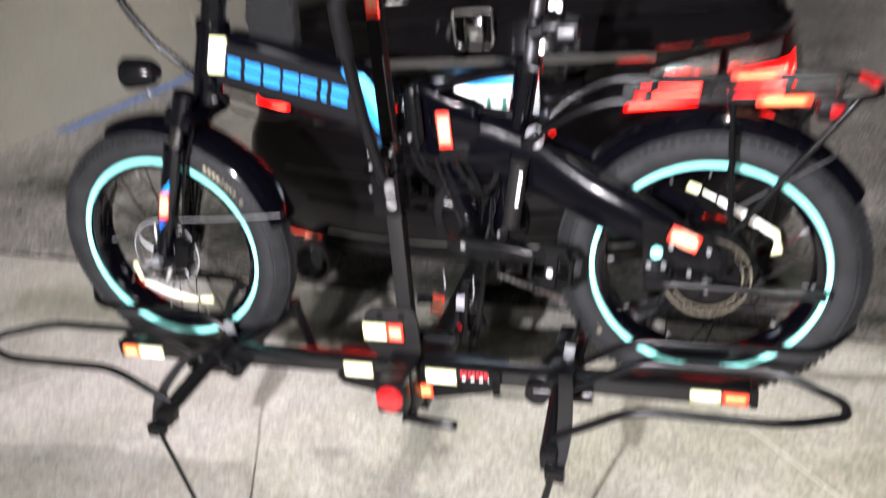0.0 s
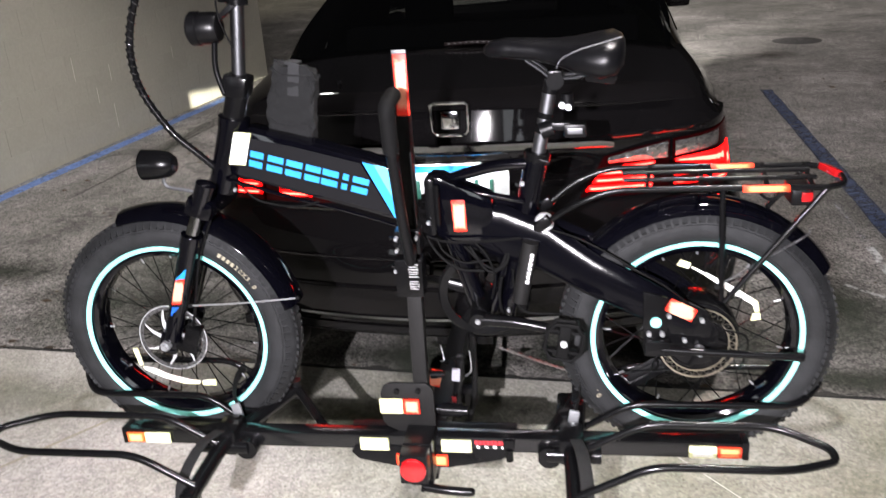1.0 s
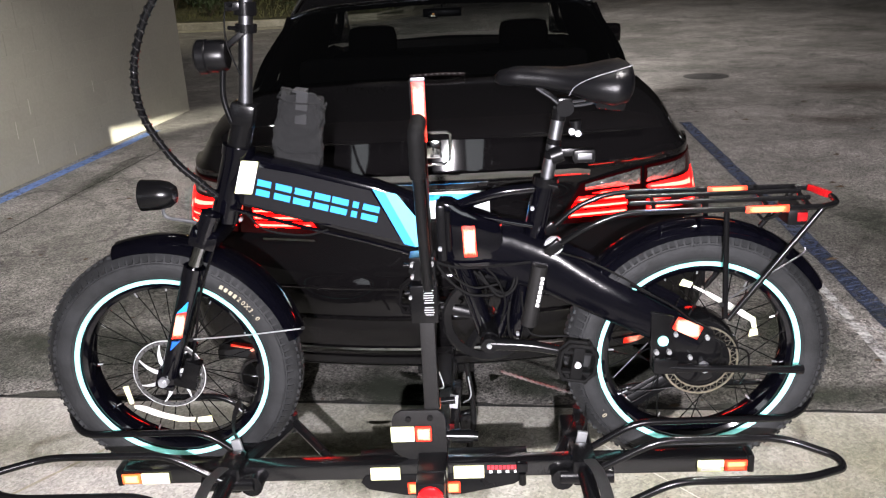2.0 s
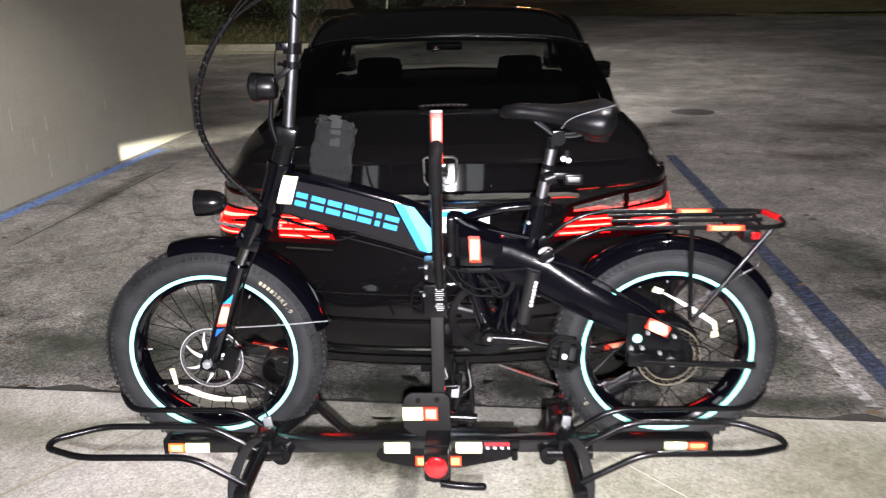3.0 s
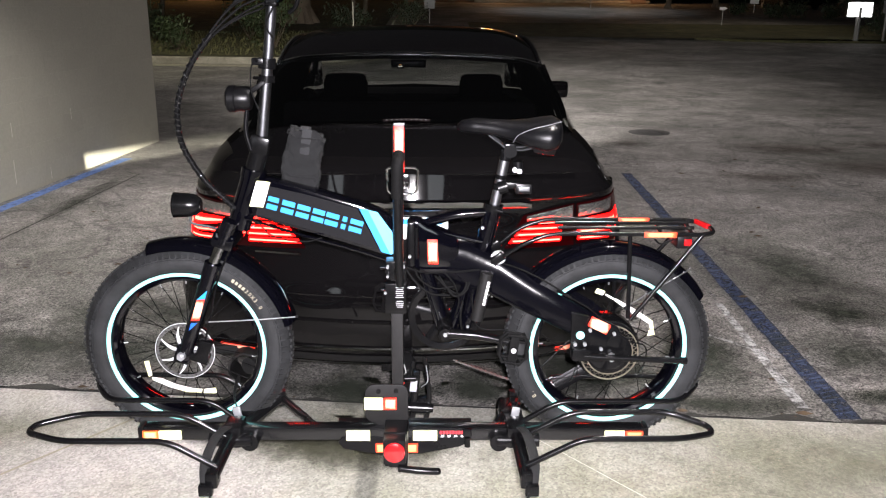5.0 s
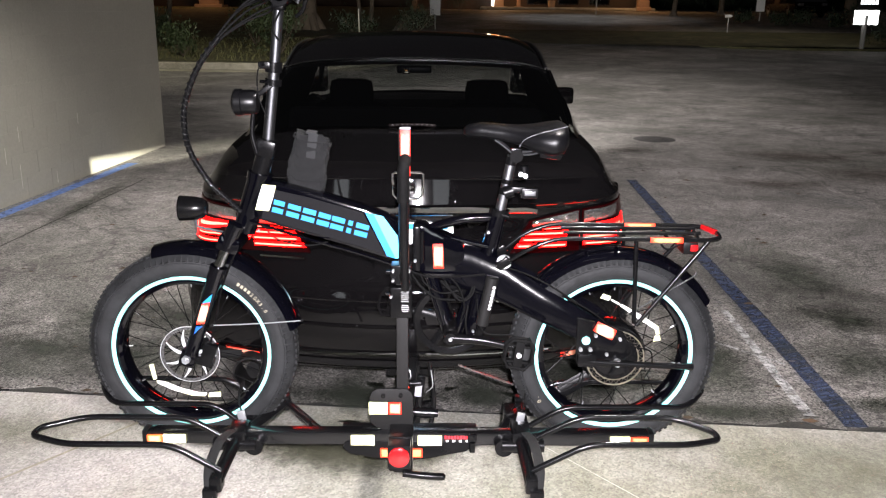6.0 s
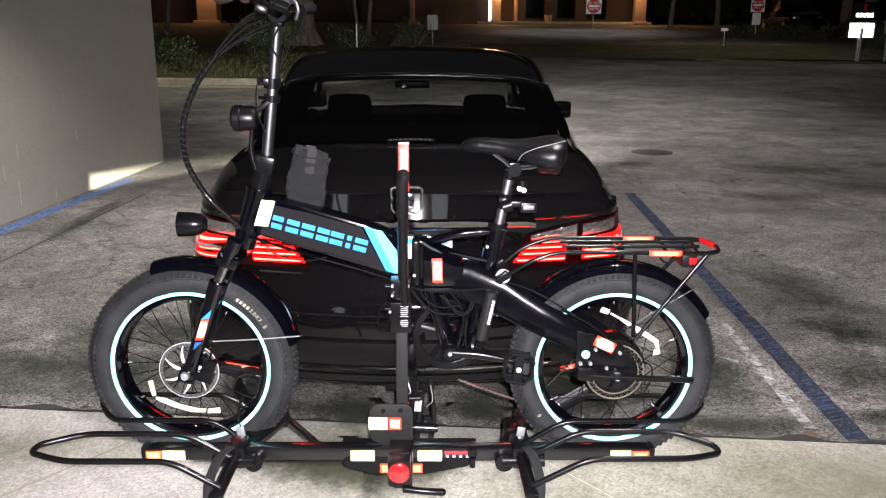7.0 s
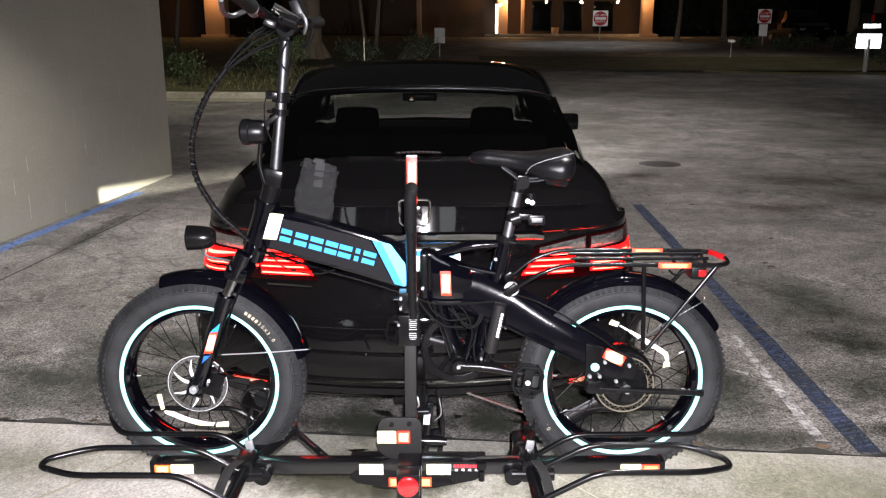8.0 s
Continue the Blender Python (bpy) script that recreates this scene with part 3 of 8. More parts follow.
# thick strokes of newer paint lie slanted across the blue line
bm = B()
w = random.Random(21)
a, b = Vector((1.730, 0.83, 0.0)), Vector((1.940, 5.7, 0.0))
d = (b - a).normalized()
side = Vector((d.y, -d.x, 0))
for k in range(150):
    if w.random() < 0.16:
        continue
    c = a + (b - a) * ((k + w.uniform(0.2, 0.8)) / 150)
    l, r = c - side * w.uniform(0.028, 0.05) - d * 0.016, c + side * w.uniform(0.028, 0.05) + d * 0.016
    t = d * w.uniform(0.003, 0.008)
    loft(bm, [[l - t + Vector((0, 0, 0.0046)), l + Vector((0, 0, 0.0078)), l + t + Vector((0, 0, 0.0046))], [r - t + Vector((0, 0, 0.0046)), r + Vector((0, 0, 0.0078)), r + t + Vector((0, 0, 0.0046))]])
solo("trim", bm, ridge_paint, "slanted ridges of slate-blue paint on the parking line", "road marking", kind="structure")
joint((-2.83, 3.1, 0.0042), (-2.63, 5.6, 0.0042), 0.016, edge_dirt, "dark crack along the parking bay")
for k in range(9):
    u0, u1 = k / 9 + 0.004, (k + 1) / 9 - 0.006
    stripe((1.583 + 0.092 * u0, 0.885 + 1.865 * u0), (1.583 + 0.092 * u1, 0.885 + 1.865 * u1), 0.050 - 0.002 * k, white_paint if k < 6 else faint_paint, "worn broken white line beside the blue one")
stripe((1.42, 1.70), (1.69, 1.40), 0.022, white_paint, "thin worn white crossing line")
stripe((-3.36, 2.8), (-3.03, 6.4), 0.11, bright_blue_paint, "worn blue parking line along the block wall")

for p0, p1, w in (((3.10, 5.22), (3.36, 5.04), 0.10), ((3.46, 4.98), (3.66, 4.60), 0.13), ((3.42, 5.20), (3.80, 4.85), 0.07)):
    stripe(p0, p1, w, faint_paint, "faint worn remains of white paint on asphalt")


def stain(x, y, wide, deep, turn, material, z=0.0045):
    bm = B()
    ring = [(wide * math.cos(a), deep * math.sin(a)) for a in [2 * math.pi * k / 28 for k in range(28)]]
    c, s = math.cos(radians(turn)), math.sin(radians(turn))
    bm.faces.new([bm.verts.new((x + a * c - b * s, y + a * s + b * c, z)) for a, b in ring])
    solo("trim", bm, material, "dark ragged patch laid on the ground, for stains and painted shade", "stain", kind="structure", base=(x, y, z))


for n, (x, y, wide, deep, turn) in enumerate((
    (-1.75, 1.55, 0.75, 0.30, -6), (-1.25, 2.0, 0.42, 0.38, 10), (-2.5, 1.9, 0.7, 0.26, -8), (1.35, 1.55, 0.32, 0.40, 20), (2.25, 2.0, 0.42, 0.28, 30),
    (1.25, 0.93, 0.65, 0.14, -5), (2.05, 0.98, 0.5, 0.13, -5), (-0.2, 1.05, 0.8, 0.12, -5),
    (0.75, 1.3, 0.5, 0.3, 12), (-1.6, 3.1, 0.5, 0.35, 30))):
    stain(x, y, wide, deep, turn, oil_stain, 0.0045 + 0.0004 * n)
# patches under the car's rear paint its shade; the others are stains
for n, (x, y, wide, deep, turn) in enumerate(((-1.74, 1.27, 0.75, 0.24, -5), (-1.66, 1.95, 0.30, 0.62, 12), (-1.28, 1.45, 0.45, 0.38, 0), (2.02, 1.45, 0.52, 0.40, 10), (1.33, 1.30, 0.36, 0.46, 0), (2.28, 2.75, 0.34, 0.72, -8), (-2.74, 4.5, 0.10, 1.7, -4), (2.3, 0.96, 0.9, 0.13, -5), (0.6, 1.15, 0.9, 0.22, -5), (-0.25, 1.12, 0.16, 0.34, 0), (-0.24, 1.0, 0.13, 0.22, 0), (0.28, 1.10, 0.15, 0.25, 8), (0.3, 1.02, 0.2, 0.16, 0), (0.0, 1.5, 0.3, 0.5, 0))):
    stain(x, y, wide, deep, turn, ground_stain_shade, 0.0125 + 0.0004 * n)
for n, (x, y, wide, deep, turn) in enumerate(((4.1, 7.2, 1.3, 0.5, -25), (2.3, 7.5, 0.5, 0.3, 10), (5.5, 7.4, 1.2, 0.4, -20), (4.6, 6.0, 1.5, 0.6, -30), (3.2, 5.6, 0.8, 0.4, 15))):
    stain(x, y, wide, deep, turn, brown_stain, 0.0085 + 0.0004 * n)
# behind the rack these paint its shade together with a slab stain
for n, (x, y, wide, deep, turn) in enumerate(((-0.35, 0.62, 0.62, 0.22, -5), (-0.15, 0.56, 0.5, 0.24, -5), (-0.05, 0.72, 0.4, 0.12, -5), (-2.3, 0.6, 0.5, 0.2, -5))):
    stain(x, y, wide, deep, turn, slab_stain_shade, 0.0172 + 0.0003 * n)
for n, (x, y, wide, deep, turn) in enumerate(((-1.5, 0.72, 0.8, 0.25, -4), (1.6, 0.5, 0.9, 0.32, -5), (1.3, 0.2, 0.7, 0.5, 0))):
    stain(x, y, wide, deep, turn, moss_stain, 0.0188 + 0.0003 * n)
# dirt washed against the slab's edge
bm = B()
w = random.Random(12)
loft(bm, [[site(-4.4 + 13.2 * k / 220, 0.006, 0.012), site(-4.4 + 13.2 * k / 220, 0.025 + 0.05 * w.random() ** 2, 0.0038)] for k in range(221)])
solo("trim", bm, edge_dirt, "ragged dark dirt along the slab's edge", "dirt", kind="structure")

# block wall: a core, and painted blocks on the stretch that is seen
W0 = Vector((-3.053, 7.54, 0))  # foot of the wall's end
wall_dir = -Vector((0.0905, 0.9959, 0)).normalized()
wall_out = Vector((-wall_dir.y, wall_dir.x, 0))  # towards the car
if wall_out.x < 0:
    wall_out = -wall_out
bm = B()
thick, tall, length = 0.19, 3.4, 14.0
loft(bm, [[W0 + wall_dir * d - wall_out * o + Vector((0, 0, z)) for o, z in ((0.004, 0), (0.004, tall), (thick, tall), (thick, 0))] for d in (0.003, length)], closed=True, caps=True)
wall_west = solo("wall_west", bm, mortar, "tall painted concrete block wall in pale grey-green", "wall", kind="structure")

# pale paint runs down the wall
bm = B()
for d, z0, z1 in ((2.89, 0.10, 0.30), (3.07, 0.33, 0.46), (2.86, 0.48, 0.60), (2.35, 0.04, 0.14), (3.3, 0.55, 0.72), (1.9, 0.5, 0.6)):
    p = W0 + wall_dir * d + wall_out * 0.0005
    q = p + wall_dir * 0.007
    loft(bm, [[p + Vector((0, 0, z0)), q + Vector((0, 0, z0))], [p + Vector((0, 0, z1)), q + Vector((0, 0, z1))]])
solo("trim", bm, pale_joint, "thin pale paint runs on the block wall", "stain", kind="structure")

# manhole and patch
bm = B()
lathe(bm, [(0.0, 0.006), (0.245, 0.006), (0.262, 0.002), (0.262, -0.01), (0.0, -0.01)], (2.82, 8.42, 0.002), n=40, axis="Z", closed=False)
for k in range(5):
    box(bm, (2.82, 8.42 - 0.14 + 0.07 * k, 0.01), (0.36 - abs(k - 2) * 0.06, 0.02, 0.004))
solo("manhole_cover", bm, iron, "round dark iron manhole cover flush in asphalt", "manhole cover", base=(2.82, 8.42, 0))
bm = B()
lathe(bm, [(0.0, 0.004), (0.15, 0.003), (0.16, -0.01), (0.0, -0.01)], (3.35, 9.3, 0.002), n=24, axis="Z", closed=False)
solo("drain_cover", bm, iron, "small dark round drain cover in asphalt", "drain cover", base=(3.35, 9.3, 0))

# canopy over the slab, with the building behind
bm = B()
box(bm, (1.0, -1.4, 3.22), (11.0, 10.0, 0.24))
solo("ceiling", bm, ceiling_paint, "painted canopy soffit over the slab", "ceiling", kind="structure")
bm = B()
box(bm, (1.0, -6.3, 1.6), (11.0, 0.2, 3.2))
solo("wall_south", bm, back_wall, "painted block wall of the building at the slab", "wall", kind="structure")
for n, x in enumerate((-2.78, 1.15)):
    win = solo("window_%d" % (n + 1), box(B(), (x, -6.18, 2.1), (0.74, 0.06, 1.96), bevel=0.01), trim_black, "tall lit window in a dark frame", "window", kind="structure")
    pane_bm = B()
    box(pane_bm, (x, -6.14, 2.1), (0.62, 0.03, 1.86))
    part("pane", pane_bm, lit_pane, win)
# out-of-view fixture, added for the fill lamp on this wall
unseen_wall_light = thing("unseen_wall_light", (0.3, -6.2, 2.6), "unseen wall light in a black housing, added to brighten the slab", "wall light")
part("housing", box(B(), (0.3, -6.16, 2.66), (0.2, 0.08, 0.12), bevel=0.01), trim_black, unseen_wall_light)
part("diffuser", box(B(), (0.3, -6.13, 2.585), (0.17, 0.12, 0.02), bevel=0.005), lamp_white, unseen_wall_light, "lit white diffuser")
for side in (-1, 1):
    lx, ly = (-1.6, 3.5) if side < 0 else (0.9, 0.3)
    light = thing("ceiling_light", (lx, ly, 3.1), "round surface canopy light with a pale diffuser, lit", "ceiling light", group="canopy lights")
    bm = B()
    lathe(bm, [(0.0, 0.0), (0.13, 0.0), (0.13, -0.035), (0.115, -0.04), (0.115, -0.02), (0.0, -0.02)], (lx, ly, 3.1), n=32, axis="Z", closed=False)
    part("housing", bm, alu, light)
    bm = B()
    lathe(bm, [(0.0, -0.024), (0.11, -0.024), (0.11, -0.03), (0.0, -0.036)], (lx, ly, 3.1), n=32, axis="Z", closed=False)
    part("diffuser", bm, lamp_white, light, "lit white diffuser")

# dry leaves, grit and chips lying about
bm = B()
w = random.Random(31)
for k in range(240):
    if k < 120:
        x, y, z = w.uniform(-3.0, -0.9), w.uniform(1.0, 5.0), 0.006
    else:
        x, y, z = w.uniform(1.1, 5.0), w.uniform(1.0, 6.5), 0.006
    if k % 5 == 0:
        a = w.uniform(-4, 4)
        p = site(a, 0.02 + 0.07 * w.random() ** 2)
        x, y = p.x, p.y
    size = 0.006 + 0.022 * w.random() ** 3
    turn = w.uniform(0, 6.28)
    n = 5
    ring = [(size * (1.5 if j % 2 else 0.9) * math.cos(turn + 6.28 * j / n), size * 0.6 * math.sin(turn + 6.28 * j / n)) for j in range(n)]
    low = [bm.verts.new((x + a, y + b, z)) for a, b in ring]
    top = bm.verts.new((x, y, z + size * 0.35))
    for j in range(n):
        bm.faces.new((low[j], low[(j + 1) % n], top))
solo("leaf_litter", bm, leaf_brown, "scattered dry brown leaf bits and grit on asphalt", "leaf litter", kind="stuff")

# ---- the car ----
car = thing("car", (0.0, 0.55, 0.0), "glossy black four-door sedan with lit tail lamps, parked on asphalt", "car")
REAR = ((0.80, 0.305), (0.62, 0.312), (0.562, 0.345), (0.54, 0.43), (0.532, 0.55), (0.542, 0.62), (0.562, 0.668), (0.60, 0.70), (0.632, 0.75), (0.65, 0.81), (0.65, 0.875), (0.636, 0.902), (0.628, 0.910), (0.6288, 0.914), (0.6386, 0.955), (0.6478, 0.994), (0.6497, 1.002), (0.658, 1.010), (0.68, 1.026), (0.80, 1.045), (1.05, 1.065), (1.35, 1.082))
WIDE_Z = (0.24, 0.30, 0.42, 0.55, 0.66, 0.72, 0.80, 0.90, 0.96, 1.01, 1.03, 1.06, 1.09)
WIDE_X = (0.72, 0.79, 0.845, 0.86, 0.845, 0.830, 0.818, 0.797, 0.772, 0.740, 0.730, 0.72, 0.70)


def half_wide(z):
    return float(np.interp(z, WIDE_Z, WIDE_X))


def bow(s, w=0.83):
    """How far the rear face curves forward at the share s of its half width w."""
    return 0.285 * (s * w) ** 2 + 0.22 * abs(s) ** 22


def rear_y(x, z):
    ys = [p[0] for p in REAR[:17]]
    zs = [p[1] for p in REAR[:17]]
    return float(np.interp(z, zs, ys)) + bow(min(1, abs(x) / half_wide(z)), half_wide(z))


stations = [0, 0.06, 0.12, 0.18, 0.24, 0.30, 0.36, 0.42, 0.48, 0.54, 0.60, 0.66, 0.72, 0.78, 0.83, 0.87, 0.90, 0.925, 0.95, 0.97, 0.985, 1.0]
stations = [-s for s in stations[:0:-1]] + stations
grid = []
fade = {0.68: 0.95, 0.80: 0.8, 1.05: 0.45, 1.35: 0.1}
for n, (y, z) in enumerate(REAR):
    f = fade.get(y, 1.0) if n > 16 else 1.0
    crown = 0.0 if n < 14 else -0.035
    grid.append([(s * half_wide(z), y + bow(s, half_wide(z)) * f, z + crown * s**4) for s in stations])
# bumper and lamps' face, the flat trunk panel and the lid meet in crisp edges
bm = B()
for a, b in ((0, 14), (13, 17), (16, len(grid))):
    loft(bm, grid[a:b])
part("rear_body", bm, car_paint, car, angle=50)

# sides and front of the body
SECTION = ((0.0, 0.22), (0.70, 0.22), (0.80, 0.28), (0.86, 0.40), (0.885, 0.55), (0.882, 0.70), (0.86, 0.84), (0.825, 0.93), (0.765, 0.99), (0.60, 1.02), (0.0, 1.045))
FORM = ((0.93, 0.912, 1.0), (1.15, 0.952, 1.0), (1.6, 0.992, 0.995), (2.4, 1.01, 0.985), (3.4, 1.01, 0.98), (4.0, 1.0, 0.965), (4.4, 0.985, 0.895), (4.9, 0.93, 0.81), (5.15, 0.84, 0.74), (5.26, 0.68, 0.66))
rings = []
for y, w, h in FORM:
    cabin = 1.5 < y < 4.2
    right = [(x * w, y, 0.80 if cabin and z > 1.0 else 0.22 + (z - 0.22) * h) for x, z in SECTION]
    rings.append(right + [(-x, yy, z) for x, yy, z in right[-2:0:-1]])
bm = B()
loft(bm, rings, closed=True)
bm.faces.new([bm.verts.new(p) for p in rings[-1]])
part("body", bm, car_paint, car, angle=50)
bm = B()
box(bm, (0, 3.15, 0.22), (1.5, 3.8, 0.06))
box(bm, (0, 1.0, 0.36), (1.4, 0.7, 0.03))
rod(bm, (-0.35, 1.0, 0.26), (-0.56, 0.62, 0.31), 0.03)
rod(bm, (0.3, 1.5, 0.27), (-0.35, 1.0, 0.26), 0.03)
box(bm, (0.1, 1.25, 0.27), (0.7, 0.3, 0.12), bevel=0.03)
part("underbody", bm, under_black, car)

# glasshouse: rings of half sections, from the back glass to the windscreen's foot
HOUSE = (
    (1.28, (0.70, 1.03), (0.66, 1.06), (0.46, 1.075), (0, 1.083)),
    (1.65, (0.745, 1.015), (0.69, 1.135), (0.48, 1.172), (0, 1.188)),
    (2.10, (0.775, 1.0), (0.655, 1.262), (0.48, 1.297), (0, 1.314)),
    (2.45, (0.78, 0.995), (0.665, 1.318), (0.49, 1.362), (0, 1.378)),
    (2.85, (0.785, 0.99), (0.668, 1.350), (0.495, 1.400), (0, 1.418)),
    (3.25, (0.785, 0.985), (0.655, 1.350), (0.485, 1.402), (0, 1.421)),
    (3.65, (0.78, 0.98), (0.64, 1.318), (0.47, 1.372), (0, 1.390)),
    (4.05, (0.76, 0.965), (0.66, 1.165), (0.48, 1.205), (0, 1.222)),
    (4.45, (0.73, 0.93), (0.70, 0.95), (0.50, 0.965), (0, 0.972)),
)


def house_row(row):
    y, *half = row
    full = [(-x, z) for x, z in half] + [(x, z) for x, z in half[-2::-1]]
    return y, full


def house(rows, cols, sub=4, lift=0.0):
    """The patch of the glasshouse between the given rows and columns, refined."""
    ring = [house_row(HOUSE[r]) for r in rows]
    lines = []
    for c in cols:
        lines.append(smooth_path([(f[c][0], y, f[c][1] + lift) for y, f in ring], sub) if len(rows) > 2 else [Vector((f[c][0], y, f[c][1] + lift)) for y, f in ring])
    out = []
    for k in range(len(lines[0])):
        across = [line[k] for line in lines]
        out.append(smooth_path(across, 4) if len(across) > 2 else across)
    return out


bm = B()
loft(bm, house((2, 3, 4, 5, 6), (1, 2, 3, 4, 5)))
part("roof", bm, car_paint, car, angle=60)
bm = B()
loft(bm, house((0, 1, 2), (1, 2, 3, 4, 5)))
part("rear_window", bm, tint_glass, car, "dark tinted rear window", angle=60)
bm = B()
loft(bm, house((6, 7, 8), (1, 2, 3, 4, 5)))
part("windscreen", bm, clear_glass, car, angle=60)
for cols, pillar_x in (((0, 1), -1), ((5, 6), 1)):
    bm = B()
    loft(bm, house((0, 1, 2), cols))
    part("rear_pillar", bm, car_paint, car, angle=60)
    bm = B()
    loft(bm, house((2, 3, 4, 5, 6, 7, 8), cols))
    part("side_window", bm, dark_glass, car, angle=60)
    for row, w in ((2, 0.05), (4, 0.035), (6, 0.10)):
        y, f = house_row(HOUSE[row])
        a, b = f[cols[0]], f[cols[1]]
        bm = B()
        lo, hi = (a, b) if a[1] < b[1] else (b, a)
        dy = 0.0 if row < 6 else 0.5
        tube(bm, [Vector((lo[0], y + dy, lo[1])), Vector((hi[0], y, hi[1]))], 0.03, flat=(w, 0.02), n=8)
        part("window_pillar", bm, car_paint, car)
# a bright rod added for the highlight along the roof and glass seam
bm = B()
y, f = house_row(HOUSE[2])
tube(bm, smooth_path([(x, y, z + 0.005) for x, z in f[1:6]], 6), 0.0035, n=8)
part("roof_edge_line", bm, bumper_chrome, car, "thin bright line above the rear window, standing for the seam's highlight")
for side in (-1, 1):
    bm = B()
    line = [(HOUSE[r][2][0] * side * 0.985, HOUSE[r][0], HOUSE[r][2][1] + 0.012) for r in range(2, 7)]
    tube(bm, smooth_path(line, 5), 0.008, n=6)
    part("roof_moulding", bm, trim_black, car)

# inside, seen through the glass
bm = B()
box(bm, (0, 1.62, 0.93), (1.25, 0.55, 0.05))
box(bm, (0, 2.02, 0.92), (1.25, 0.16, 0.33), (-12, 0, 0), 0.05)
part("rear_seat", bm, seat_cloth, car)
bm = B()
loft(bm, [[Vector((p.x * 0.965, p.y, p.z - 0.025)) for p in row] for row in house((2, 3, 4, 5, 6), (0, 1, 2, 3, 4, 5, 6))])
loft(bm, [[Vector((p.x * 0.97, p.y, p.z - 0.02)) for p in row] for row in house((0, 1, 2), (0, 1))])
loft(bm, [[Vector((p.x * 0.97, p.y, p.z - 0.02)) for p in row] for row in house((0, 1, 2), (5, 6))])
part("headliner", bm, seat_cloth, car)
for x in (-0.40, 0.42):
    bm = B()
    box(bm, (x, 2.95, 0.76), (0.46, 0.14, 0.52), (-12, 0, 0), 0.068)
    part("front_seat", bm, seat_cloth, car)
    bm = B()
    box(bm, (x, 3.02, 1.045), (0.265, 0.12, 0.20), (-10, 0, 0), 0.058)
    for rx in (-0.06, 0.06):
        rod(bm, (x + rx, 3.01, 0.95), (x + rx, 3.015, 1.05), 0.007)
    part("headrest", bm, seat_cloth, car)
bm = B()
box(bm, (0, 4.15, 0.88), (1.35, 0.45, 0.12), bevel=0.04)
part("dashboard", bm, seat_cloth, car)
bm = B()
box(bm, (-0.03, 3.72, 1.155), (0.24, 0.03, 0.055), bevel=0.012)
rod(bm, (-0.03, 3.72, 1.17), (-0.03, 3.8, 1.26), 0.008)
mirror_in = part("rear_view_mirror", bm, trim_black, car)
bm = B()
box(bm, (-0.085, 3.70, 1.142), (0.05, 0.012, 0.04), bevel=0.004)
dash_cam = part("dash_camera", bm, trim_black, mirror_in, "small black dash camera with a lit screen")
for z, h, w in ((1.149, 0.006, 0.014), (1.137, 0.005, 0.028)):
    bm = B()
    box(bm, (-0.085, 3.692, z), (w, 0.002, h), bevel=0.0005)
    part("screen_line", bm, camera_screen if z < 1.14 else camera_amber, dash_cam, "glowing line on the screen")
for side in (-1, 1):
    bm = B()
    box(bm, (0.985 * side, 3.72, 0.985), (0.17, 0.09, 0.115), bevel=0.03)
    rod(bm, (0.80 * side, 3.75, 0.94), (0.93 * side, 3.73, 0.96), 0.02)
    part("wing_mirror", bm, car_paint, car)
bm = B()
tube(bm, smooth_path([(-0.1, 1.30, 1.092), (0.0, 1.296, 1.096), (0.09, 1.30, 1.092)], 6), 0.006, n=8)
brake = part("high_brake_lamp", bm, lamp_dark, car, "narrow unlit brake lamp at the rear window")
for k in range(9):
    x = -0.085 + 0.020 * k
    bm = B()
    box(bm, (x, 1.2905 + 0.4 * x * x, 1.097 - 0.4 * x * x), (0.009, 0.004, 0.005), bevel=0.001)
    part("lamp_segment", bm, lamp_facet, brake)

# wheels
for side in (-1, 1):
    for y in (1.66, 4.36):
        bm = B()
        lathe(bm, [(0.21, -0.1), (0.29, -0.105), (0.32, -0.08), (0.325, 0.0), (0.32, 0.08), (0.29, 0.105), (0.21, 0.1)], (0.775 * side, y, 0.325), n=40, axis="X")
        tyre = part("wheel", bm, rubber, car)
        bm = B()
        lathe(bm, [(0.0, 0.06 * side), (0.05, 0.075 * side), (0.19, 0.085 * side), (0.21, 0.1 * side), (0.21, 0.02 * side), (0.0, 0.02 * side)], (0.775 * side, y, 0.325), n=40, axis="X", closed=False)
        part("rim", bm, alu, tyre)
        bm = B()
        lathe(bm, [(0.355, 0.0), (0.375, 0.0), (0.375, 0.012), (0.355, 0.012)], (0.872 * side - (0.006 if side > 0 else 0.006), y, 0.325), n=36, axis="X", arc=(-15, 195))
        part("wheel_arch", bm, trim_black, car)


def skin(bm, low, high, proud, depth=0.02, n=10):
    """A panel lying on the rear face between two lines of (x, z)."""
    lx, lz = [p[0] for p in low], [p[1] for p in low]
    hx, hz = [p[0] for p in high], [p[1] for p in high]
    rows = []
    for k in range(n + 1):
        t = k / n

        def on(xs, zs):
            u = t * (len(xs) - 1)
            i = min(int(u), len(xs) - 2)
            return xs[i] + (xs[i + 1] - xs[i]) * (u - i), zs[i] + (zs[i + 1] - zs[i]) * (u - i)

        (ax, az), (bx, bz) = on(lx, lz), on(hx, hz)
        mx, mz = (ax + bx) / 2, (az + bz) / 2
        rows.append([(ax, rear_y(ax, az) + depth, az), (ax, rear_y(ax, az) - proud, az), (mx, rear_y(mx, mz) - proud * 1.5, mz), (bx, rear_y(bx, bz) - proud, bz), (bx, rear_y(bx, bz) + depth, bz)])
    loft(bm, rows, caps=True)
    return bm


def flip(pts, side):
    return [(x * side, z) for x, z in pts]


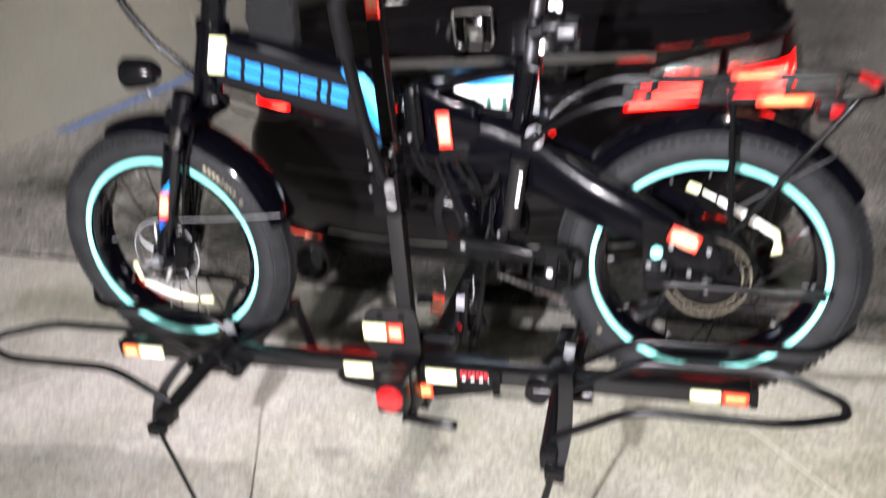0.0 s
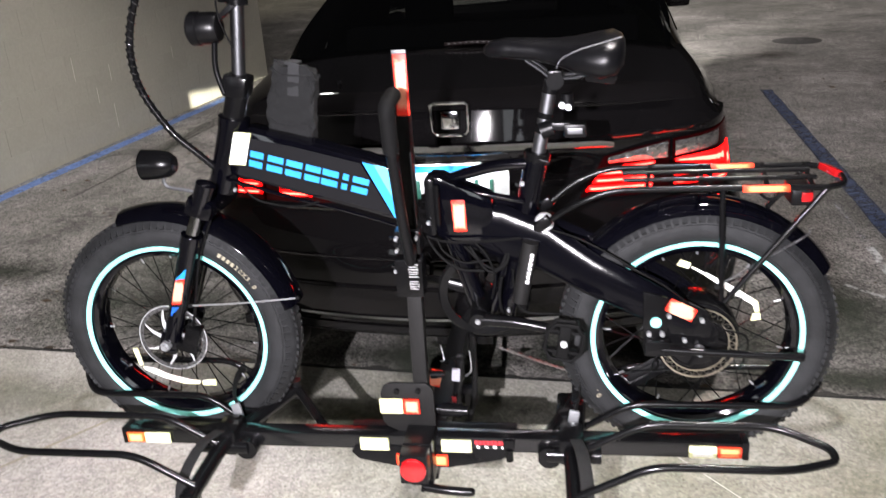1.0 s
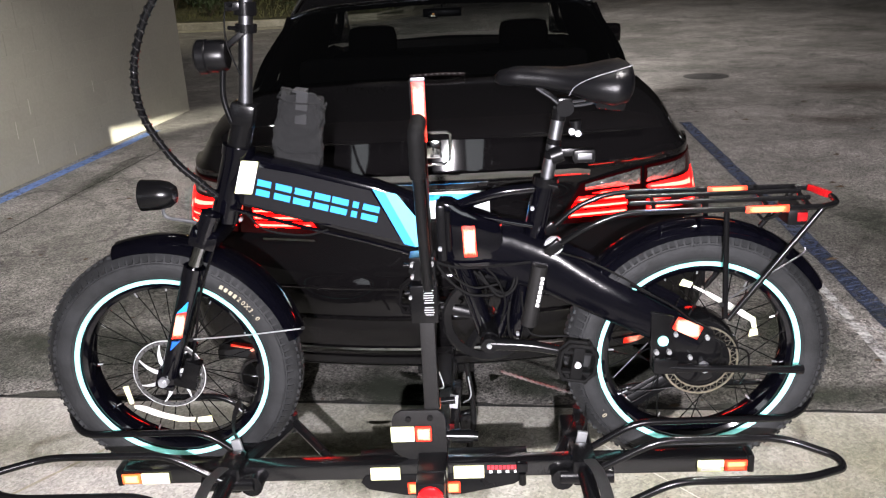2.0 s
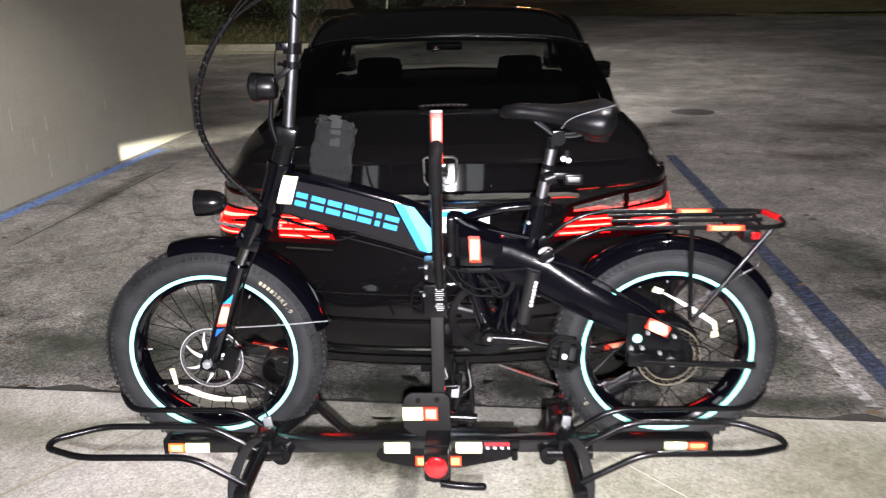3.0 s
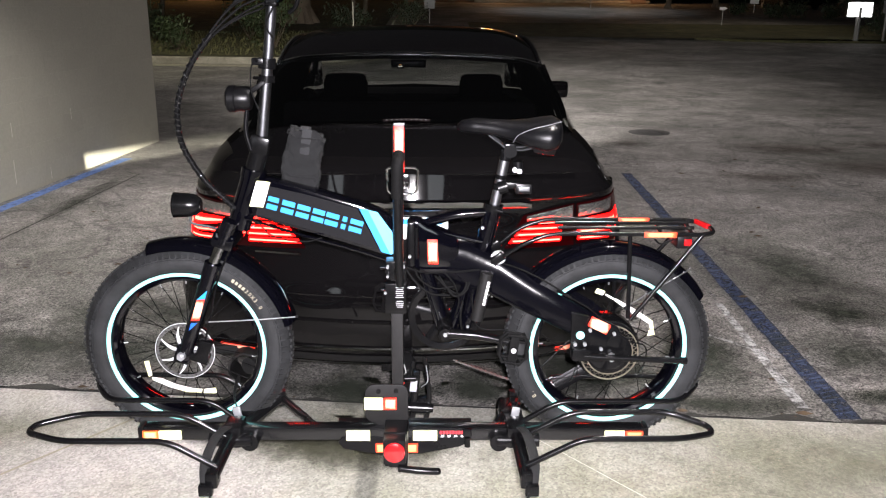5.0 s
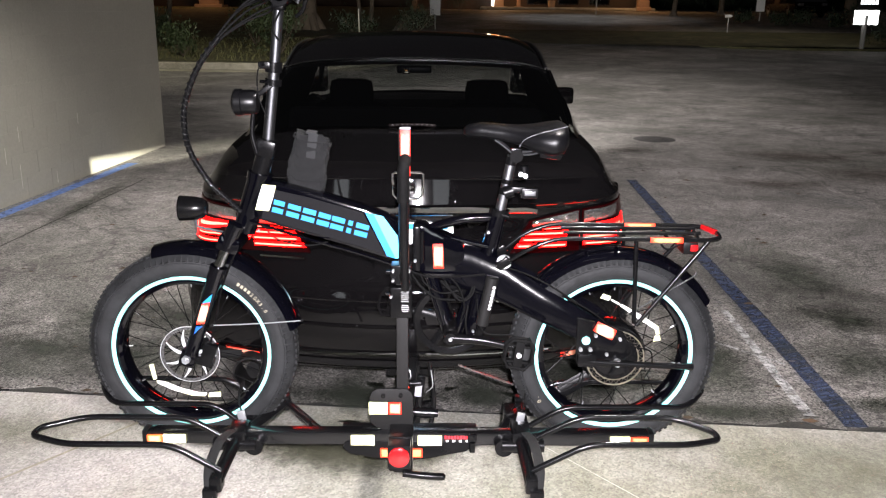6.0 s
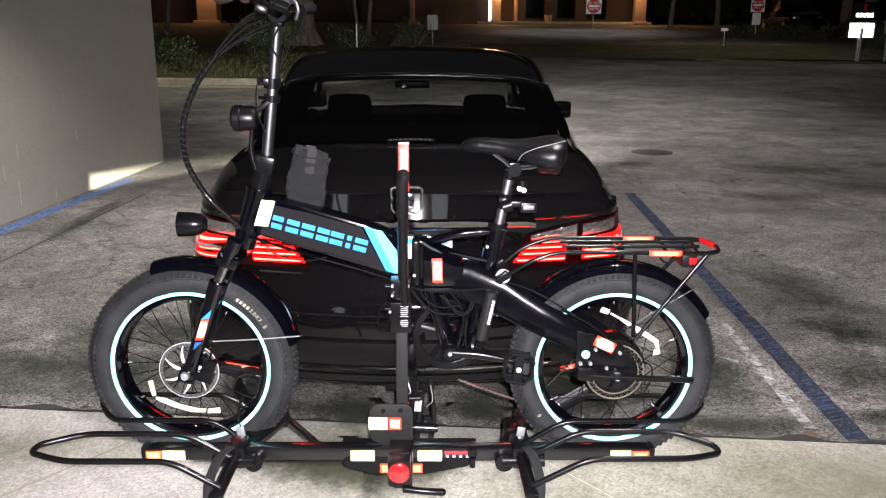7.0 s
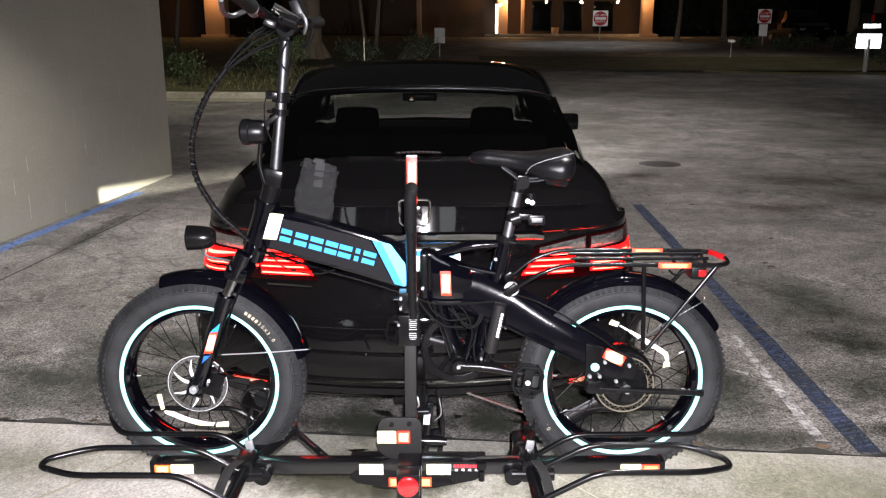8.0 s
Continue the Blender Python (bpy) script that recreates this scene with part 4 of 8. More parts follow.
for side in (-1, 1):
    lamp_in = part("trunk_tail_lamp", skin(B(), flip([(0.345, 0.738), (0.46, 0.734), (0.598, 0.733)], side), flip([(0.413, 0.843), (0.50, 0.860), (0.598, 0.875)], side), 0.010), lens_red, car, "dark red inner tail lamp, lit in four bars")
    lamp_out = part("tail_lamp", skin(B(), flip([(0.608, 0.733), (0.67, 0.731), (0.74, 0.728), (0.800, 0.727)], side), flip([(0.608, 0.875), (0.67, 0.880), (0.74, 0.885), (0.788, 0.884)], side), 0.010, n=16), lens_red, car, "dark red outer tail lamp, lit in a forked shape")
    part("clear_lens", skin(B(), flip([(0.425, 0.8245), (0.50, 0.8235), (0.592, 0.823)], side), flip([(0.425, 0.842), (0.50, 0.856), (0.592, 0.871)], side), 0.014), lens_clear, lamp_in, "clear faceted lens")
    part("clear_lens", skin(B(), flip([(0.615, 0.827), (0.68, 0.830), (0.745, 0.836)], side), flip([(0.614, 0.869), (0.68, 0.874), (0.750, 0.879)], side), 0.014), lens_clear, lamp_out, "clear faceted lens")
    for low, high, host in (
        ([(0.445, 0.8145), (0.553, 0.8125)], [(0.475, 0.8185), (0.556, 0.8205)], lamp_in),
        ([(0.393, 0.794), (0.553, 0.790)], [(0.404, 0.808), (0.556, 0.805)], lamp_in),
        ([(0.379, 0.775), (0.550, 0.771)], [(0.389, 0.789), (0.552, 0.786)], lamp_in),
        ([(0.360, 0.754), (0.546, 0.750)], [(0.371, 0.769), (0.549, 0.766)], lamp_in),
        ([(0.615, 0.811), (0.69, 0.796), (0.772, 0.780)], [(0.616, 0.820), (0.69, 0.825), (0.768, 0.824)], lamp_out),
        ([(0.613, 0.772), (0.70, 0.770), (0.774, 0.762)], [(0.615, 0.786), (0.70, 0.784), (0.774, 0.776)], lamp_out),
        ([(0.611, 0.750), (0.70, 0.746), (0.778, 0.741)], [(0.613, 0.763), (0.70, 0.760), (0.778, 0.755)], lamp_out),
        ([(0.774, 0.742), (0.796, 0.740)], [(0.770, 0.824), (0.788, 0.830)], lamp_out),
    ):
        part("light_bar", skin(B(), flip(low, side), flip(high, side), 0.019), lamp_red, host, "lit red bar")
        inner_low = [(a[0] + (b[0] - a[0]) * 0.2 + (0.008 if k == 0 else -0.004 if k == len(low) - 1 else 0), a[1] + (b[1] - a[1]) * 0.2) for k, (a, b) in enumerate(zip(low, high))]
        inner_high = [(a[0] + (b[0] - a[0]) * 0.82 + (0.008 if k == 0 else -0.004 if k == len(low) - 1 else 0), a[1] + (b[1] - a[1]) * 0.82) for k, (a, b) in enumerate(zip(low, high))]
        part("bar_core", skin(B(), flip(inner_low, side), flip(inner_high, side), 0.0205), lamp_core, host, "bright core of the lit bar")
    part("bumper_reflector", skin(B(), flip([(0.535, 0.356), (0.672, 0.362)], side), flip([(0.535, 0.376), (0.665, 0.380)], side), 0.006), ref_red, car, "slim red bumper reflector")
part("chrome_strip", skin(B(), [(-0.44, 0.868), (-0.40, 0.872), (-0.2, 0.872), (0, 0.872), (0.2, 0.872), (0.40, 0.872), (0.44, 0.868)], [(-0.44, 0.886), (-0.40, 0.895), (-0.2, 0.904), (0, 0.906), (0.2, 0.904), (0.40, 0.895), (0.44, 0.886)], 0.010, n=36), dark_chrome, car, "broad smoked chrome strip over the plate")
part("bumper_strip", skin(B(), [(-0.50, 0.401), (-0.3, 0.398), (0, 0.396), (0.3, 0.398), (0.50, 0.401)], [(-0.50, 0.412), (-0.3, 0.411), (0, 0.41), (0.3, 0.411), (0.50, 0.412)], 0.006, n=20), bumper_chrome, car, "thin bright chrome strip along the bumper")
part("bumper_crease", skin(B(), [(-0.62, 0.598), (0, 0.594), (0.62, 0.598)], [(-0.62, 0.606), (0, 0.602), (0.62, 0.606)], 0.005, n=20), car_paint, car)
part("bumper_crease", skin(B(), [(-0.55, 0.505), (0, 0.50), (0.55, 0.505)], [(-0.55, 0.516), (0, 0.511), (0.55, 0.516)], 0.006, n=20), car_paint, car)
part("diffuser", skin(B(), [(-0.6, 0.335), (0, 0.328), (0.6, 0.335)], [(-0.66, 0.378), (0, 0.374), (0.66, 0.378)], 0.004, n=20), trim_black, car, "matte black lower valance")
part("trunk_lip", skin(B(), [(-0.60, 0.985), (0, 1.0), (0.60, 0.985)], [(-0.60, 0.992), (0, 1.007), (0.60, 0.992)], 0.006, n=20), car_paint, car)
bm = B()
cx, cz, yb = -0.008, 0.98, 0.612
outline = [(0.052, 0.042), (0.048, -0.03), (0.036, -0.043), (-0.036, -0.043), (-0.048, -0.03), (-0.052, 0.042), (-0.042, 0.048), (0.042, 0.048)]
tube(bm, [Vector((cx + x, yb + (0.008 if z < 0 else 0), cz + z)) for x, z in outline + outline[:2]], 0.005, n=8)
box(bm, (cx, yb + 0.004, cz), (0.05, 0.008, 0.05), bevel=0.006)
part("emblem", bm, chrome, car, "plain chrome emblem plate in a rounded frame")
bm = B()
box(bm, (-0.008, 0.643, 0.772), (0.31, 0.008, 0.155), bevel=0.002)
plate = part("number_plate", bm, plate_white, car, "white plate with teal band and dark bars")
bm = B()
box(bm, (-0.008, 0.637, 0.836), (0.27, 0.003, 0.018))
part("plate_band", bm, cyan_vinyl, plate)
for k in range(6):
    bm = B()
    box(bm, (-0.113 + 0.042 * k, 0.637, 0.769), (0.011, 0.003, 0.066))
    part("plate_bar", bm, ink_green, plate)
for x in (-0.068, 0.052):
    bm = B()
    box(bm, (x, 0.592, 0.867), (0.034, 0.016, 0.006), bevel=0.002)
    part("plate_lamp", bm, lens_clear, car, "small clear number plate lamp")
bm = B()
box(bm, (-0.445, rear_y(-0.445, 0.719) - 0.006, 0.719), (0.165, 0.003, 0.006), (0, 0, -14))
part("script_badge", bm, dark_chrome, car, "thin bright script badge")
bm = B()
lathe(bm, [(0.055, 0.0), (0.062, 0.0), (0.062, 0.12), (0.055, 0.12)], (-0.56, 0.575, 0.315), n=28)
part("exhaust_pipe", bm, grey_plate, car, "dark round exhaust tip")
bm = B()
for x in (-0.37, 0.36):
    rod(bm, (x, 0.86, 1.052), (x, 0.85, 1.058), 0.006)
part("trunk_bump_stop", bm, trim_black, car)
bm = B()
box(bm, (0, 0.78, 0.33), (0.07, 0.5, 0.07), bevel=0.006)
box(bm, (0, 0.95, 0.33), (0.9, 0.06, 0.06), bevel=0.006)
for x in (-0.06, 0.06):
    box(bm, (x, 0.6, 0.33), (0.05, 0.012, 0.06), bevel=0.004)
part("tow_hitch", bm, powder, car, "black square tow receiver")
# unseen plates by the west headlight, added to shape the low wall band
bm = B()
away = Vector((-0.835, 0.55, 0)).normalized()
src = Vector((-0.78, 5.22, 0.62))
spin = math.degrees(math.atan2(away.y, away.x))
for dz, tall_ in ((-0.0245 + 0.06, 0.12), (-0.0325 - 0.06, 0.12)):
    box(bm, src + away * 0.12 + Vector((0, 0, dz)), (0.004, 0.34, tall_), (0, 0, spin))
ray = Vector((-2.42, 0.66, 0)).normalized()
out = Vector((ray.y, -ray.x, 0)) * -1
box(bm, src + ray * 0.10 + out * 0.1, (0.004, 0.20, 0.24), (0, 0, math.degrees(math.atan2(ray.y, ray.x))))
part("band_blocker", bm, under_black, car)
for x in (-0.62, 0.62):
    bm = B()
    box(bm, (x, 5.17, 0.63), (0.3, 0.12, 0.11), (0, 0, -25 if x > 0 else 25), 0.03)
    part("headlight", bm, lens_clear, car, "clear headlight unit")
car.rotation_euler = (0, 0, radians(0.8))

# ---- the hitch rack ----
rack = thing("bike_rack", (0.0, -0.13, 0.30), "black steel hitch bike rack with hoops, straps and reflectors", "bike rack")
YB = -0.152  # front face of the outer bar
bm = B()
box(bm, (0.0, 0.33, 0.38), (0.05, 0.90, 0.05), (1.5, 0, 0), 0.004)
part("spine", bm, powder, rack)
bm = B()
box(bm, (-0.007, YB + 0.019, 0.459), (1.325, 0.038, 0.036), bevel=0.004)
outer_bar = part("outer_bar", bm, bar_gloss, rack)
bm = B()
box(bm, (0.02, -0.100, 0.459), (0.36, 0.028, 0.030), bevel=0.004)
part("inner_bar", bm, powder, rack)
for x in (-0.675, 0.661):
    part("end_cap", box(B(), (x, YB + 0.019, 0.459), (0.014, 0.042, 0.04), bevel=0.004), trim_black, outer_bar)
# curved plate under the bar's middle
bm = B()
prism(bm, [(-0.155, YB - 0.003, 0.436), (-0.14, YB - 0.003, 0.418), (-0.06, YB - 0.003, 0.402), (0.06, YB - 0.003, 0.402), (0.17, YB - 0.003, 0.425), (0.195, YB - 0.003, 0.442), (0.185, YB - 0.003, 0.452), (-0.145, YB - 0.003, 0.452)], 0.006, 0.0015)
part("gusset_plate", bm, powder, rack)
bm = B()
box(bm, (0.0, -0.16, 0.442), (0.062, 0.085, 0.10), bevel=0.005)
part("hub_block", bm, powder, rack)
bm = B()
box(bm, (-0.002, -0.220, 0.456), (0.058, 0.050, 0.066), bevel=0.004)
tail = part("reflector_mount", bm, trim_black, rack)
bm = B()
lathe(bm, [(0.0, -0.01), (0.018, -0.009), (0.0265, -0.005), (0.0275, 0.0), (0.0, 0.0)], (-0.002, -0.246, 0.459), n=32, closed=False)
part("round_reflector", bm, ref_dim_red, tail, "round red reflector")
for x in (-0.038, 0.038):
    bm = B()
    box(bm, (x, -0.158, 0.422), (0.036, 0.006, 0.026), bevel=0.002)
    part("small_reflector", bm, ref_orange, rack, "square orange reflector beside the tail block")
bm = B()
box(bm, (0.005, -0.19, 0.401), (0.05, 0.03, 0.022), bevel=0.005)
tube(bm, smooth_path([(0.008, -0.21, 0.392), (0.05, -0.214, 0.389), (0.085, -0.214, 0.386), (0.108, -0.212, 0.384)], 5), 0.0095, n=12)
bmesh.ops.create_icosphere(bm, subdivisions=2, radius=0.0098, matrix=Matrix.Translation((0.108, -0.212, 0.384)))
part("tilt_lever", bm, satin_black, rack, "black tilt lever below the hub")
bm = B()
rod(bm, (0.010, -0.222, 0.392), (0.010, -0.20, 0.392), 0.005)
part("lever_bolt", bm, satin_black, rack)
# reflective tape on the bar
for x0, x1, z0, z1, material, words in (
    (-0.668, -0.628, 0.447, 0.470, ref_amber, "amber reflector"),
    (-0.626, -0.566, 0.446, 0.471, ref_white, "white reflector"),
    (-0.133, -0.070, 0.443, 0.472, ref_white, "white reflector"),
    (0.043, 0.107, 0.443, 0.472, ref_white, "white reflector"),
    (0.550, 0.604, 0.446, 0.472, ref_white, "white reflector"),
    (0.606, 0.652, 0.447, 0.471, ref_orange, "orange-red reflector"),
):
    bm = B()
    box(bm, ((x0 + x1) / 2, YB - 0.004, (z0 + z1) / 2), (x1 - x0, 0.006, z1 - z0), bevel=0.002)
    part("bar_reflector", bm, material, outer_bar, words)
# printed maker's mark as plain bars
for k in range(8):
    bm = B()
    box(bm, (0.117 + 0.0082 * k, YB - 0.001, 0.465), (0.0062, 0.002, 0.009))
    part("red_mark", bm, ink_red, outer_bar)
for k in range(4):
    bm = B()
    box(bm, (0.121 + 0.0175 * k, YB - 0.001, 0.453), (0.007, 0.002, 0.008))
    part("white_mark", bm, ink_white, outer_bar)
# mounting plate, with its reflector
bm = B()
pts = [(-0.084, 0.50), (-0.074, 0.488), (-0.04, 0.470), (0.03, 0.468), (0.03, 0.568), (0.026, 0.584), (0.014, 0.593), (-0.064, 0.593), (-0.077, 0.585), (-0.084, 0.570)]
prism(bm, [(x, -0.133, z) for x, z in pts], 0.008, 0.002)
face = part("mount_plate", bm, grey_plate, rack, "charcoal steel plate on the mast foot")
for x, z in ((-0.048, 0.575), (-0.002, 0.577)):
    bm = B()
    rod(bm, (x, -0.139, z), (x, -0.128, z), 0.006)
    part("bolt", bm, satin_black, face)
for x0, x1, material in ((-0.086, -0.036, ref_white), (-0.034, 0.0, ref_red)):
    bm = B()
    box(bm, ((x0 + x1) / 2, -0.138, 0.541), (x1 - x0, 0.007, 0.034), bevel=0.002)
    part("plate_reflector", bm, material, face, "white and red plate reflector")
bm = B()
rod(bm, (0.02, -0.10, 0.512), (0.060, -0.10, 0.511), 0.010)
rod(bm, (0.040, -0.10, 0.511), (0.085, -0.10, 0.509), 0.015)
rod(bm, (0.085, -0.10, 0.509), (0.096, -0.10, 0.508), 0.011)
part("mast_pivot_knob", bm, satin_black, rack)
part("mast_pin", rod(B(), (0.02, -0.09, 0.59), (0.05, -0.09, 0.592), 0.008), satin_black, rack)
# mast
bm = B()
box(bm, (0.002, -0.105, 0.70), (0.031, 0.03, 0.42), (-3.0, 0, 0), 0.004)
part("lower_mast", bm, grey_plate, rack, "dark grey square lower mast")
bm = B()
box(bm, (0.006, -0.092, 1.05), (0.026, 0.03, 0.44), (-1.0, 0, 0), 0.004)
mast = part("upper_mast", bm, powder, rack)
bm = B()
box(bm, (0.010, -0.108, 1.2115), (0.025, 0.004, 0.115), (-1.0, 0, 0), 0.001)
part("mast_reflector", bm, ref_red, mast, "tall orange-red reflector strip")
bm = B()
box(bm, (0.010, -0.11, 1.272), (0.027, 0.008, 0.008), bevel=0.002)
part("mast_cap", bm, alu, mast)
# ratchet collar with its warning label
bm = B()
box(bm, (0.0, -0.112, 0.833), (0.056, 0.05, 0.082), bevel=0.005)
collar = part("ratchet_collar", bm, satin_black, rack)
for k in range(11):
    if k == 6:
        continue
    bm = B()
    box(bm, (0.010, -0.1385, 0.864 - 0.0052 * k), (0.020 - 0.005 * ((k * 7) % 3 == 1), 0.0015, 0.0007))
    part("label_line", bm, ink_white, collar)
bm = B()
box(bm, (0.0, -0.105, 0.905), (0.052, 0.046, 0.05), bevel=0.005)
rod(bm, (-0.022, -0.134, 0.905), (-0.022, -0.12, 0.905), 0.005)
part("upper_collar", bm, satin_black, rack)
for x, z in ((-0.02, 0.918), (0.02, 0.918), (-0.02, 0.893), (-0.026, 0.85)):
    bm = B()
    rod(bm, (x, -0.142, z), (x, -0.125, z), 0.0032)
    part("bolt", bm, steel, rack)
for z in (0.905, 0.845):
    part("ratchet_pin", rod(B(), (-0.040, -0.10, z), (-0.02, -0.10, z), 0.0045), satin_black, rack)
# hook arm in front of the mast, rubber covered at the top
bm = B()
tube(bm, bent_path([(0.012, -0.165, 0.88), (0.011, -0.215, 1.0), (0.011, -0.252, 1.135)], 0.05), 0.0105, n=14)
rod(bm, (0.003, -0.10, 0.905), (0.013, -0.175, 0.895), 0.012)
hook = part("hook_arm", bm, powder, rack)
bm = B()
tube(bm, bent_path([(0.011, -0.250, 1.122), (0.012, -0.264, 1.204), (0.013, -0.205, 1.212)], 0.014, 6), 0.0145, n=18)
part("rubber_sleeve", bm, soft_rubber, hook, "soft grey rubber sleeve")


def hoop(name, bar_x, pts_near, y_near, y_far, tip_x, tip_z, drop, label):
    """A bent wire hoop that cradles a wheel; its two arms run out from the bar and meet at the tip."""
    near = [(x, y_near, z) for x, z in pts_near]
    far = [(x, y_far, z) for x, z in pts_near]
    mid = (y_near + y_far) / 2
    far[0] = (far[0][0], y_far, far[0][2] + drop)
    path = bent_path(near + [(tip_x, mid - 0.02 * (1 if y_near < mid else -1), tip_z), (tip_x, mid + 0.02 * (1 if y_near < mid else -1), tip_z)] + far[::-1], 0.04, 6)
    bm = B()
    tube(bm, path, 0.0078, n=12)
    return part(name, bm, satin_black, rack, label)


hoop("wheel_hoop", -0.43, [(-0.43, 0.47), (-0.545, 0.540), (-0.80, 0.540)], -0.335, -0.195, -0.90, 0.535, 0.0, "empty bent steel wheel hoop")
hoop("wheel_hoop", 0.31, [(0.325, 0.475), (0.46, 0.548), (0.70, 0.548)], -0.335, -0.195, 0.79, 0.535, 0.0, "empty bent steel wheel hoop")
hoop("wheel_hoop", -0.43, [(-0.44, 0.455), (-0.51, 0.512), (-0.79, 0.512)], -0.062, 0.10, -0.835, 0.535, 0.0, "steel wheel hoop round the front tyre")
hoop("wheel_hoop", 0.33, [(0.335, 0.445), (0.44, 0.510), (0.78, 0.512)], -0.062, 0.10, 0.835, 0.535, 0.0, "steel wheel hoop round the rear tyre")
for x, s in ((-0.43, -1), (0.315, 1)):
    # clamp and arm of the outer hoop
    bm = B()
    box(bm, (x, -0.14, 0.46), (0.05, 0.075, 0.06), bevel=0.008)
    rod(bm, (x - 0.045 * s, -0.175, 0.445), (x - 0.045 * s, -0.105, 0.445), 0.024)
    rod(bm, (x + 0.06 * s, -0.165, 0.45), (x - 0.05 * s, -0.165, 0.45), 0.018)
    part("hoop_clamp", bm, satin_black, rack)
    bm = B()
    tube(bm, bent_path([(x, -0.15, 0.465), (x + 0.003 * s, -0.23, 0.462), (x + 0.008 * s, -0.35, 0.452)], 0.03), 0.017, n=12)
    box(bm, (x + 0.008 * s, -0.345, 0.447), (0.03, 0.04, 0.04), bevel=0.006)
    part("hoop_arm", bm, satin_black, rack)
    bm = B()
    tube(bm, smooth_path([(x + 0.01 * s, -0.17, 0.49), (x + 0.022 * s, -0.24, 0.50), (x + 0.03 * s, -0.32, 0.475), (x + 0.022 * s, -0.365, 0.43)], 6), 0.01, n=10, flat=(0.026, 0.004))
    strap = part("wheel_strap", bm, strap_web, rack, "ridged black wheel strap")
    bm = B()
    box(bm, (x + 0.020 * s, -0.368, 0.428), (0.034, 0.02, 0.028), bevel=0.004)
    part("strap_buckle", bm, satin_black, strap)
    bm = B()
    tube(bm, smooth_path([(x + 0.016 * s, -0.37, 0.425), (x - 0.002 * s, -0.372, 0.36), (x - 0.022 * s, -0.368, 0.25), (x - 0.034 * s, -0.362, 0.17)], 6), 0.01, n=10, flat=(0.024, 0.004))
    part("strap_tail", bm, strap_web, strap)
    # clamp, brace and strap of the loaded hoop
    bm = B()
    box(bm, (x - 0.01 * s, 0.0, 0.44), (0.045, 0.10, 0.06), bevel=0.008)
    box(bm, (x - 0.01 * s, -0.075, 0.447), (0.032, 0.09, 0.032), bevel=0.004)
    tube(bm, [Vector((x + 0.005 * s, -0.055, 0.46)), Vector((x - 0.01 * s, -0.07, 0.42))], 0.016)
    part("hoop_clamp", bm, satin_black, rack)
    bm = B()
    heel, toe = (0.088, 0.215) if s < 0 else (0.015, -0.055)
    tube(bm, [Vector((x + 0.01, -0.12, 0.455)), Vector((x + heel, 0.055, 0.462))], 0.01, flat=(0.034, 0.03), n=8)
    part("cradle_arm", bm, powder, rack)
    bm = B()
    tube(bm, [Vector((x + heel, 0.062, 0.462)), Vector((x + toe, -0.115, 0.458))], 0.01, flat=(0.022, 0.02), n=8)
    rod(bm, (x + heel, 0.055, 0.442), (x + heel, 0.055, 0.486), 0.014)
    part("brace", bm, powder, rack, "diagonal brace between bar and cradle arm")
    bm = B()
    tube(bm, smooth_path([(x - 0.002 * s, -0.075, 0.455), (x + 0.004 * s, -0.07, 0.485), (x + 0.016 * s, -0.058, 0.515), (x + 0.02 * s, -0.02, 0.535), (x + 0.02 * s, 0.03, 0.535)], 6), 0.01, n=10, flat=(0.026, 0.004))
    strap = part("wheel_strap", bm, strap_web, rack, "ridged strap over the tyre")
    bm = B()
    box(bm, (x + 0.004 * s, -0.08, 0.48), (0.022, 0.008, 0.045), (0, 10 * s, 0), 0.003)
    part("strap_buckle", bm, steel, strap, "bright ratchet buckle")
bm = B()
box(bm, (0.186, YB - 0.006, 0.468), (0.024, 0.012, 0.022), bevel=0.003)
rod(bm, (0.187, YB - 0.008, 0.455), (0.187, YB - 0.008, 0.428), 0.008)
part("strap_hook", bm, satin_black, rack)
# hitch lock with its red tags, behind the mast
bm = B()
box(bm, (-0.006, 0.10, 0.472), (0.028, 0.008, 0.046), (0, 14, 0), 0.003)
part("safety_tag", bm, ref_red, rack, "red reflective tag on the hitch pin")
bm = B()
box(bm, (0.040, 0.16, 0.425), (0.022, 0.04, 0.15), (0, 6, 0), 0.006)
box(bm, (0.066, 0.17, 0.385), (0.034, 0.03, 0.05), (0, -12, 0), 0.006)
lock = part("hitch_lock", bm, satin_black, rack, "black barrel lock on the hitch")
bm = B()
box(bm, (0.038, 0.1335, 0.462), (0.020, 0.003, 0.036), (0, 6, 0), 0.001)
part("lock_label", bm, pale_label, lock, "small pale grey sticker")
bm = B()
box(bm, (0.027, 0.1335, 0.392), (0.017, 0.003, 0.015), bevel=0.001)
part("lock_mark", bm, ink_red, lock, "small red mark")
for x0, z0, x1, z1 in ((0.004, 0.50, 0.006, 0.545), (0.062, 0.46, 0.075, 0.53)):
    bm = B()
    tube(bm, smooth_path([(x0, 0.13, z0), ((x0 + x1) / 2 + 0.012, 0.10, (z0 + z1) / 2), (x1, 0.13, z1)], 6), 0.0018, n=6)
    part("lock_wire", bm, steel, rack, "bent wire of the hitch pin")
bm = B()
tube(bm, smooth_path([(0.07, 0.25, 0.50), (0.085, 0.12, 0.44), (0.075, 0.08, 0.38), (0.055, 0.06, 0.345)], 6), 0.007)
part("wiring_lead", bm, soft_rubber, rack, "black trailer wiring lead")

# ---- the bicycle ----
bike = thing("electric_bicycle", (0.0, 0.0, 0.377), "black fat-tyre folding electric bicycle with cyan stripes, strapped on the rack", "bicycle")
FRONT, BACK = (-0.571, 0.0, 0.653), (0.571, 0.0, 0.653)


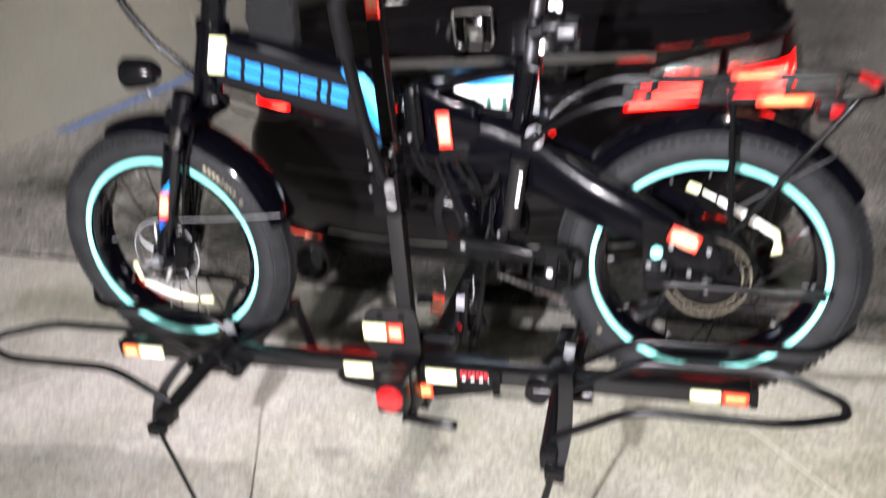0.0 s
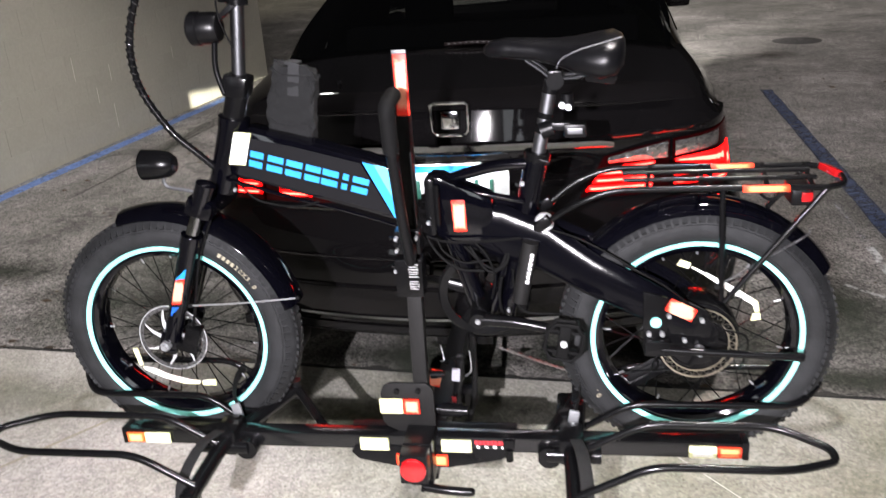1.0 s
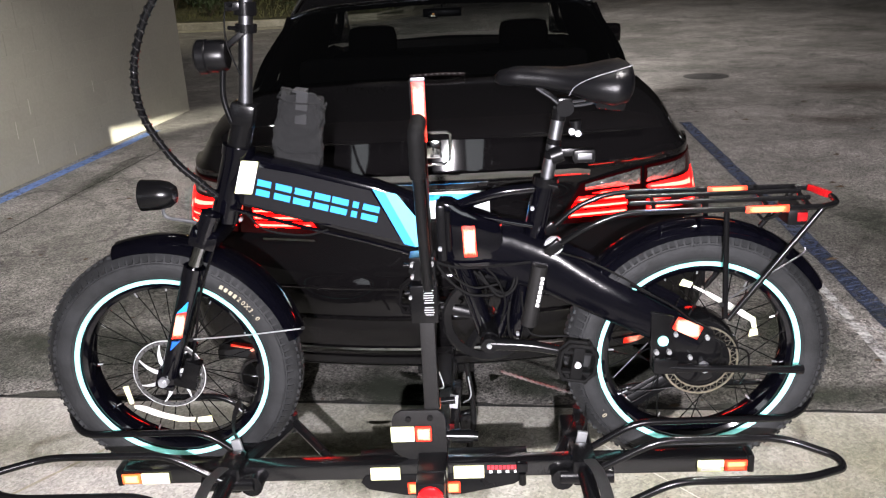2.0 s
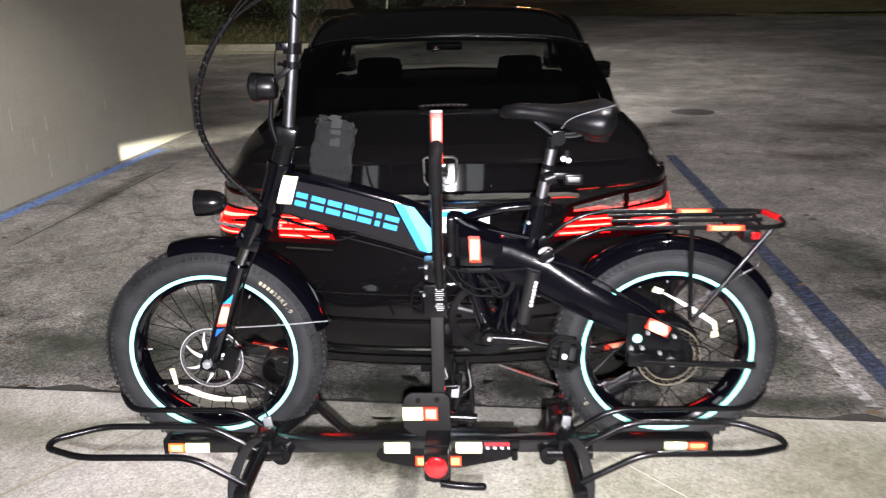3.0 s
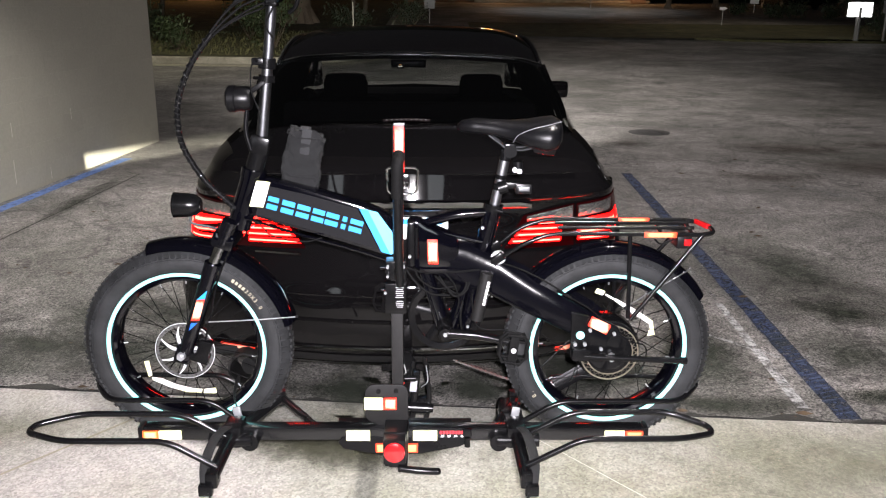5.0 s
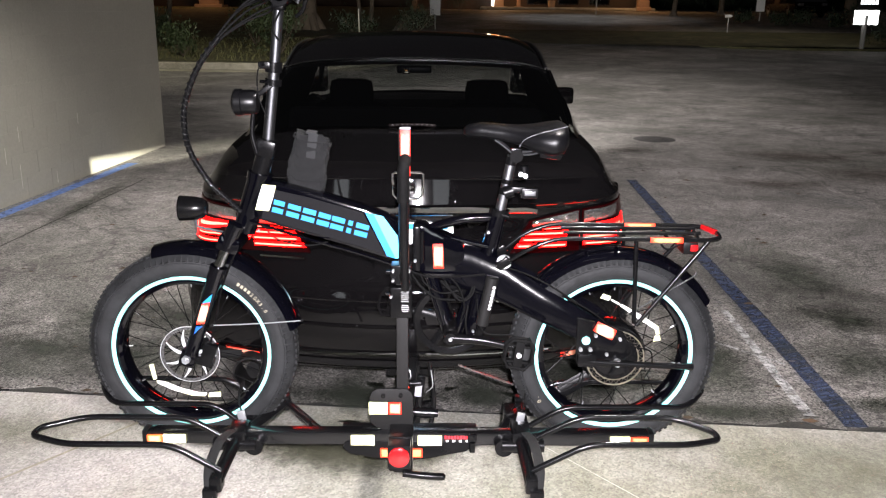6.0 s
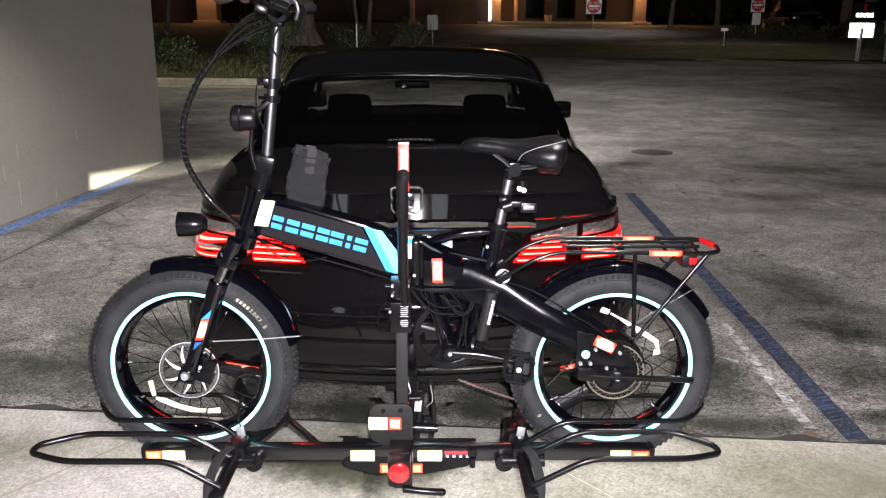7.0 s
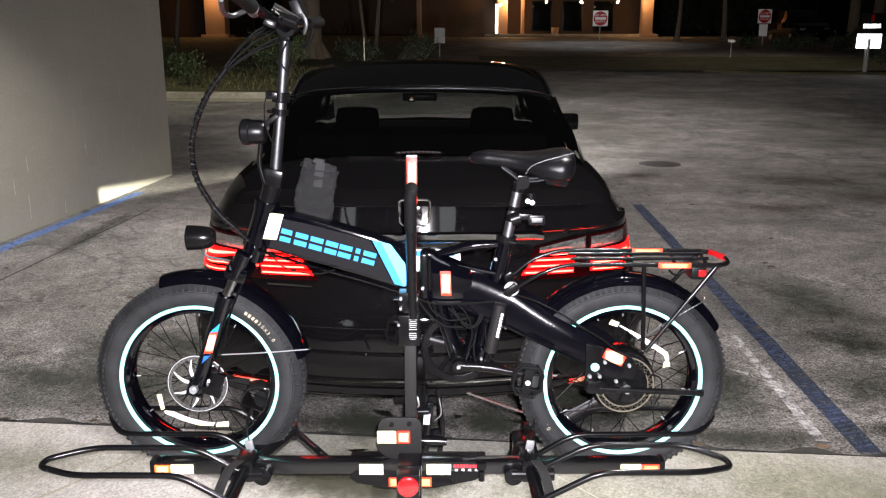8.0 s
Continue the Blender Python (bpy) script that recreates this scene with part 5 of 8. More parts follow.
def wheel(hub, prefix, spokes, disc_y):
    x, y, z = hub
    bm = B()
    section = []
    for k in range(24):
        a = 2 * math.pi * k / 24
        section.append((0.2395 + 0.0425 * math.cos(a), 0.0425 * math.sin(a)))
    lathe(bm, section, hub, n=96)
    tyre = part(prefix + "_tyre", bm, rubber, bike, "wide knobbly black tyre with pale reflective band")
    for side in (-1, 1):
        for rr, yy in ((0.2205, 0.0375), (0.2505, 0.0405)):
            bm = B()
            lathe(bm, [(rr, yy * side), (rr + 0.0012, (yy + 0.0016) * side), (rr + 0.0024, yy * side)], hub, n=96)
            part("sidewall_rib", bm, rubber, tyre)
    bm = B()
    count = 100
    for k in range(count):
        for row, (yy, rr, w, l) in enumerate(((-0.034, 0.2628, 0.018, 0.0135), (0.034, 0.2628, 0.018, 0.0135), (-0.011, 0.2795, 0.016, 0.011), (0.011, 0.2795, 0.016, 0.011))):
            a = 2 * math.pi * (k + (0.5 if row % 2 else 0)) / count
            tip = 42 if yy < -0.02 else -42 if yy > 0.02 else 0
            m = Matrix.Translation(hub) @ Matrix.Rotation(-a, 4, "Y") @ pose(0, yy, rr, tip, 0, 0) @ Matrix.Diagonal((l * 0.8, w, 0.005, 1))
            bmesh.ops.create_cube(bm, size=1.0, matrix=m)
    tread = part("tread", bm, rubber, tyre)
    tagged(tread, kind="stuff")
    for side in (-1, 1):
        bm = B()
        yy = 0.0335 * side
        lathe(bm, [(0.2042, yy - 0.0005 * side), (0.2055, yy + 0.0025 * side), (0.2135, yy + 0.0045 * side), (0.2148, yy + 0.003 * side), (0.213, yy - 0.004 * side)], hub, n=96)
        part("reflective_band", bm, ref_teal, tyre, "pale teal reflective band")
    bm = B()
    lathe(bm, [(0.205, -0.030), (0.198, -0.031), (0.190, -0.026), (0.186, -0.012), (0.186, 0.012), (0.190, 0.026), (0.198, 0.031), (0.205, 0.030)], hub, n=72)
    rim = part(prefix + "_rim", bm, gloss_black, bike)
    bm = B()
    rod(bm, (x, -0.062, z), (x, 0.062, z), 0.007)
    if prefix == "rear":
        lathe(bm, [(0.0, -0.05), (0.05, -0.05), (0.082, -0.042), (0.088, -0.03), (0.088, 0.03), (0.082, 0.042), (0.0, 0.05)], hub, n=40, closed=False)
        flange = 0.084
    else:
        lathe(bm, [(0.0, -0.045), (0.026, -0.045), (0.028, -0.036), (0.016, -0.03), (0.016, 0.03), (0.028, 0.036), (0.0, 0.045)], hub, n=32, closed=False)
        flange = 0.025
    part(prefix + "_hub", bm, satin_black, bike, "black hub motor" if prefix == "rear" else "")
    made = {}
    for k in range(spokes):
        side = -1 if k % 2 else 1
        cross = 0.55 if (k // 2) % 2 else -0.55
        key = (side, cross)
        a = 2 * math.pi * k / spokes
        if key not in made:
            bm = B()
            rod(bm, (flange * math.sin(cross), 0.030 * side, flange * math.cos(cross)), (0, 0.004 * side, 0.19), 0.0013, n=6)
            made[key] = to_mesh("spoke", bm, satin_black)
        ob = new("spoke", made[key])
        ob.parent = rim
        ob.matrix_local = Matrix.Translation(Vector(hub) - ORIGIN[bike.name]) @ Matrix.Rotation(a, 4, "Y")
        if k % 3 == 0:
            bm = B()
            p = Vector(hub) + Matrix.Rotation(a, 3, "Y") @ Vector((0, 0.004 * side, 0.183))
            q = Vector(hub) + Matrix.Rotation(a, 3, "Y") @ Vector((0, 0.006 * side, 0.172))
            rod(bm, p, q, 0.0019, n=8)
            part("nipple", bm, steel, rim)
    # brake disc: thin ring with slender pointed arms in front, a broad latticed ring behind
    shine = bright_steel if prefix == "front" else brake_gold
    inner, outer = (0.0700, 0.0785) if prefix == "front" else (0.0755, 0.0790)
    bm = B()
    lathe(bm, [(inner, disc_y), (outer, disc_y), (outer, disc_y + 0.002), (inner, disc_y + 0.002)], hub, n=72)
    disc = part(prefix + "_brake_disc", bm, ring_steel if prefix == "front" else brake_gold, bike, "thin perforated steel brake disc")
    bm = B()
    edge = (0.0785, 0.0797) if prefix == "front" else (0.0612, 0.0638)
    lathe(bm, [(edge[0], disc_y - 0.0002), (edge[1], disc_y - 0.0002), (edge[1], disc_y + 0.0022), (edge[0], disc_y + 0.0022)], hub, n=72)
    part("disc_edge", bm, shine, disc, "bright worn rim of the disc")
    for k in range(7):
        a = 2 * math.pi * k / 7 + 0.2
        bm = B()
        blade = []
        for r, swing, half in ((0.018, 0.10, 0.0030), (0.032, 0.04, 0.0046), (0.048, -0.08, 0.0034), (0.060, -0.18, 0.0020), (0.0705, -0.26, 0.0012)):
            r *= 1.0 if prefix == "front" else 0.88
            c, d = Vector((x + r * math.cos(a + swing), y + disc_y, z + r * math.sin(a + swing))), a + swing + math.pi / 2 - 0.25
            side = Vector((math.cos(d), 0, math.sin(d))) * half
            blade.append([c - side, c + side, c + side + Vector((0, 0.0018, 0)), c - side + Vector((0, 0.0018, 0))])
        loft(bm, blade, closed=True, caps=True)
        part("disc_arm", bm, shine if prefix == "front" else satin_black, disc)
    bm = B()
    if prefix == "front":
        for k in range(36):
            a = 2 * math.pi * k / 36
            p = (x + (0.0725 if k % 2 else 0.0757) * math.cos(a), y + disc_y, z + (0.0725 if k % 2 else 0.0757) * math.sin(a))
            rod(bm, (p[0], p[1] - 0.0006, p[2]), (p[0], p[1] + 0.001, p[2]), 0.0021, n=8)
        tagged(part("disc_hole", bm, under_black, disc), kind="stuff")
    else:
        lattice = []
        for k in range(61):
            a, r = 2 * math.pi * k / 60, 0.0632 if k % 2 else 0.0760
            lattice.append(Vector((x + r * math.cos(a), y + disc_y + 0.001, z + r * math.sin(a))))
        tube(bm, lattice, 0.0011, n=6)
        part("disc_lattice", bm, shine, disc, "zigzag lattice between the disc's rings")
    return tyre, rim


front_tyre, front_rim = wheel(FRONT, "front", 32, -0.052)
rear_tyre, rear_rim = wheel(BACK, "rear", 32, -0.058)


def arc_text(host, hub, text, mid, size, radius, material, bars=0):
    """Characters round the tyre wall; bars: unreadable ones before them, as blocks."""
    step = size * 0.78 / radius
    n = len(text) + bars
    for k in range(n):
        a = mid + (n / 2 - k - 0.5) * step
        m = pose(hub[0] + radius * math.cos(a), -0.0432, hub[2] + radius * math.sin(a), 90, 0, 0) @ Matrix.Rotation(a - math.pi / 2, 4, "Z")
        bm = B()
        if k < bars:
            bmesh.ops.create_cube(bm, size=1.0, matrix=m @ Matrix.Diagonal((size * 0.5, size * 0.62, 0.001, 1)))
        else:
            letters(bm, text[k - bars], size, m, 0.0006)
        part("tyre_print", bm, material, host)


arc_text(front_tyre, FRONT, "20X3.0", radians(42.5), 0.0145, 0.239, ink_gold, bars=4)
arc_text(rear_tyre, BACK, "0.", radians(213), 0.016, 0.238, ink_gold)

# main beam with its printed panel and stripes
bm = B()
prism(bm, [(-0.3378, -0.0360, 1.1233), (-0.2385, -0.0360, 1.0958), (-0.0949, -0.0360, 1.0535), (-0.0163, -0.0360, 1.0230), (-0.0025, -0.0360, 0.9699), (-0.0045, -0.0360, 0.9080), (-0.1264, -0.0360, 0.9473), (-0.2434, -0.0360, 0.9817), (-0.3771, -0.0360, 1.0221), (-0.3919, -0.0360, 1.0683)], 0.072, 0.012)
beam = part("main_beam", bm, gloss_black, bike, "black box-section frame beam with a matte panel")
bm = B()
prism(bm, [(-0.3424, -0.0375, 1.1059), (-0.2382, -0.0375, 1.0824), (-0.1017, -0.0375, 1.0440), (-0.0457, -0.0375, 0.9330), (-0.1262, -0.0375, 0.9586), (-0.2432, -0.0375, 0.9930), (-0.3640, -0.0375, 1.0273)], 0.002)
part("side_panel", bm, dark_vinyl, beam)
bm = B()
prism(bm, [(-0.0977, -0.0385, 1.0472), (-0.0741, -0.0385, 1.0404), (-0.0181, -0.0385, 0.9215), (-0.0407, -0.0385, 0.9284)], 0.002)
part("stripe", bm, cyan_vinyl, beam, "cyan stripe")
bm = B()
prism(bm, [(-0.0741, -0.0385, 1.0404), (-0.0505, -0.0385, 1.0355), (-0.0122, -0.0385, 0.9824), (-0.0083, -0.0385, 0.9235), (-0.0181, -0.0385, 0.9215)], 0.002)
part("stripe", bm, pale_cyan_vinyl, beam, "pale cyan stripe")
# maker's mark on the beam as plain split blocks
start, end = Vector((-0.3303, -0.0392, 1.0611)), Vector((-0.0966, -0.0392, 0.9954))
way = (end - start).normalized()
rise = Vector((-way.z, 0, way.x))
for d, w in ((0.012, 0.028), (0.052, 0.033), (0.092, 0.034), (0.132, 0.032), (0.169, 0.034), (0.201, 0.012), (0.233, 0.034)):
    bm = B()
    for off, high in ((0.0102, 0.0132), (-0.0102, 0.0132)):
        a = start + way * (d - w / 2) + rise * off
        bar_on(bm, a, a + way * w, high, lift=0.0012)
    part("maker_block", bm, cyan_vinyl, beam)
bm = B()
prism(bm, [(-0.3787, -0.0420, 1.0500), (-0.3570, -0.0420, 1.1170), (-0.3220, -0.0420, 1.1135), (-0.3430, -0.0420, 1.0471)], 0.006, 0.002)
part("head_reflector", bm, ref_white, beam, "white frame reflector")
# head tube and steering post
bm = B()
rod(bm, (-0.3720, 0.0000, 1.1250), (-0.4180, 0.0000, 0.9850), 0.030, n=24)
rod(bm, (-0.3680, 0.0000, 1.1400), (-0.3730, 0.0000, 1.1200), 0.033, n=24)
part("head_tube", bm, gloss_black, bike)
bm = B()
rod(bm, (-0.3520, 0.0000, 1.1900), (-0.3700, 0.0000, 1.1350), 0.024, n=20)
box(bm, (-0.3482, -0.0040, 1.2056), (0.05, 0.058, 0.045), (0, 14, 0), 0.008)
tube(bm, smooth_path([(-0.3686, -0.0300, 1.1951), (-0.3784, -0.0300, 1.2444), (-0.3720, -0.0280, 1.3033)], 5), 0.006)
part("folding_joint", bm, satin_black, bike)
bm = B()
rod(bm, (-0.3460, 0.0000, 1.2150), (-0.3220, 0.0000, 1.4000), 0.0142, n=24)
part("steering_post", bm, post_alu, bike, "grey anodised steering post")
bm = B()
rod(bm, (-0.3230, 0.0000, 1.3900), (-0.3030, 0.0000, 1.5600), 0.0130, n=24)
inner = part("telescopic_post", bm, dark_alu, bike, "grey telescopic handlebar post")
bm = B()
rod(bm, (-0.3235, 0.0000, 1.3950), (-0.3215, 0.0000, 1.4200), 0.022, n=24)
box(bm, (-0.3426, -0.0120, 1.4128), (0.03, 0.02, 0.018), bevel=0.004)
rod(bm, (-0.3260, 0.0000, 1.3620), (-0.3245, 0.0000, 1.3780), 0.021, n=24)
part("post_clamp", bm, satin_black, bike)
for x, z in ((-0.352, 1.416), (-0.357, 1.372)):
    bm = B()
    rod(bm, (-0.3459, -0.0300, 1.4179) if x > -0.355 else (-0.3508, -0.0300, 1.3745), (-0.3426, -0.0120, 1.4128) if x > -0.355 else (-0.3376, -0.0120, 1.3710), 0.0042)
    part("clamp_bolt", bm, satin_black, bike)
# handlebar, grips, levers, display
bm = B()
bar_l = [Vector((-0.365, -0.32, 1.655)), Vector((-0.325, -0.15, 1.607)), Vector((-0.302, -0.04, 1.578)), Vector((-0.292, 0.04, 1.578)), Vector((-0.282, 0.15, 1.585)), Vector((-0.268, 0.32, 1.594))]
tube(bm, bent_path(bar_l, 0.05), 0.0115, n=14)
bar = part("handlebar", bm, satin_black, bike)
for side in (-1, 1):
    gx0, gx1 = (-0.340, -0.367) if side < 0 else (-0.279, -0.267)
    gz0, gz1 = (1.62, 1.658) if side < 0 else (1.588, 1.595)
    bm = B()
    tube(bm, [Vector((gx0, 0.20 * side, gz0)), Vector((gx1, 0.335 * side, gz1))], 0.0165, n=16)
    part("grip", bm, soft_rubber, bar)
    bm = B()
    tube(bm, smooth_path([(gx0 - 0.014, 0.175 * side, gz0 - 0.006), (gx0 - 0.045, 0.20 * side, gz0 - 0.02), (gx0 - 0.05, 0.26 * side, gz0 - 0.012), (gx0 - 0.035, 0.33 * side, gz0 + 0.01)], 5), 0.006, n=8)
    rod(bm, (gx0 - 0.004, 0.16 * side, gz0 - 0.008), (gx0, 0.20 * side, gz0), 0.016)
    part("brake_lever", bm, alu if side < 0 else satin_black, bar, "grey brake lever" if side < 0 else "")
bm = B()
lathe(bm, [(0.013, -0.03), (0.022, -0.03), (0.026, -0.024), (0.026, 0.024), (0.022, 0.03), (0.013, 0.03)], (-0.297, 0.0, 1.578), n=28)
box(bm, (-0.303, 0.0, 1.556), (0.03, 0.05, 0.022), (0, 8, 0), 0.005)
clamp = part("stem_clamp", bm, satin_black, bar)
bm = B()
lathe(bm, [(0.018, -0.033), (0.024, -0.033), (0.024, -0.030), (0.018, -0.030)], (-0.297, 0.0, 1.578), n=28)
part("clamp_ring", bm, satin_black, clamp)
bm = B()
rod(bm, (-0.322, -0.05, 1.625), (-0.272, -0.035, 1.596), 0.011, n=18)
part("bar_end", bm, chrome, bar, "short polished bar end")
bm = B()
tube(bm, smooth_path([(-0.262, -0.03, 1.608), (-0.250, -0.035, 1.598), (-0.246, -0.035, 1.582), (-0.253, -0.03, 1.562)], 5), 0.0045, n=8)
part("hook_lever", bm, alu, bar)
bm = B()
for x, z, s in ((-0.378, 1.622, 0.02), (-0.358, 1.614, 0.018), (-0.345, 1.604, 0.014)):
    rod(bm, (x - s * 0.5, -0.06, z + s * 0.35), (x + s * 0.5, -0.06, z - s * 0.35), s * 0.42, n=14)
part("gear_selector", bm, satin_black, bar)
bm = B()
box(bm, (-0.272, 0.03, 1.62), (0.024, 0.09, 0.05), (0, -25, 0), 0.005)
part("display", bm, trim_black, bar, "small dark handlebar display")
bm = B()
rod(bm, (-0.26, -0.09, 1.585), (-0.30, -0.09, 1.60), 0.014)
box(bm, (-0.315, -0.13, 1.585), (0.03, 0.03, 0.018), (0, 20, 10), 0.004)
part("shifter", bm, satin_black, bar)
bm = B()
tube(bm, smooth_path([(-0.2539, -0.0500, 1.5306), (-0.2358, -0.0600, 1.5453), (-0.2231, -0.0800, 1.5742)], 4), 0.005, n=8)
part("bell_lever", bm, satin_black, bar)
# cable loom: a spiral wrapped bundle, and loose cables that leave it at the top
loom = [(-0.3410, -0.0200, 1.5550), (-0.3893, -0.0300, 1.5303), (-0.4447, -0.0450, 1.4796), (-0.4961, -0.0500, 1.4114), (-0.5313, -0.0500, 1.3352), (-0.5421, -0.0500, 1.2688), (-0.5328, -0.0450, 1.1996), (-0.4914, -0.0350, 1.1192), (-0.4457, -0.0250, 1.0677), (-0.4085, -0.0150, 1.0257)]
bm = B()
tube(bm, smooth_path(loom[2:], 8), 0.0070, n=12)
wrap = part("cable_loom", bm, satin_black, bike, "spiral-wrapped black cable loom")
line = smooth_path(loom, 8)
bm = B()
turns = []
for k in range(18, len(line) - 4):
    for j in range(14):
        p = line[k].lerp(line[k + 1], j / 14)
        d = (line[k + 1] - line[k]).normalized()
        s = d.cross(Vector((0, 1, 0))).normalized()
        u = s.cross(d)
        a = (k * 14 + j) * 0.26
        turns.append(p + (s * math.cos(a) + u * math.sin(a)) * 0.0075)
tube(bm, turns, 0.0019, n=6)
part("spiral_wrap", bm, wrap_gloss, wrap, "glossy black spiral wrap")
for dx, dz, end in ((0.012, 0.012, (-0.285, -0.13, 1.600)), (-0.006, 0.020, (-0.300, -0.16, 1.612)), (0.020, -0.012, (-0.292, 0.10, 1.585)), (-0.014, 0.008, (-0.282, 0.16, 1.592)), (0.030, 0.002, (-0.318, -0.03, 1.548)), (0.006, 0.034, (-0.345, -0.07, 1.600))):
    bm = B()
    spread = Vector((dx, 0.6 * dx, dz))
    tube(bm, smooth_path([Vector(loom[3]), Vector(loom[2]) + spread * 0.25, Vector(loom[1]) + spread * 0.8, Vector(loom[0]) + spread, Vector(end)], 6), 0.0027, n=6)
    part("loose_cable", bm, soft_rubber, wrap)
bm = B()
tube(bm, smooth_path([(-0.3410, -0.0200, 1.4133), (-0.3578, -0.0200, 1.4014), (-0.3608, -0.0200, 1.3420), (-0.3410, -0.0200, 1.2825)], 6), 0.0017, n=6)
tube(bm, smooth_path([(-0.2964, -0.0200, 1.5451), (-0.3143, -0.0300, 1.5008), (-0.3014, -0.0200, 1.4708)], 6), 0.0025, n=6)
part("thin_cable", bm, soft_rubber, wrap)
# horn on the post
bm = B()
hx, hz = -0.39, 1.322
lathe(bm, [(0.0, -0.032), (0.029, -0.032), (0.0335, -0.027), (0.0335, -0.012), (0.031, -0.009), (0.031, 0.02), (0.026, 0.028), (0.0, 0.028)], (hx, -0.02, hz), n=32, axis="X", closed=False)
box(bm, (hx + 0.045, -0.012, hz + 0.03), (0.05, 0.016, 0.012), (0, -35, 0), 0.003)
horn = part("horn", bm, trim_black, bike, "round black horn clamped to the post")
bm = B()
lathe(bm, [(0.0, -0.038), (0.02, -0.036), (0.026, -0.032), (0.0, -0.03)], (hx, -0.02, hz), n=28, axis="X", closed=False)
part("horn_face", bm, satin_black, horn)
# headlight
bm = B()
lathe(bm, [(0.0, 0.045), (0.018, 0.042), (0.027, 0.03), (0.031, 0.01), (0.0325, -0.017), (0.033, -0.027), (0.029, -0.028), (0.027, -0.022), (0.0, -0.020)], (-0.55, -0.02, 1.048), n=32, axis="X", closed=False)
front_light = part("headlight", bm, satin_black, bike, "small black bullet headlight, unlit")
bm = B()
lathe(bm, [(0.0, -0.026), (0.02, -0.025), (0.028, -0.023), (0.0, -0.021)], (-0.55, -0.02, 1.048), n=28, axis="X", closed=False)
part("lens", bm, lens_clear, front_light)
bm = B()
tube(bm, smooth_path([(-0.5391, -0.0200, 1.0250), (-0.5342, -0.0200, 1.0002), (-0.4959, -0.0150, 0.9890), (-0.4600, 0.0000, 0.9750)], 5), 0.004, n=8)
part("light_bracket", bm, alu, bike, "bent steel light bracket")
# fork
bm = B()
box(bm, (-0.4440, 0.0000, 0.9660), (0.06, 0.17, 0.042), (0, 20, 0), 0.012)
crown = part("fork_crown", bm, gloss_black, bike)
for yy in (-0.068, 0.068):
    k = 1 + yy / 2.151
    top, mid, low = [Vector((0.086 + (x - 0.086) * k, yy, 1.554 + (z - 1.554) * k)) for x, z in ((-0.446, 0.985), (-0.503, 0.86), (-0.585, 0.63))]
    bm = B()
    rod(bm, top, mid, 0.0145, n=20)
    part("stanchion", bm, dark_chrome, bike, "polished steel fork stanchion")
    bm = B()
    rod(bm, top + (top - mid) * 0.12, top.lerp(mid, 0.35), 0.021, 0.020, n=20)
    rod(bm, top.lerp(mid, 0.80), low, 0.0225, 0.019, n=20)
    box(bm, (FRONT[0], yy, FRONT[2] - 0.002), (0.042, 0.02, 0.05), (0, 20, 0), 0.006)
    part("fork_leg", bm, gloss_black, bike)
bm = B()
prism(bm, [(-0.5367, -0.0935, 0.7546), (-0.5176, -0.0935, 0.8110), (-0.4965, -0.0935, 0.8148), (-0.5147, -0.0935, 0.7565)], 0.005, 0.001)
part("fork_reflector", bm, ref_red, bike, "orange-red fork reflector with blue corners")
bm = B()
prism(bm, [(-0.5177, -0.0930, 0.8127), (-0.4890, -0.0930, 0.8376), (-0.4957, -0.0930, 0.8158)], 0.004)
part("fork_decal", bm, cyan_vinyl, bike)
bm = B()
prism(bm, [(-0.5436, -0.0930, 0.7274), (-0.5369, -0.0930, 0.7484), (-0.5206, -0.0930, 0.7484)], 0.004)
part("fork_decal", bm, blue_decal, bike)
bm = B()
box(bm, (-0.515, -0.064, 0.665), (0.035, 0.03, 0.055), (0, 20, 0), 0.006)
box(bm, (-0.53, -0.066, 0.64), (0.05, 0.025, 0.02), (0, 20, 0), 0.004)
tube(bm, smooth_path([(-0.51, -0.066, 0.69), (-0.49, -0.07, 0.76), (-0.47, -0.06, 0.85), (-0.43, -0.04, 0.95)], 5), 0.003, n=6)
part("front_caliper", bm, satin_black, bike)
for hub in (FRONT, BACK):
    bm = B()
    rod(bm, (hub[0], -0.096, hub[2]), (hub[0], -0.08, hub[2]), 0.011, n=6)
    rod(bm, (hub[0], -0.103, hub[2]), (hub[0], -0.09, hub[2]), 0.006, n=12)
    part("axle_nut", bm, steel, bike)
# fenders: curved strips over the tyres
def fender(name, hub, a0, a1, r, label):
    bm = B()
    shape = [(r - 0.018, -0.049), (r - 0.006, -0.043), (r + 0.004, -0.025), (r + 0.007, 0.0), (r + 0.004, 0.025), (r - 0.006, 0.043), (r - 0.018, 0.049), (r - 0.015, 0.045), (r, 0.023), (r + 0.003, 0.0), (r, -0.023), (r - 0.009, -0.040)]
    lathe(bm, shape, hub, n=40, arc=(a0, a1))
    return part(name, bm, gloss_black, bike, label)


guard = fender("front_fender", FRONT, 14, 107, 0.296, "glossy black front fender")
rear_guard = fender("rear_fender", BACK, 32, 138, 0.292, "glossy black rear fender")
bm = B()
tube(bm, smooth_path([(-0.4970, -0.0850, 0.7491), (-0.3831, -0.0750, 0.7510), (-0.2695, -0.0500, 0.7511)], 4), 0.0016, n=6)
part("fender_stay", bm, steel, guard, "thin bright stay")
for pair in (((-0.4945, -0.0940, 0.7526), (-0.4984, -0.0800, 0.7472)), ((-0.2666, -0.0560, 0.7544), (-0.2693, -0.0400, 0.7483))):
    part("stay_bolt", rod(B(), *pair, 0.0042), soft_rubber, guard)
bm = B()
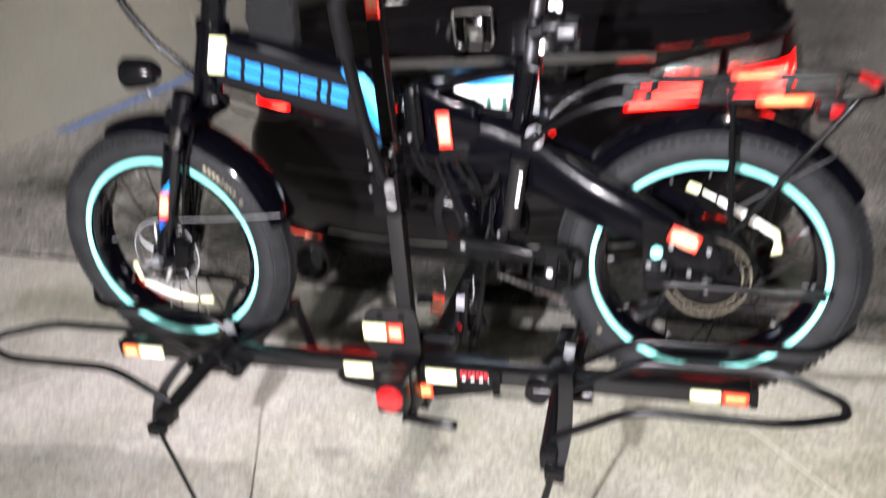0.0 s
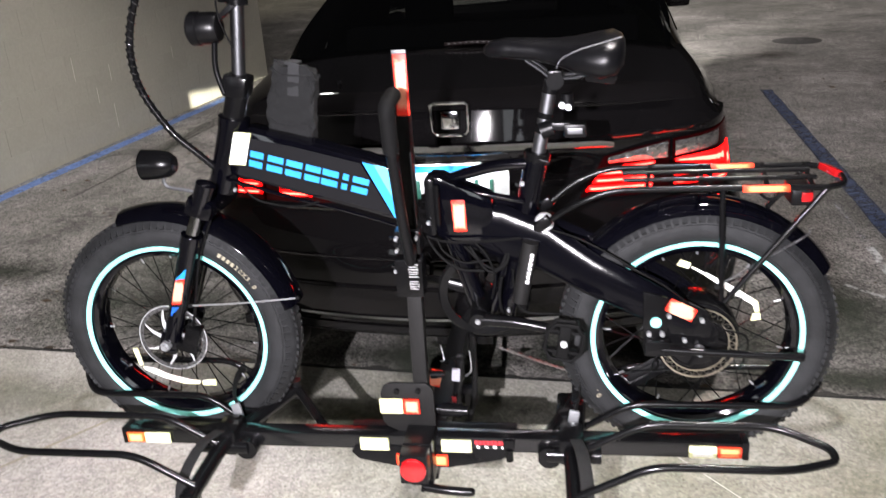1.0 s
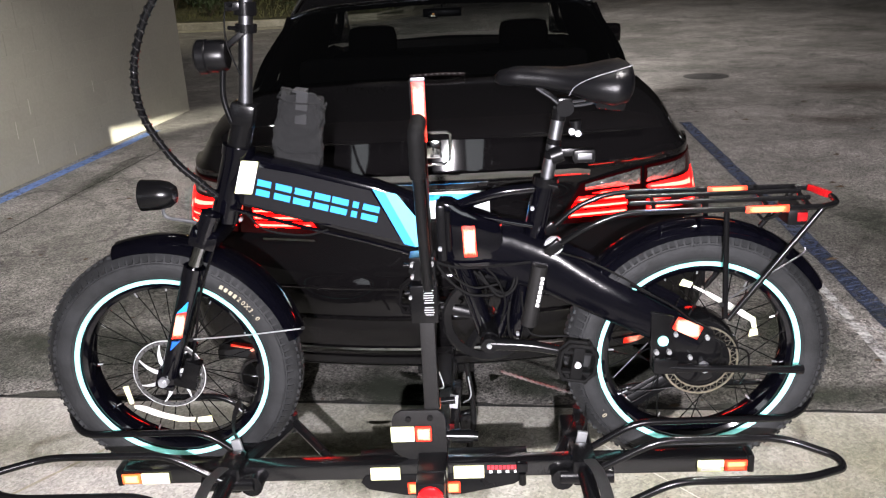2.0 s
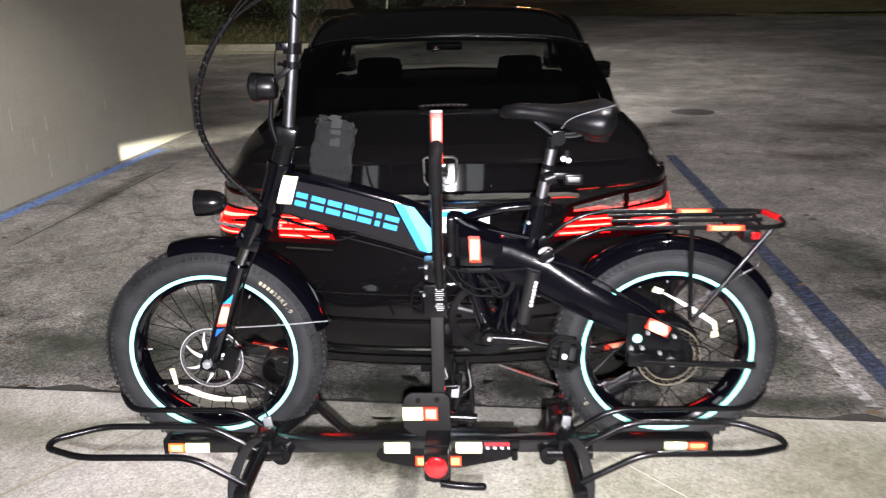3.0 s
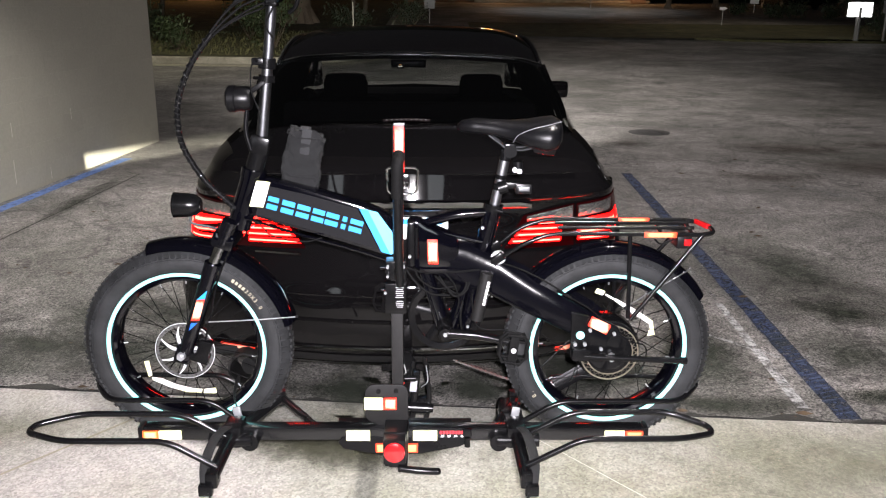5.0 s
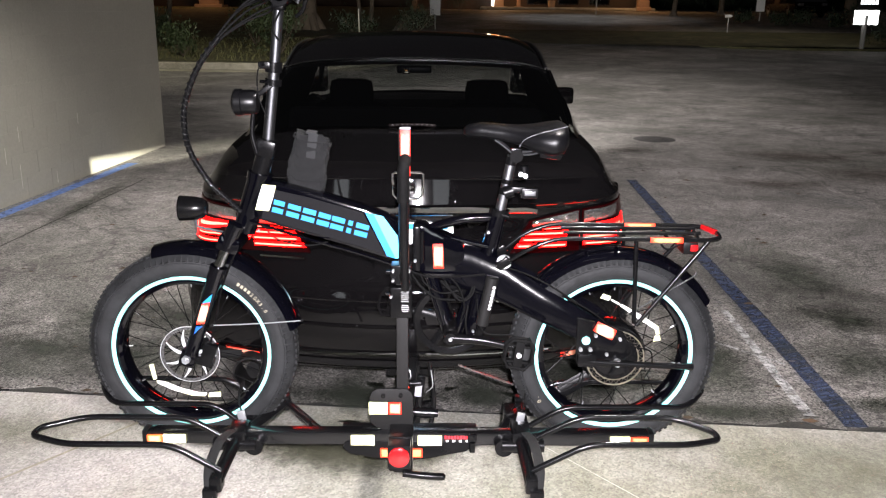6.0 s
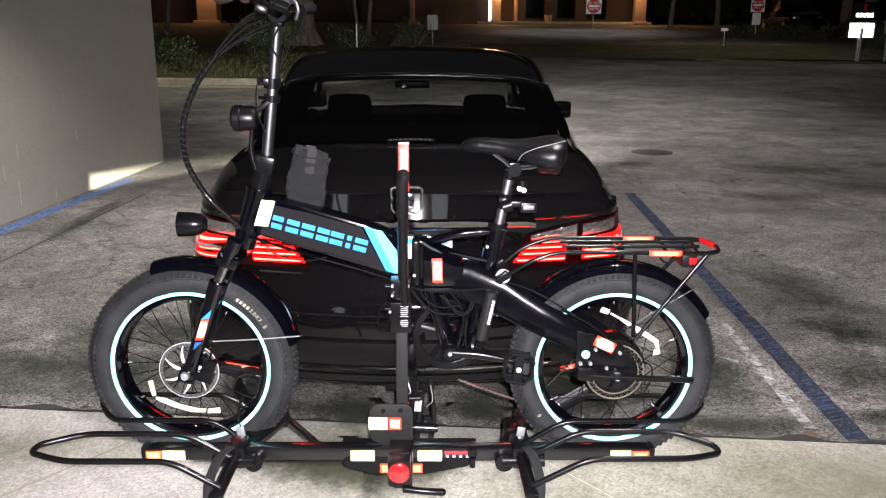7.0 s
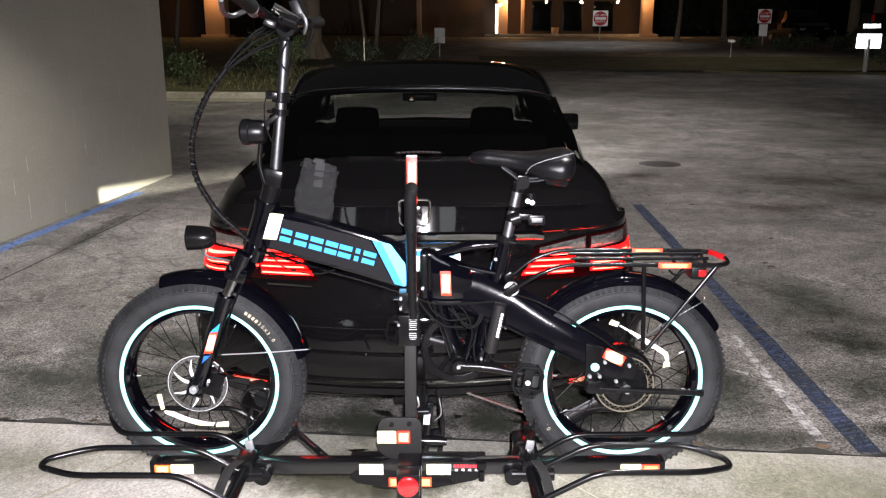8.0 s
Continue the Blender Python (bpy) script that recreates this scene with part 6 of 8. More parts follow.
tube(bm, smooth_path([(0.7688, -0.0500, 0.8957), (0.7587, -0.0600, 0.8852), (0.6786, -0.0750, 0.8417), (0.5989, -0.0850, 0.7933)], 5), 0.002, n=6)
part("stay_bolt", rod(B(), (0.5967, -0.0940, 0.7947), (0.6001, -0.0800, 0.7895), 0.005), soft_rubber, rear_guard)
part("fender_stay", bm, alu, rear_guard, "thin bright stay")
# wheel reflectors between the spokes
bm = B()
prism(bm, [(-0.6788, -0.0200, 0.5603), (-0.6531, -0.0200, 0.5564), (-0.6134, -0.0200, 0.5385), (-0.5659, -0.0200, 0.5257), (-0.5421, -0.0200, 0.5247), (-0.5461, -0.0200, 0.5148), (-0.5837, -0.0200, 0.5157), (-0.6332, -0.0200, 0.5316), (-0.6768, -0.0200, 0.5524)], 0.004, 0.001)
prism(bm, [(-0.6957, -0.0200, 0.6069), (-0.6828, -0.0200, 0.6089), (-0.6768, -0.0200, 0.5653), (-0.6867, -0.0200, 0.5623)], 0.004, 0.001)
prism(bm, [(-0.5362, -0.0200, 0.5247), (-0.5045, -0.0200, 0.5286), (-0.5045, -0.0200, 0.5128), (-0.5401, -0.0200, 0.5128)], 0.004, 0.001)
part("spoke_reflector", bm, ref_white, front_rim, "curved white spoke reflector")
bm = B()
prism(bm, [(0.5833, -0.0200, 0.7882), (0.5873, -0.0200, 0.7941), (0.6398, -0.0200, 0.7644), (0.6923, -0.0200, 0.7297), (0.6963, -0.0200, 0.7079), (0.6864, -0.0200, 0.7060), (0.6824, -0.0200, 0.7218), (0.6348, -0.0200, 0.7515)], 0.004, 0.001)
prism(bm, [(0.5288, -0.0200, 0.8100), (0.5358, -0.0200, 0.8229), (0.5576, -0.0200, 0.8149), (0.5516, -0.0200, 0.8030)], 0.004, 0.001)
prism(bm, [(0.6834, -0.0200, 0.7030), (0.6973, -0.0200, 0.7050), (0.7002, -0.0200, 0.6901), (0.6804, -0.0200, 0.6861)], 0.004, 0.001)
prism(bm, [(0.5576, -0.0200, 0.8040), (0.5596, -0.0200, 0.8080), (0.5833, -0.0200, 0.7951), (0.5814, -0.0200, 0.7902)], 0.003, 0.001)
part("spoke_reflector", bm, ref_white, rear_rim, "curved white spoke reflector")
# rear half of the frame
bm = B()
prism(bm, [(0.0309, -0.0340, 1.0137), (0.0604, -0.0340, 1.0088), (0.0850, -0.0340, 0.9940), (0.1588, -0.0340, 0.9645), (0.1687, -0.0340, 0.9103), (0.1342, -0.0340, 0.8690), (0.0703, -0.0340, 0.8631), (0.0329, -0.0340, 0.8926)], 0.068, 0.012)
joint_box = part("hinge_block", bm, gloss_black, bike, "folding hinge block of the frame")
bm = B()
box(bm, (0.0365, -0.0200, 0.9507), (0.02, 0.06, 0.12), bevel=0.006)
rod(bm, (0.0404, -0.0200, 1.0071), (0.0404, -0.0200, 0.9903), 0.013)
tube(bm, [Vector((0.0508, -0.0460, 0.9972)), Vector((0.0508, -0.0460, 0.9140))], 0.006)
part("hinge_latch", bm, satin_black, joint_box)
bm = B()
prism(bm, [(0.0781, -0.0385, 0.9618), (0.1056, -0.0385, 0.9618), (0.1086, -0.0385, 0.8950), (0.0811, -0.0385, 0.8950)], 0.006, 0.002)
part("frame_reflector", bm, ref_red, joint_box, "upright orange-red frame reflector")
bm = B()
tube(bm, smooth_path([(0.0550, 0.0000, 0.9900), (0.1100, 0.0000, 1.0080), (0.1700, 0.0000, 1.0220), (0.2450, 0.0000, 1.0270)], 5), 0.012, n=12)
tube(bm, smooth_path([(0.0900, -0.0200, 0.9834), (0.1494, -0.0200, 0.9685), (0.2237, -0.0200, 0.9526)], 5), 0.007, n=10)
part("upper_tube", bm, gloss_black, bike)
bm = B()
rod(bm, (0.2520, 0.0000, 1.0430), (0.2220, 0.0000, 0.9000), 0.0225, n=20)
rod(bm, (0.2220, 0.0000, 0.9000), (0.1780, 0.0000, 0.6800), 0.018, n=18)
part("seat_tube", bm, gloss_black, bike)
bm = B()
rod(bm, (0.2535, 0.0000, 1.0500), (0.2505, 0.0000, 1.0320), 0.0265, n=20)
rod(bm, (0.2752, -0.0200, 1.0329), (0.2534, -0.0200, 1.0398), 0.006)
part("seat_clamp", bm, satin_black, bike)
bm = B()
rod(bm, (0.2830, 0.0000, 1.1900), (0.2520, 0.0000, 1.0300), 0.0135, n=20)
post = part("seat_post", bm, alu, bike, "bare grey steel seat post with black clamp bands")
bm = B()
rod(bm, (0.2824, 0.0000, 1.1870), (0.2783, 0.0000, 1.1660), 0.0148, n=20)
part("band", bm, satin_black, post)
bm = B()
rod(bm, (0.2710, 0.0000, 1.1280), (0.2688, 0.0000, 1.1170), 0.0148, n=20)
part("band", bm, satin_black, post)
bm = B()
rod(bm, (0.2663, 0.0000, 1.1040), (0.2632, 0.0000, 1.0880), 0.0148, n=20)
part("band", bm, satin_black, post)
# swing arm: a thick tapering box from the hinge to the rear axle
bm = B()
stationsS = ((0.10, 0.955, 0.868, 0.032), (0.17, 0.945, 0.835, 0.036), (0.26, 0.908, 0.805, 0.038), (0.355, 0.852, 0.768, 0.038), (0.45, 0.802, 0.722, 0.036), (0.53, 0.757, 0.684, 0.034), (0.60, 0.705, 0.655, 0.03))
for side in (-1, 1):
    y_in = [0.0, 0.0, 0.0, 0.04, 0.048, 0.05, 0.05]
    ringsS = []
    for (x, zt, zb, w), yi in zip(stationsS, y_in):
        yo = yi + w
        mid, h = (zt + zb) / 2, (zt - zb) / 2
        ringsS.append([(x + 0.35 * h * math.sin(a) * 0.9, side * (yi + (yo - yi) * (0.5 + 0.5 * math.cos(a))), mid + h * math.sin(a)) for a in [2 * math.pi * k / 16 for k in range(16)]])
    bm = B()
    loft(bm, ringsS, closed=True, caps=True)
    arm = part("swing_arm", bm, arm_black, bike, "thick glossy black rear swing arm")
bm = B()
prism(bm, [(0.5000, -0.0980, 0.7455), (0.5122, -0.0980, 0.7710), (0.5625, -0.0980, 0.7464), (0.5505, -0.0980, 0.7208)], 0.008, 0.002)
part("swing_arm_reflector", bm, ref_red, bike, "orange-red swing arm reflector")
bm = B()
rod(bm, (0.2652, -0.0450, 0.9166), (0.2724, 0.0400, 0.8909), 0.019, n=24)
piv = part("shock_pivot", bm, satin_black, bike)
bm = B()
lathe(bm, [(0.0, -0.056), (0.013, -0.057), (0.018, -0.052), (0.0185, -0.04), (0.0, -0.04)], (0.2656, 0.0, 0.9169), n=24, closed=False)
part("pivot_bolt", bm, bright_steel, piv, "bright pivot bolt")
# battery box and controller below the beam
bm = B()
tube(bm, [Vector((0.2368, -0.0450, 0.8745)), Vector((0.2113, -0.0450, 0.7423))], 0.017, n=16)
damper = part("rear_pump_holder", bm, grey_plate, bike, "black cylinder with white print")
bm = B()
a, b = Vector((0.2413, -0.0635, 0.8562)), Vector((0.2277, -0.0635, 0.7883))
for k in range(7):
    p = a.lerp(b, (k + 0.5) / 7)
    bmesh.ops.create_cube(bm, size=1.0, matrix=Matrix.Translation(p) @ Matrix.Rotation(radians(10), 4, "Y") @ Matrix.Diagonal((0.0068, 0.002, 0.0068, 1)))
part("print_bar", bm, ink_white, damper)
bm = B()
rod(bm, (0.0750, 0.0000, 0.8650), (0.1280, 0.0000, 0.6900), 0.020, n=16)
rod(bm, (0.2011, 0.0200, 0.8535), (0.1405, 0.0200, 0.6820), 0.016, n=16)
part("lower_frame", bm, gloss_black, bike)
for pts in (
    [(0.0209, -0.0300, 0.8815), (0.0508, -0.0500, 0.8468), (0.0899, -0.0500, 0.8175), (0.1390, -0.0400, 0.8091)],
    [(0.0998, -0.0300, 0.8598), (0.1389, -0.0450, 0.8256), (0.1684, -0.0400, 0.8140), (0.1836, -0.0300, 0.8401), (0.1791, -0.0200, 0.8764)],
    [(0.1097, -0.0300, 0.8598), (0.1485, -0.0500, 0.8126), (0.1832, -0.0400, 0.8238), (0.1940, -0.0200, 0.8665)],
    [(0.1738, -0.0300, 0.7908), (0.1686, -0.0350, 0.7434), (0.1787, -0.0300, 0.7021), (0.2181, -0.0300, 0.6971)],
    [(-0.0082, -0.0400, 0.9023), (0.0605, -0.0450, 0.8765), (0.1487, -0.0450, 0.8765), (0.2172, -0.0450, 0.8824)],
):
    part("frame_cable", tube(B(), smooth_path(pts, 6), 0.003, n=6), soft_rubber, bike)
for pts in (
    [(0.0460, -0.0500, 0.8859), (0.0607, -0.0580, 0.8593), (0.0996, -0.0580, 0.8349), (0.1485, -0.0500, 0.8371)],
    [(0.1241, -0.0500, 0.8761), (0.1483, -0.0580, 0.8495), (0.1630, -0.0550, 0.7998), (0.1536, -0.0450, 0.7472)],
    [(0.1979, -0.0400, 0.8140), (0.2025, -0.0450, 0.7570), (0.2221, -0.0450, 0.7179), (0.2950, -0.0500, 0.7150)],
    [(-0.3594, -0.0500, 1.0129), (-0.3194, -0.0550, 0.9752), (-0.2422, -0.0500, 0.9592), (-0.1940, -0.0450, 0.9675)],
    [(0.2657, -0.0500, 0.9054), (0.3238, -0.0550, 0.8875), (0.3891, -0.0750, 0.8601), (0.4539, -0.0900, 0.8220)],
):
    part("frame_cable", tube(B(), smooth_path(pts, 6), 0.0022, n=6), soft_rubber, bike)
for p, r in (((0.0335, -0.0600, 0.9231), 0.004), ((0.2231, -0.0300, 0.9929), 0.004), ((-0.3692, -0.0500, 0.9982), 0.0035), ((0.1876, -0.0500, 0.7247), 0.0035)):
    part("frame_bolt", rod(B(), Vector(p) + Vector((0, -0.005, 0)), Vector(p) + Vector((0, 0.004, 0)), r, n=10), steel, bike)

bm = B()
tube(bm, smooth_path([(-0.3932, -0.0300, 1.0156), (-0.2447, -0.0340, 0.9714), (-0.1166, -0.0360, 0.9355), (-0.0084, -0.0360, 0.8991), (0.0409, -0.0400, 0.8808)], 6), 0.004, n=8)
part("beam_cable", bm, gloss_black, bike)
# crank set
BB = Vector((0.127, 0.0, 0.718))
bm = B()
rod(bm, BB + Vector((0, -0.07, 0)), BB + Vector((0, 0.07, 0)), 0.021, n=24)
part("bottom_bracket", bm, satin_black, bike)
bm = B()
lathe(bm, [(0.082, 0.045), (0.098, 0.042), (0.103, 0.045), (0.103, 0.047), (0.0965, 0.048), (0.0965, 0.051), (0.082, 0.051)], BB, n=60)
for k in range(46):
    a = 2 * math.pi * k / 46
    m = Matrix.Translation(BB) @ Matrix.Rotation(a, 4, "Y") @ pose(0, 0.0495, 0.0975, 0, 0, 0) @ Matrix.Diagonal((0.006, 0.003, 0.006, 1))
    bmesh.ops.create_cube(bm, size=1.0, matrix=m)
for k in range(5):
    a = 2 * math.pi * k / 5 + 0.35
    tube(bm, [BB + Vector((0.015 * math.cos(a), 0.048, 0.015 * math.sin(a))), BB + Vector((0.086 * math.cos(a), 0.048, 0.086 * math.sin(a)))], 0.01, flat=(0.004, 0.022), n=8)
part("chainring", bm, satin_black, bike)
bm = B()
end = Vector((0.294, -0.098, 0.700))
tube(bm, smooth_path([BB + Vector((0, -0.082, 0)), BB.lerp(end, 0.5) + Vector((0, -0.042, 0.006)), end], 6), 0.0135, n=14, r_end=0.010)
lathe(bm, [(0.0, -0.094), (0.016, -0.094), (0.019, -0.088), (0.019, -0.072), (0.0, -0.072)], BB, n=24, closed=False)
crank = part("crank_arm", bm, satin_black, bike, "black crank arm")
bm = B()
lathe(bm, [(0.0, -0.0975), (0.005, -0.0975), (0.006, -0.094), (0.0, -0.094)], BB, n=20, closed=False)
part("crank_bolt", bm, steel, crank)
bm = B()
far = BB * 2 - end
tube(bm, [BB + Vector((0, 0.082, 0)), Vector((far.x, 0.098, far.z))], 0.012, n=12, r_end=0.010)
part("crank_arm", bm, satin_black, bike, "black crank arm")


def pedal(c, spin):
    """A folded cage pedal: an eight-sided frame hanging flat beside the crank."""
    s = -1 if c[1] < 0 else 1
    ring = [(0.022, 0.038), (0.036, 0.020), (0.036, -0.018), (0.020, -0.038), (-0.024, -0.036), (-0.036, -0.016), (-0.034, 0.022), (-0.020, 0.038)]
    bm = B()
    for depth in (-0.010, 0.010):
        tube(bm, [Vector((c[0] + x, c[1] + depth, c[2] + z)) for x, z in ring + ring[:2]], 0.0042, n=8)
    for z in (0.022, -0.022):
        box(bm, (c[0], c[1], c[2] + z), (0.066, 0.016, 0.006), bevel=0.002)
    box(bm, c, (0.024, 0.024, 0.070), bevel=0.005)
    for k in range(6):
        x, z = ring[k]
        box(bm, (c[0] + x, c[1] + 0.0, c[2] + z), (0.009, 0.026, 0.009), (0, 45, 0), 0.002)
    bmesh.ops.rotate(bm, cent=c, matrix=Matrix.Rotation(radians(spin), 3, "Y"), verts=bm.verts)
    rod(bm, (c[0], c[1] + 0.012 * s, c[2]), (c[0], c[1] - 0.05 * s, c[2]), 0.009)
    # the far pedal is blacked out: its shade is put into the colour
    ob = part("pedal", bm, soft_rubber if s < 0 else seat_cloth, bike, "black folding cage pedal, folded")
    bm = B()
    rod(bm, (c[0], c[1] + 0.018 * s, c[2]), (c[0], c[1] + 0.010 * s, c[2]), 0.0065)
    part("spindle_cap", bm, bright_steel if s < 0 else seat_cloth, ob)


pedal(Vector((0.302, -0.140, 0.700)), 8)
pedal(Vector((-0.04, 0.140, 0.736)), 8)
# chain on the far side
bm = B()
n = 46
for (x0, z0), (x1, z1), sag in (((0.155, 0.583), (0.43, 0.487), 0.004), ((0.13, 0.812), (0.575, 0.688), 0.0)):
    lean = math.atan2(z0 - z1, x1 - x0)
    for k in range(n):
        t = k / (n - 1)
        p = Vector((x0 + (x1 - x0) * t, 0.049, z0 + (z1 - z0) * t - sag * math.sin(math.pi * t)))
        bmesh.ops.create_cube(bm, size=1.0, matrix=Matrix.Translation(p) @ Matrix.Rotation(lean, 4, "Y") @ Matrix.Diagonal((0.0056, 0.005, 0.0062 if k % 2 else 0.0026, 1)))
tagged(part("chain", bm, chain_steel, bike, "oily steel chain"), kind="stuff")
bm = B()
box(bm, (0.575, 0.078, 0.60), (0.034, 0.026, 0.07), (0, 25, 0), 0.006)
for yy in (0.040, 0.060):
    tube(bm, [Vector((0.545, yy, 0.565)), Vector((0.425, yy, 0.490))], 0.01, flat=(0.003, 0.030), n=8)
rod(bm, (0.540, 0.042, 0.562), (0.540, 0.058, 0.562), 0.022, n=16)
rod(bm, (0.430, 0.042, 0.494), (0.430, 0.058, 0.494), 0.022, n=16)
part("derailleur", bm, satin_black, bike)
# kickstand and its mount
bm = B()
prism(bm, [(0.4581, -0.0880, 0.7810), (0.5061, -0.0880, 0.7685), (0.5090, -0.0880, 0.6505), (0.4600, -0.0880, 0.6505)], 0.012, 0.003)
mount = part("kickstand_mount", bm, satin_black, bike)
bm = B()
lathe(bm, [(0.0, -0.093), (0.0105, -0.093), (0.0115, -0.0905), (0.0115, -0.089), (0.0, -0.089)], (0.4838, 0.0, 0.7162), n=24, closed=False)
part("reflective_dot", bm, ref_teal, mount, "round pale reflective dot")
for p in ((0.4704, -0.0890, 0.6922), (0.4963, -0.0890, 0.6922), (0.4733, -0.0890, 0.6634)):
    bm = B()
    rod(bm, Vector(p) + Vector((0, -0.008, 0)), Vector(p) + Vector((0, 0.003, 0)), 0.005)
    part("bolt", bm, steel, mount)
bm = B()
rod(bm, (0.4951, -0.1000, 0.6615), (0.5423, -0.1020, 0.6586), 0.011)
rod(bm, (0.5423, -0.1020, 0.6586), (0.7540, -0.1100, 0.6526), 0.008)
rod(bm, (0.7502, -0.1100, 0.6535), (0.7644, -0.1100, 0.6526), 0.0095)
box(bm, (0.4865, -0.0950, 0.6660), (0.05, 0.03, 0.035), bevel=0.006)
part("kickstand", bm, satin_black, bike, "folded black kickstand")
bm = B()
box(bm, (0.585, -0.07, 0.695), (0.05, 0.03, 0.045), (0, 30, 0), 0.006)
tube(bm, smooth_path([(0.60, -0.07, 0.70), (0.56, -0.08, 0.74), (0.50, -0.075, 0.79), (0.42, -0.06, 0.83)], 5), 0.003, n=6)
tube(bm, smooth_path([(0.62, -0.07, 0.69), (0.66, -0.075, 0.68), (0.665, -0.075, 0.64), (0.65, -0.07, 0.60)], 5), 0.0022, n=6)
part("rear_caliper", bm, satin_black, bike)
bm = B()
prism(bm, [(0.4842, -0.0820, 0.7537), (0.5419, -0.0820, 0.7585), (0.5833, -0.0820, 0.7374), (0.5977, -0.0820, 0.7056), (0.5900, -0.0820, 0.6700), (0.5612, -0.0820, 0.6556), (0.5227, -0.0820, 0.6575), (0.4890, -0.0820, 0.6893)], 0.012, 0.004)
plate_d = part("dropout_plate", bm, satin_black, bike, "black dropout plate over the rear axle")
for p in ((0.5088, -0.0890, 0.7305), (0.5404, -0.0890, 0.6778), (0.5730, -0.0890, 0.7210)):
    part("bolt", rod(B(), Vector(p) + Vector((0, -0.006, 0)), Vector(p) + Vector((0, 0.003, 0)), 0.0045), steel, plate_d)
tube_c = tube(B(), smooth_path([(0.5785, -0.0900, 0.7262), (0.5999, -0.1000, 0.7063), (0.5971, -0.1000, 0.6730), (0.5785, -0.0900, 0.6495)], 6), 0.0028, n=6)
part("motor_cable", tube_c, satin_black, bike)
# rear carrier
for yy, name in ((-0.075, "near"), (0.075, "far")):
    bm = B()
    pts = [Vector((0.277, yy * 0.8, 0.925)), Vector((0.325, yy, 0.962)), Vector((0.395, yy, 0.990)), Vector((0.60, yy, 0.990)), Vector((0.79, yy, 0.988))]
    tube(bm, bent_path(pts, 0.05), 0.0062, n=10)
    part("carrier_rail", bm, satin_black, bike)
    bm = B()
    rod(bm, (0.600, yy, 0.988), (0.606, yy * 1.2, 0.765), 0.0058)
    part("carrier_strut", bm, satin_black, bike)
    bm = B()
    rod(bm, (0.785, yy, 0.985), (0.612, yy * 1.2, 0.760), 0.0058)
    part("carrier_strut", bm, satin_black, bike)
    bm = B()
    box(bm, (0.263, yy * 0.8, 0.918), (0.035, 0.02, 0.022), (0, -35, 0), 0.004)
    rod(bm, (0.25, yy * 0.8 - 0.012, 0.912), (0.25, yy * 0.8 + 0.012, 0.912), 0.006)
    part("carrier_foot", bm, satin_black, bike)
    bm = B()
    x0 = 0.635 if yy < 0 else 0.60
    box(bm, (x0 + 0.042, yy - 0.004, 0.989), (0.084, 0.008, 0.0135), bevel=0.002)
    part("carrier_reflector", bm, ref_orange, bike, "long orange-red carrier reflector")
bm = B()
tube(bm, bent_path([Vector((0.785, -0.075, 0.988)), Vector((0.822, -0.055, 0.988)), Vector((0.832, 0.0, 0.988)), Vector((0.822, 0.055, 0.988)), Vector((0.785, 0.075, 0.988))], 0.03), 0.0062, n=10)
part("carrier_end", bm, satin_black, bike)
bm = B()
box(bm, (0.818, 0.030, 0.990), (0.016, 0.062, 0.014), (0, 12, 14), 0.003)
part("carrier_reflector", bm, ref_dim_red, bike, "deep red tail reflector on the carrier")
bm = B()
for x in (0.46, 0.56, 0.68, 0.76):
    rod(bm, (x, -0.075, 0.990), (x + 0.02, 0.075, 0.990), 0.005)
rod(bm, (0.42, -0.02, 0.992), (0.78, -0.02, 0.992), 0.005)
rod(bm, (0.42, 0.03, 0.992), (0.78, 0.03, 0.992), 0.005)
part("carrier_deck", bm, satin_black, bike)
bm = B()
box(bm, (0.755, 0.0, 0.955), (0.04, 0.07, 0.035), bevel=0.006)
tube(bm, smooth_path([(0.735, 0.0, 0.955), (0.70, -0.01, 0.945), (0.68, -0.02, 0.96)], 4), 0.003, n=6)
tail_light = part("tail_light", bm, trim_black, bike)
bm = B()
box(bm, (0.762, -0.038, 0.957), (0.02, 0.006, 0.018), bevel=0.002)
part("tail_lens", bm, ref_dim_red, tail_light)
# saddle
bm = B()
rows_s = []
profile_s = ((0.155, 0.006, 1.258, 1.246), (0.165, 0.020, 1.268, 1.240), (0.20, 0.030, 1.274, 1.238), (0.25, 0.038, 1.271, 1.232), (0.295, 0.058, 1.268, 1.222), (0.335, 0.085, 1.270, 1.208), (0.375, 0.103, 1.276, 1.200), (0.402, 0.100, 1.279, 1.205), (0.416, 0.07, 1.272, 1.222), (0.421, 0.02, 1.262, 1.238))
for x, w, zt, zb in profile_s:
    ring = []
    for k in range(20):
        a = 2 * math.pi * k / 20
        ca, sa = math.cos(a), math.sin(a)
        yy = w * math.copysign(abs(ca) ** 0.7, ca)
        zz = (zt + zb) / 2 + (zt - zb) / 2 * math.copysign(abs(sa) ** 0.75, sa) - 0.10 * yy * yy / max(w, 0.02) * (0.5 if sa > 0 else 0.8)
        ring.append((x, yy, zz))
    rows_s.append(ring)
loft(bm, rows_s, closed=True, caps=True)
seat = part("saddle", bm, leather, bike, "wide black vinyl saddle with pale piping", angle=60)
bm = B()
tube(bm, smooth_path([(0.293, -0.062, 1.222), (0.305, -0.074, 1.242), (0.335, -0.086, 1.258), (0.375, -0.088, 1.269), (0.412, -0.072, 1.276)], 6), 0.0008, n=6)
part("piping", bm, piping_grey, seat)
bm = B()
for yy in (-0.022, 0.022):
    tube(bm, smooth_path([(0.235, yy, 1.234), (0.262, yy, 1.215), (0.285, yy, 1.199), (0.33, yy, 1.198), (0.37, yy, 1.212)], 5), 0.0035, n=8)
part("saddle_rail", bm, dark_alu, seat)
bm = B()
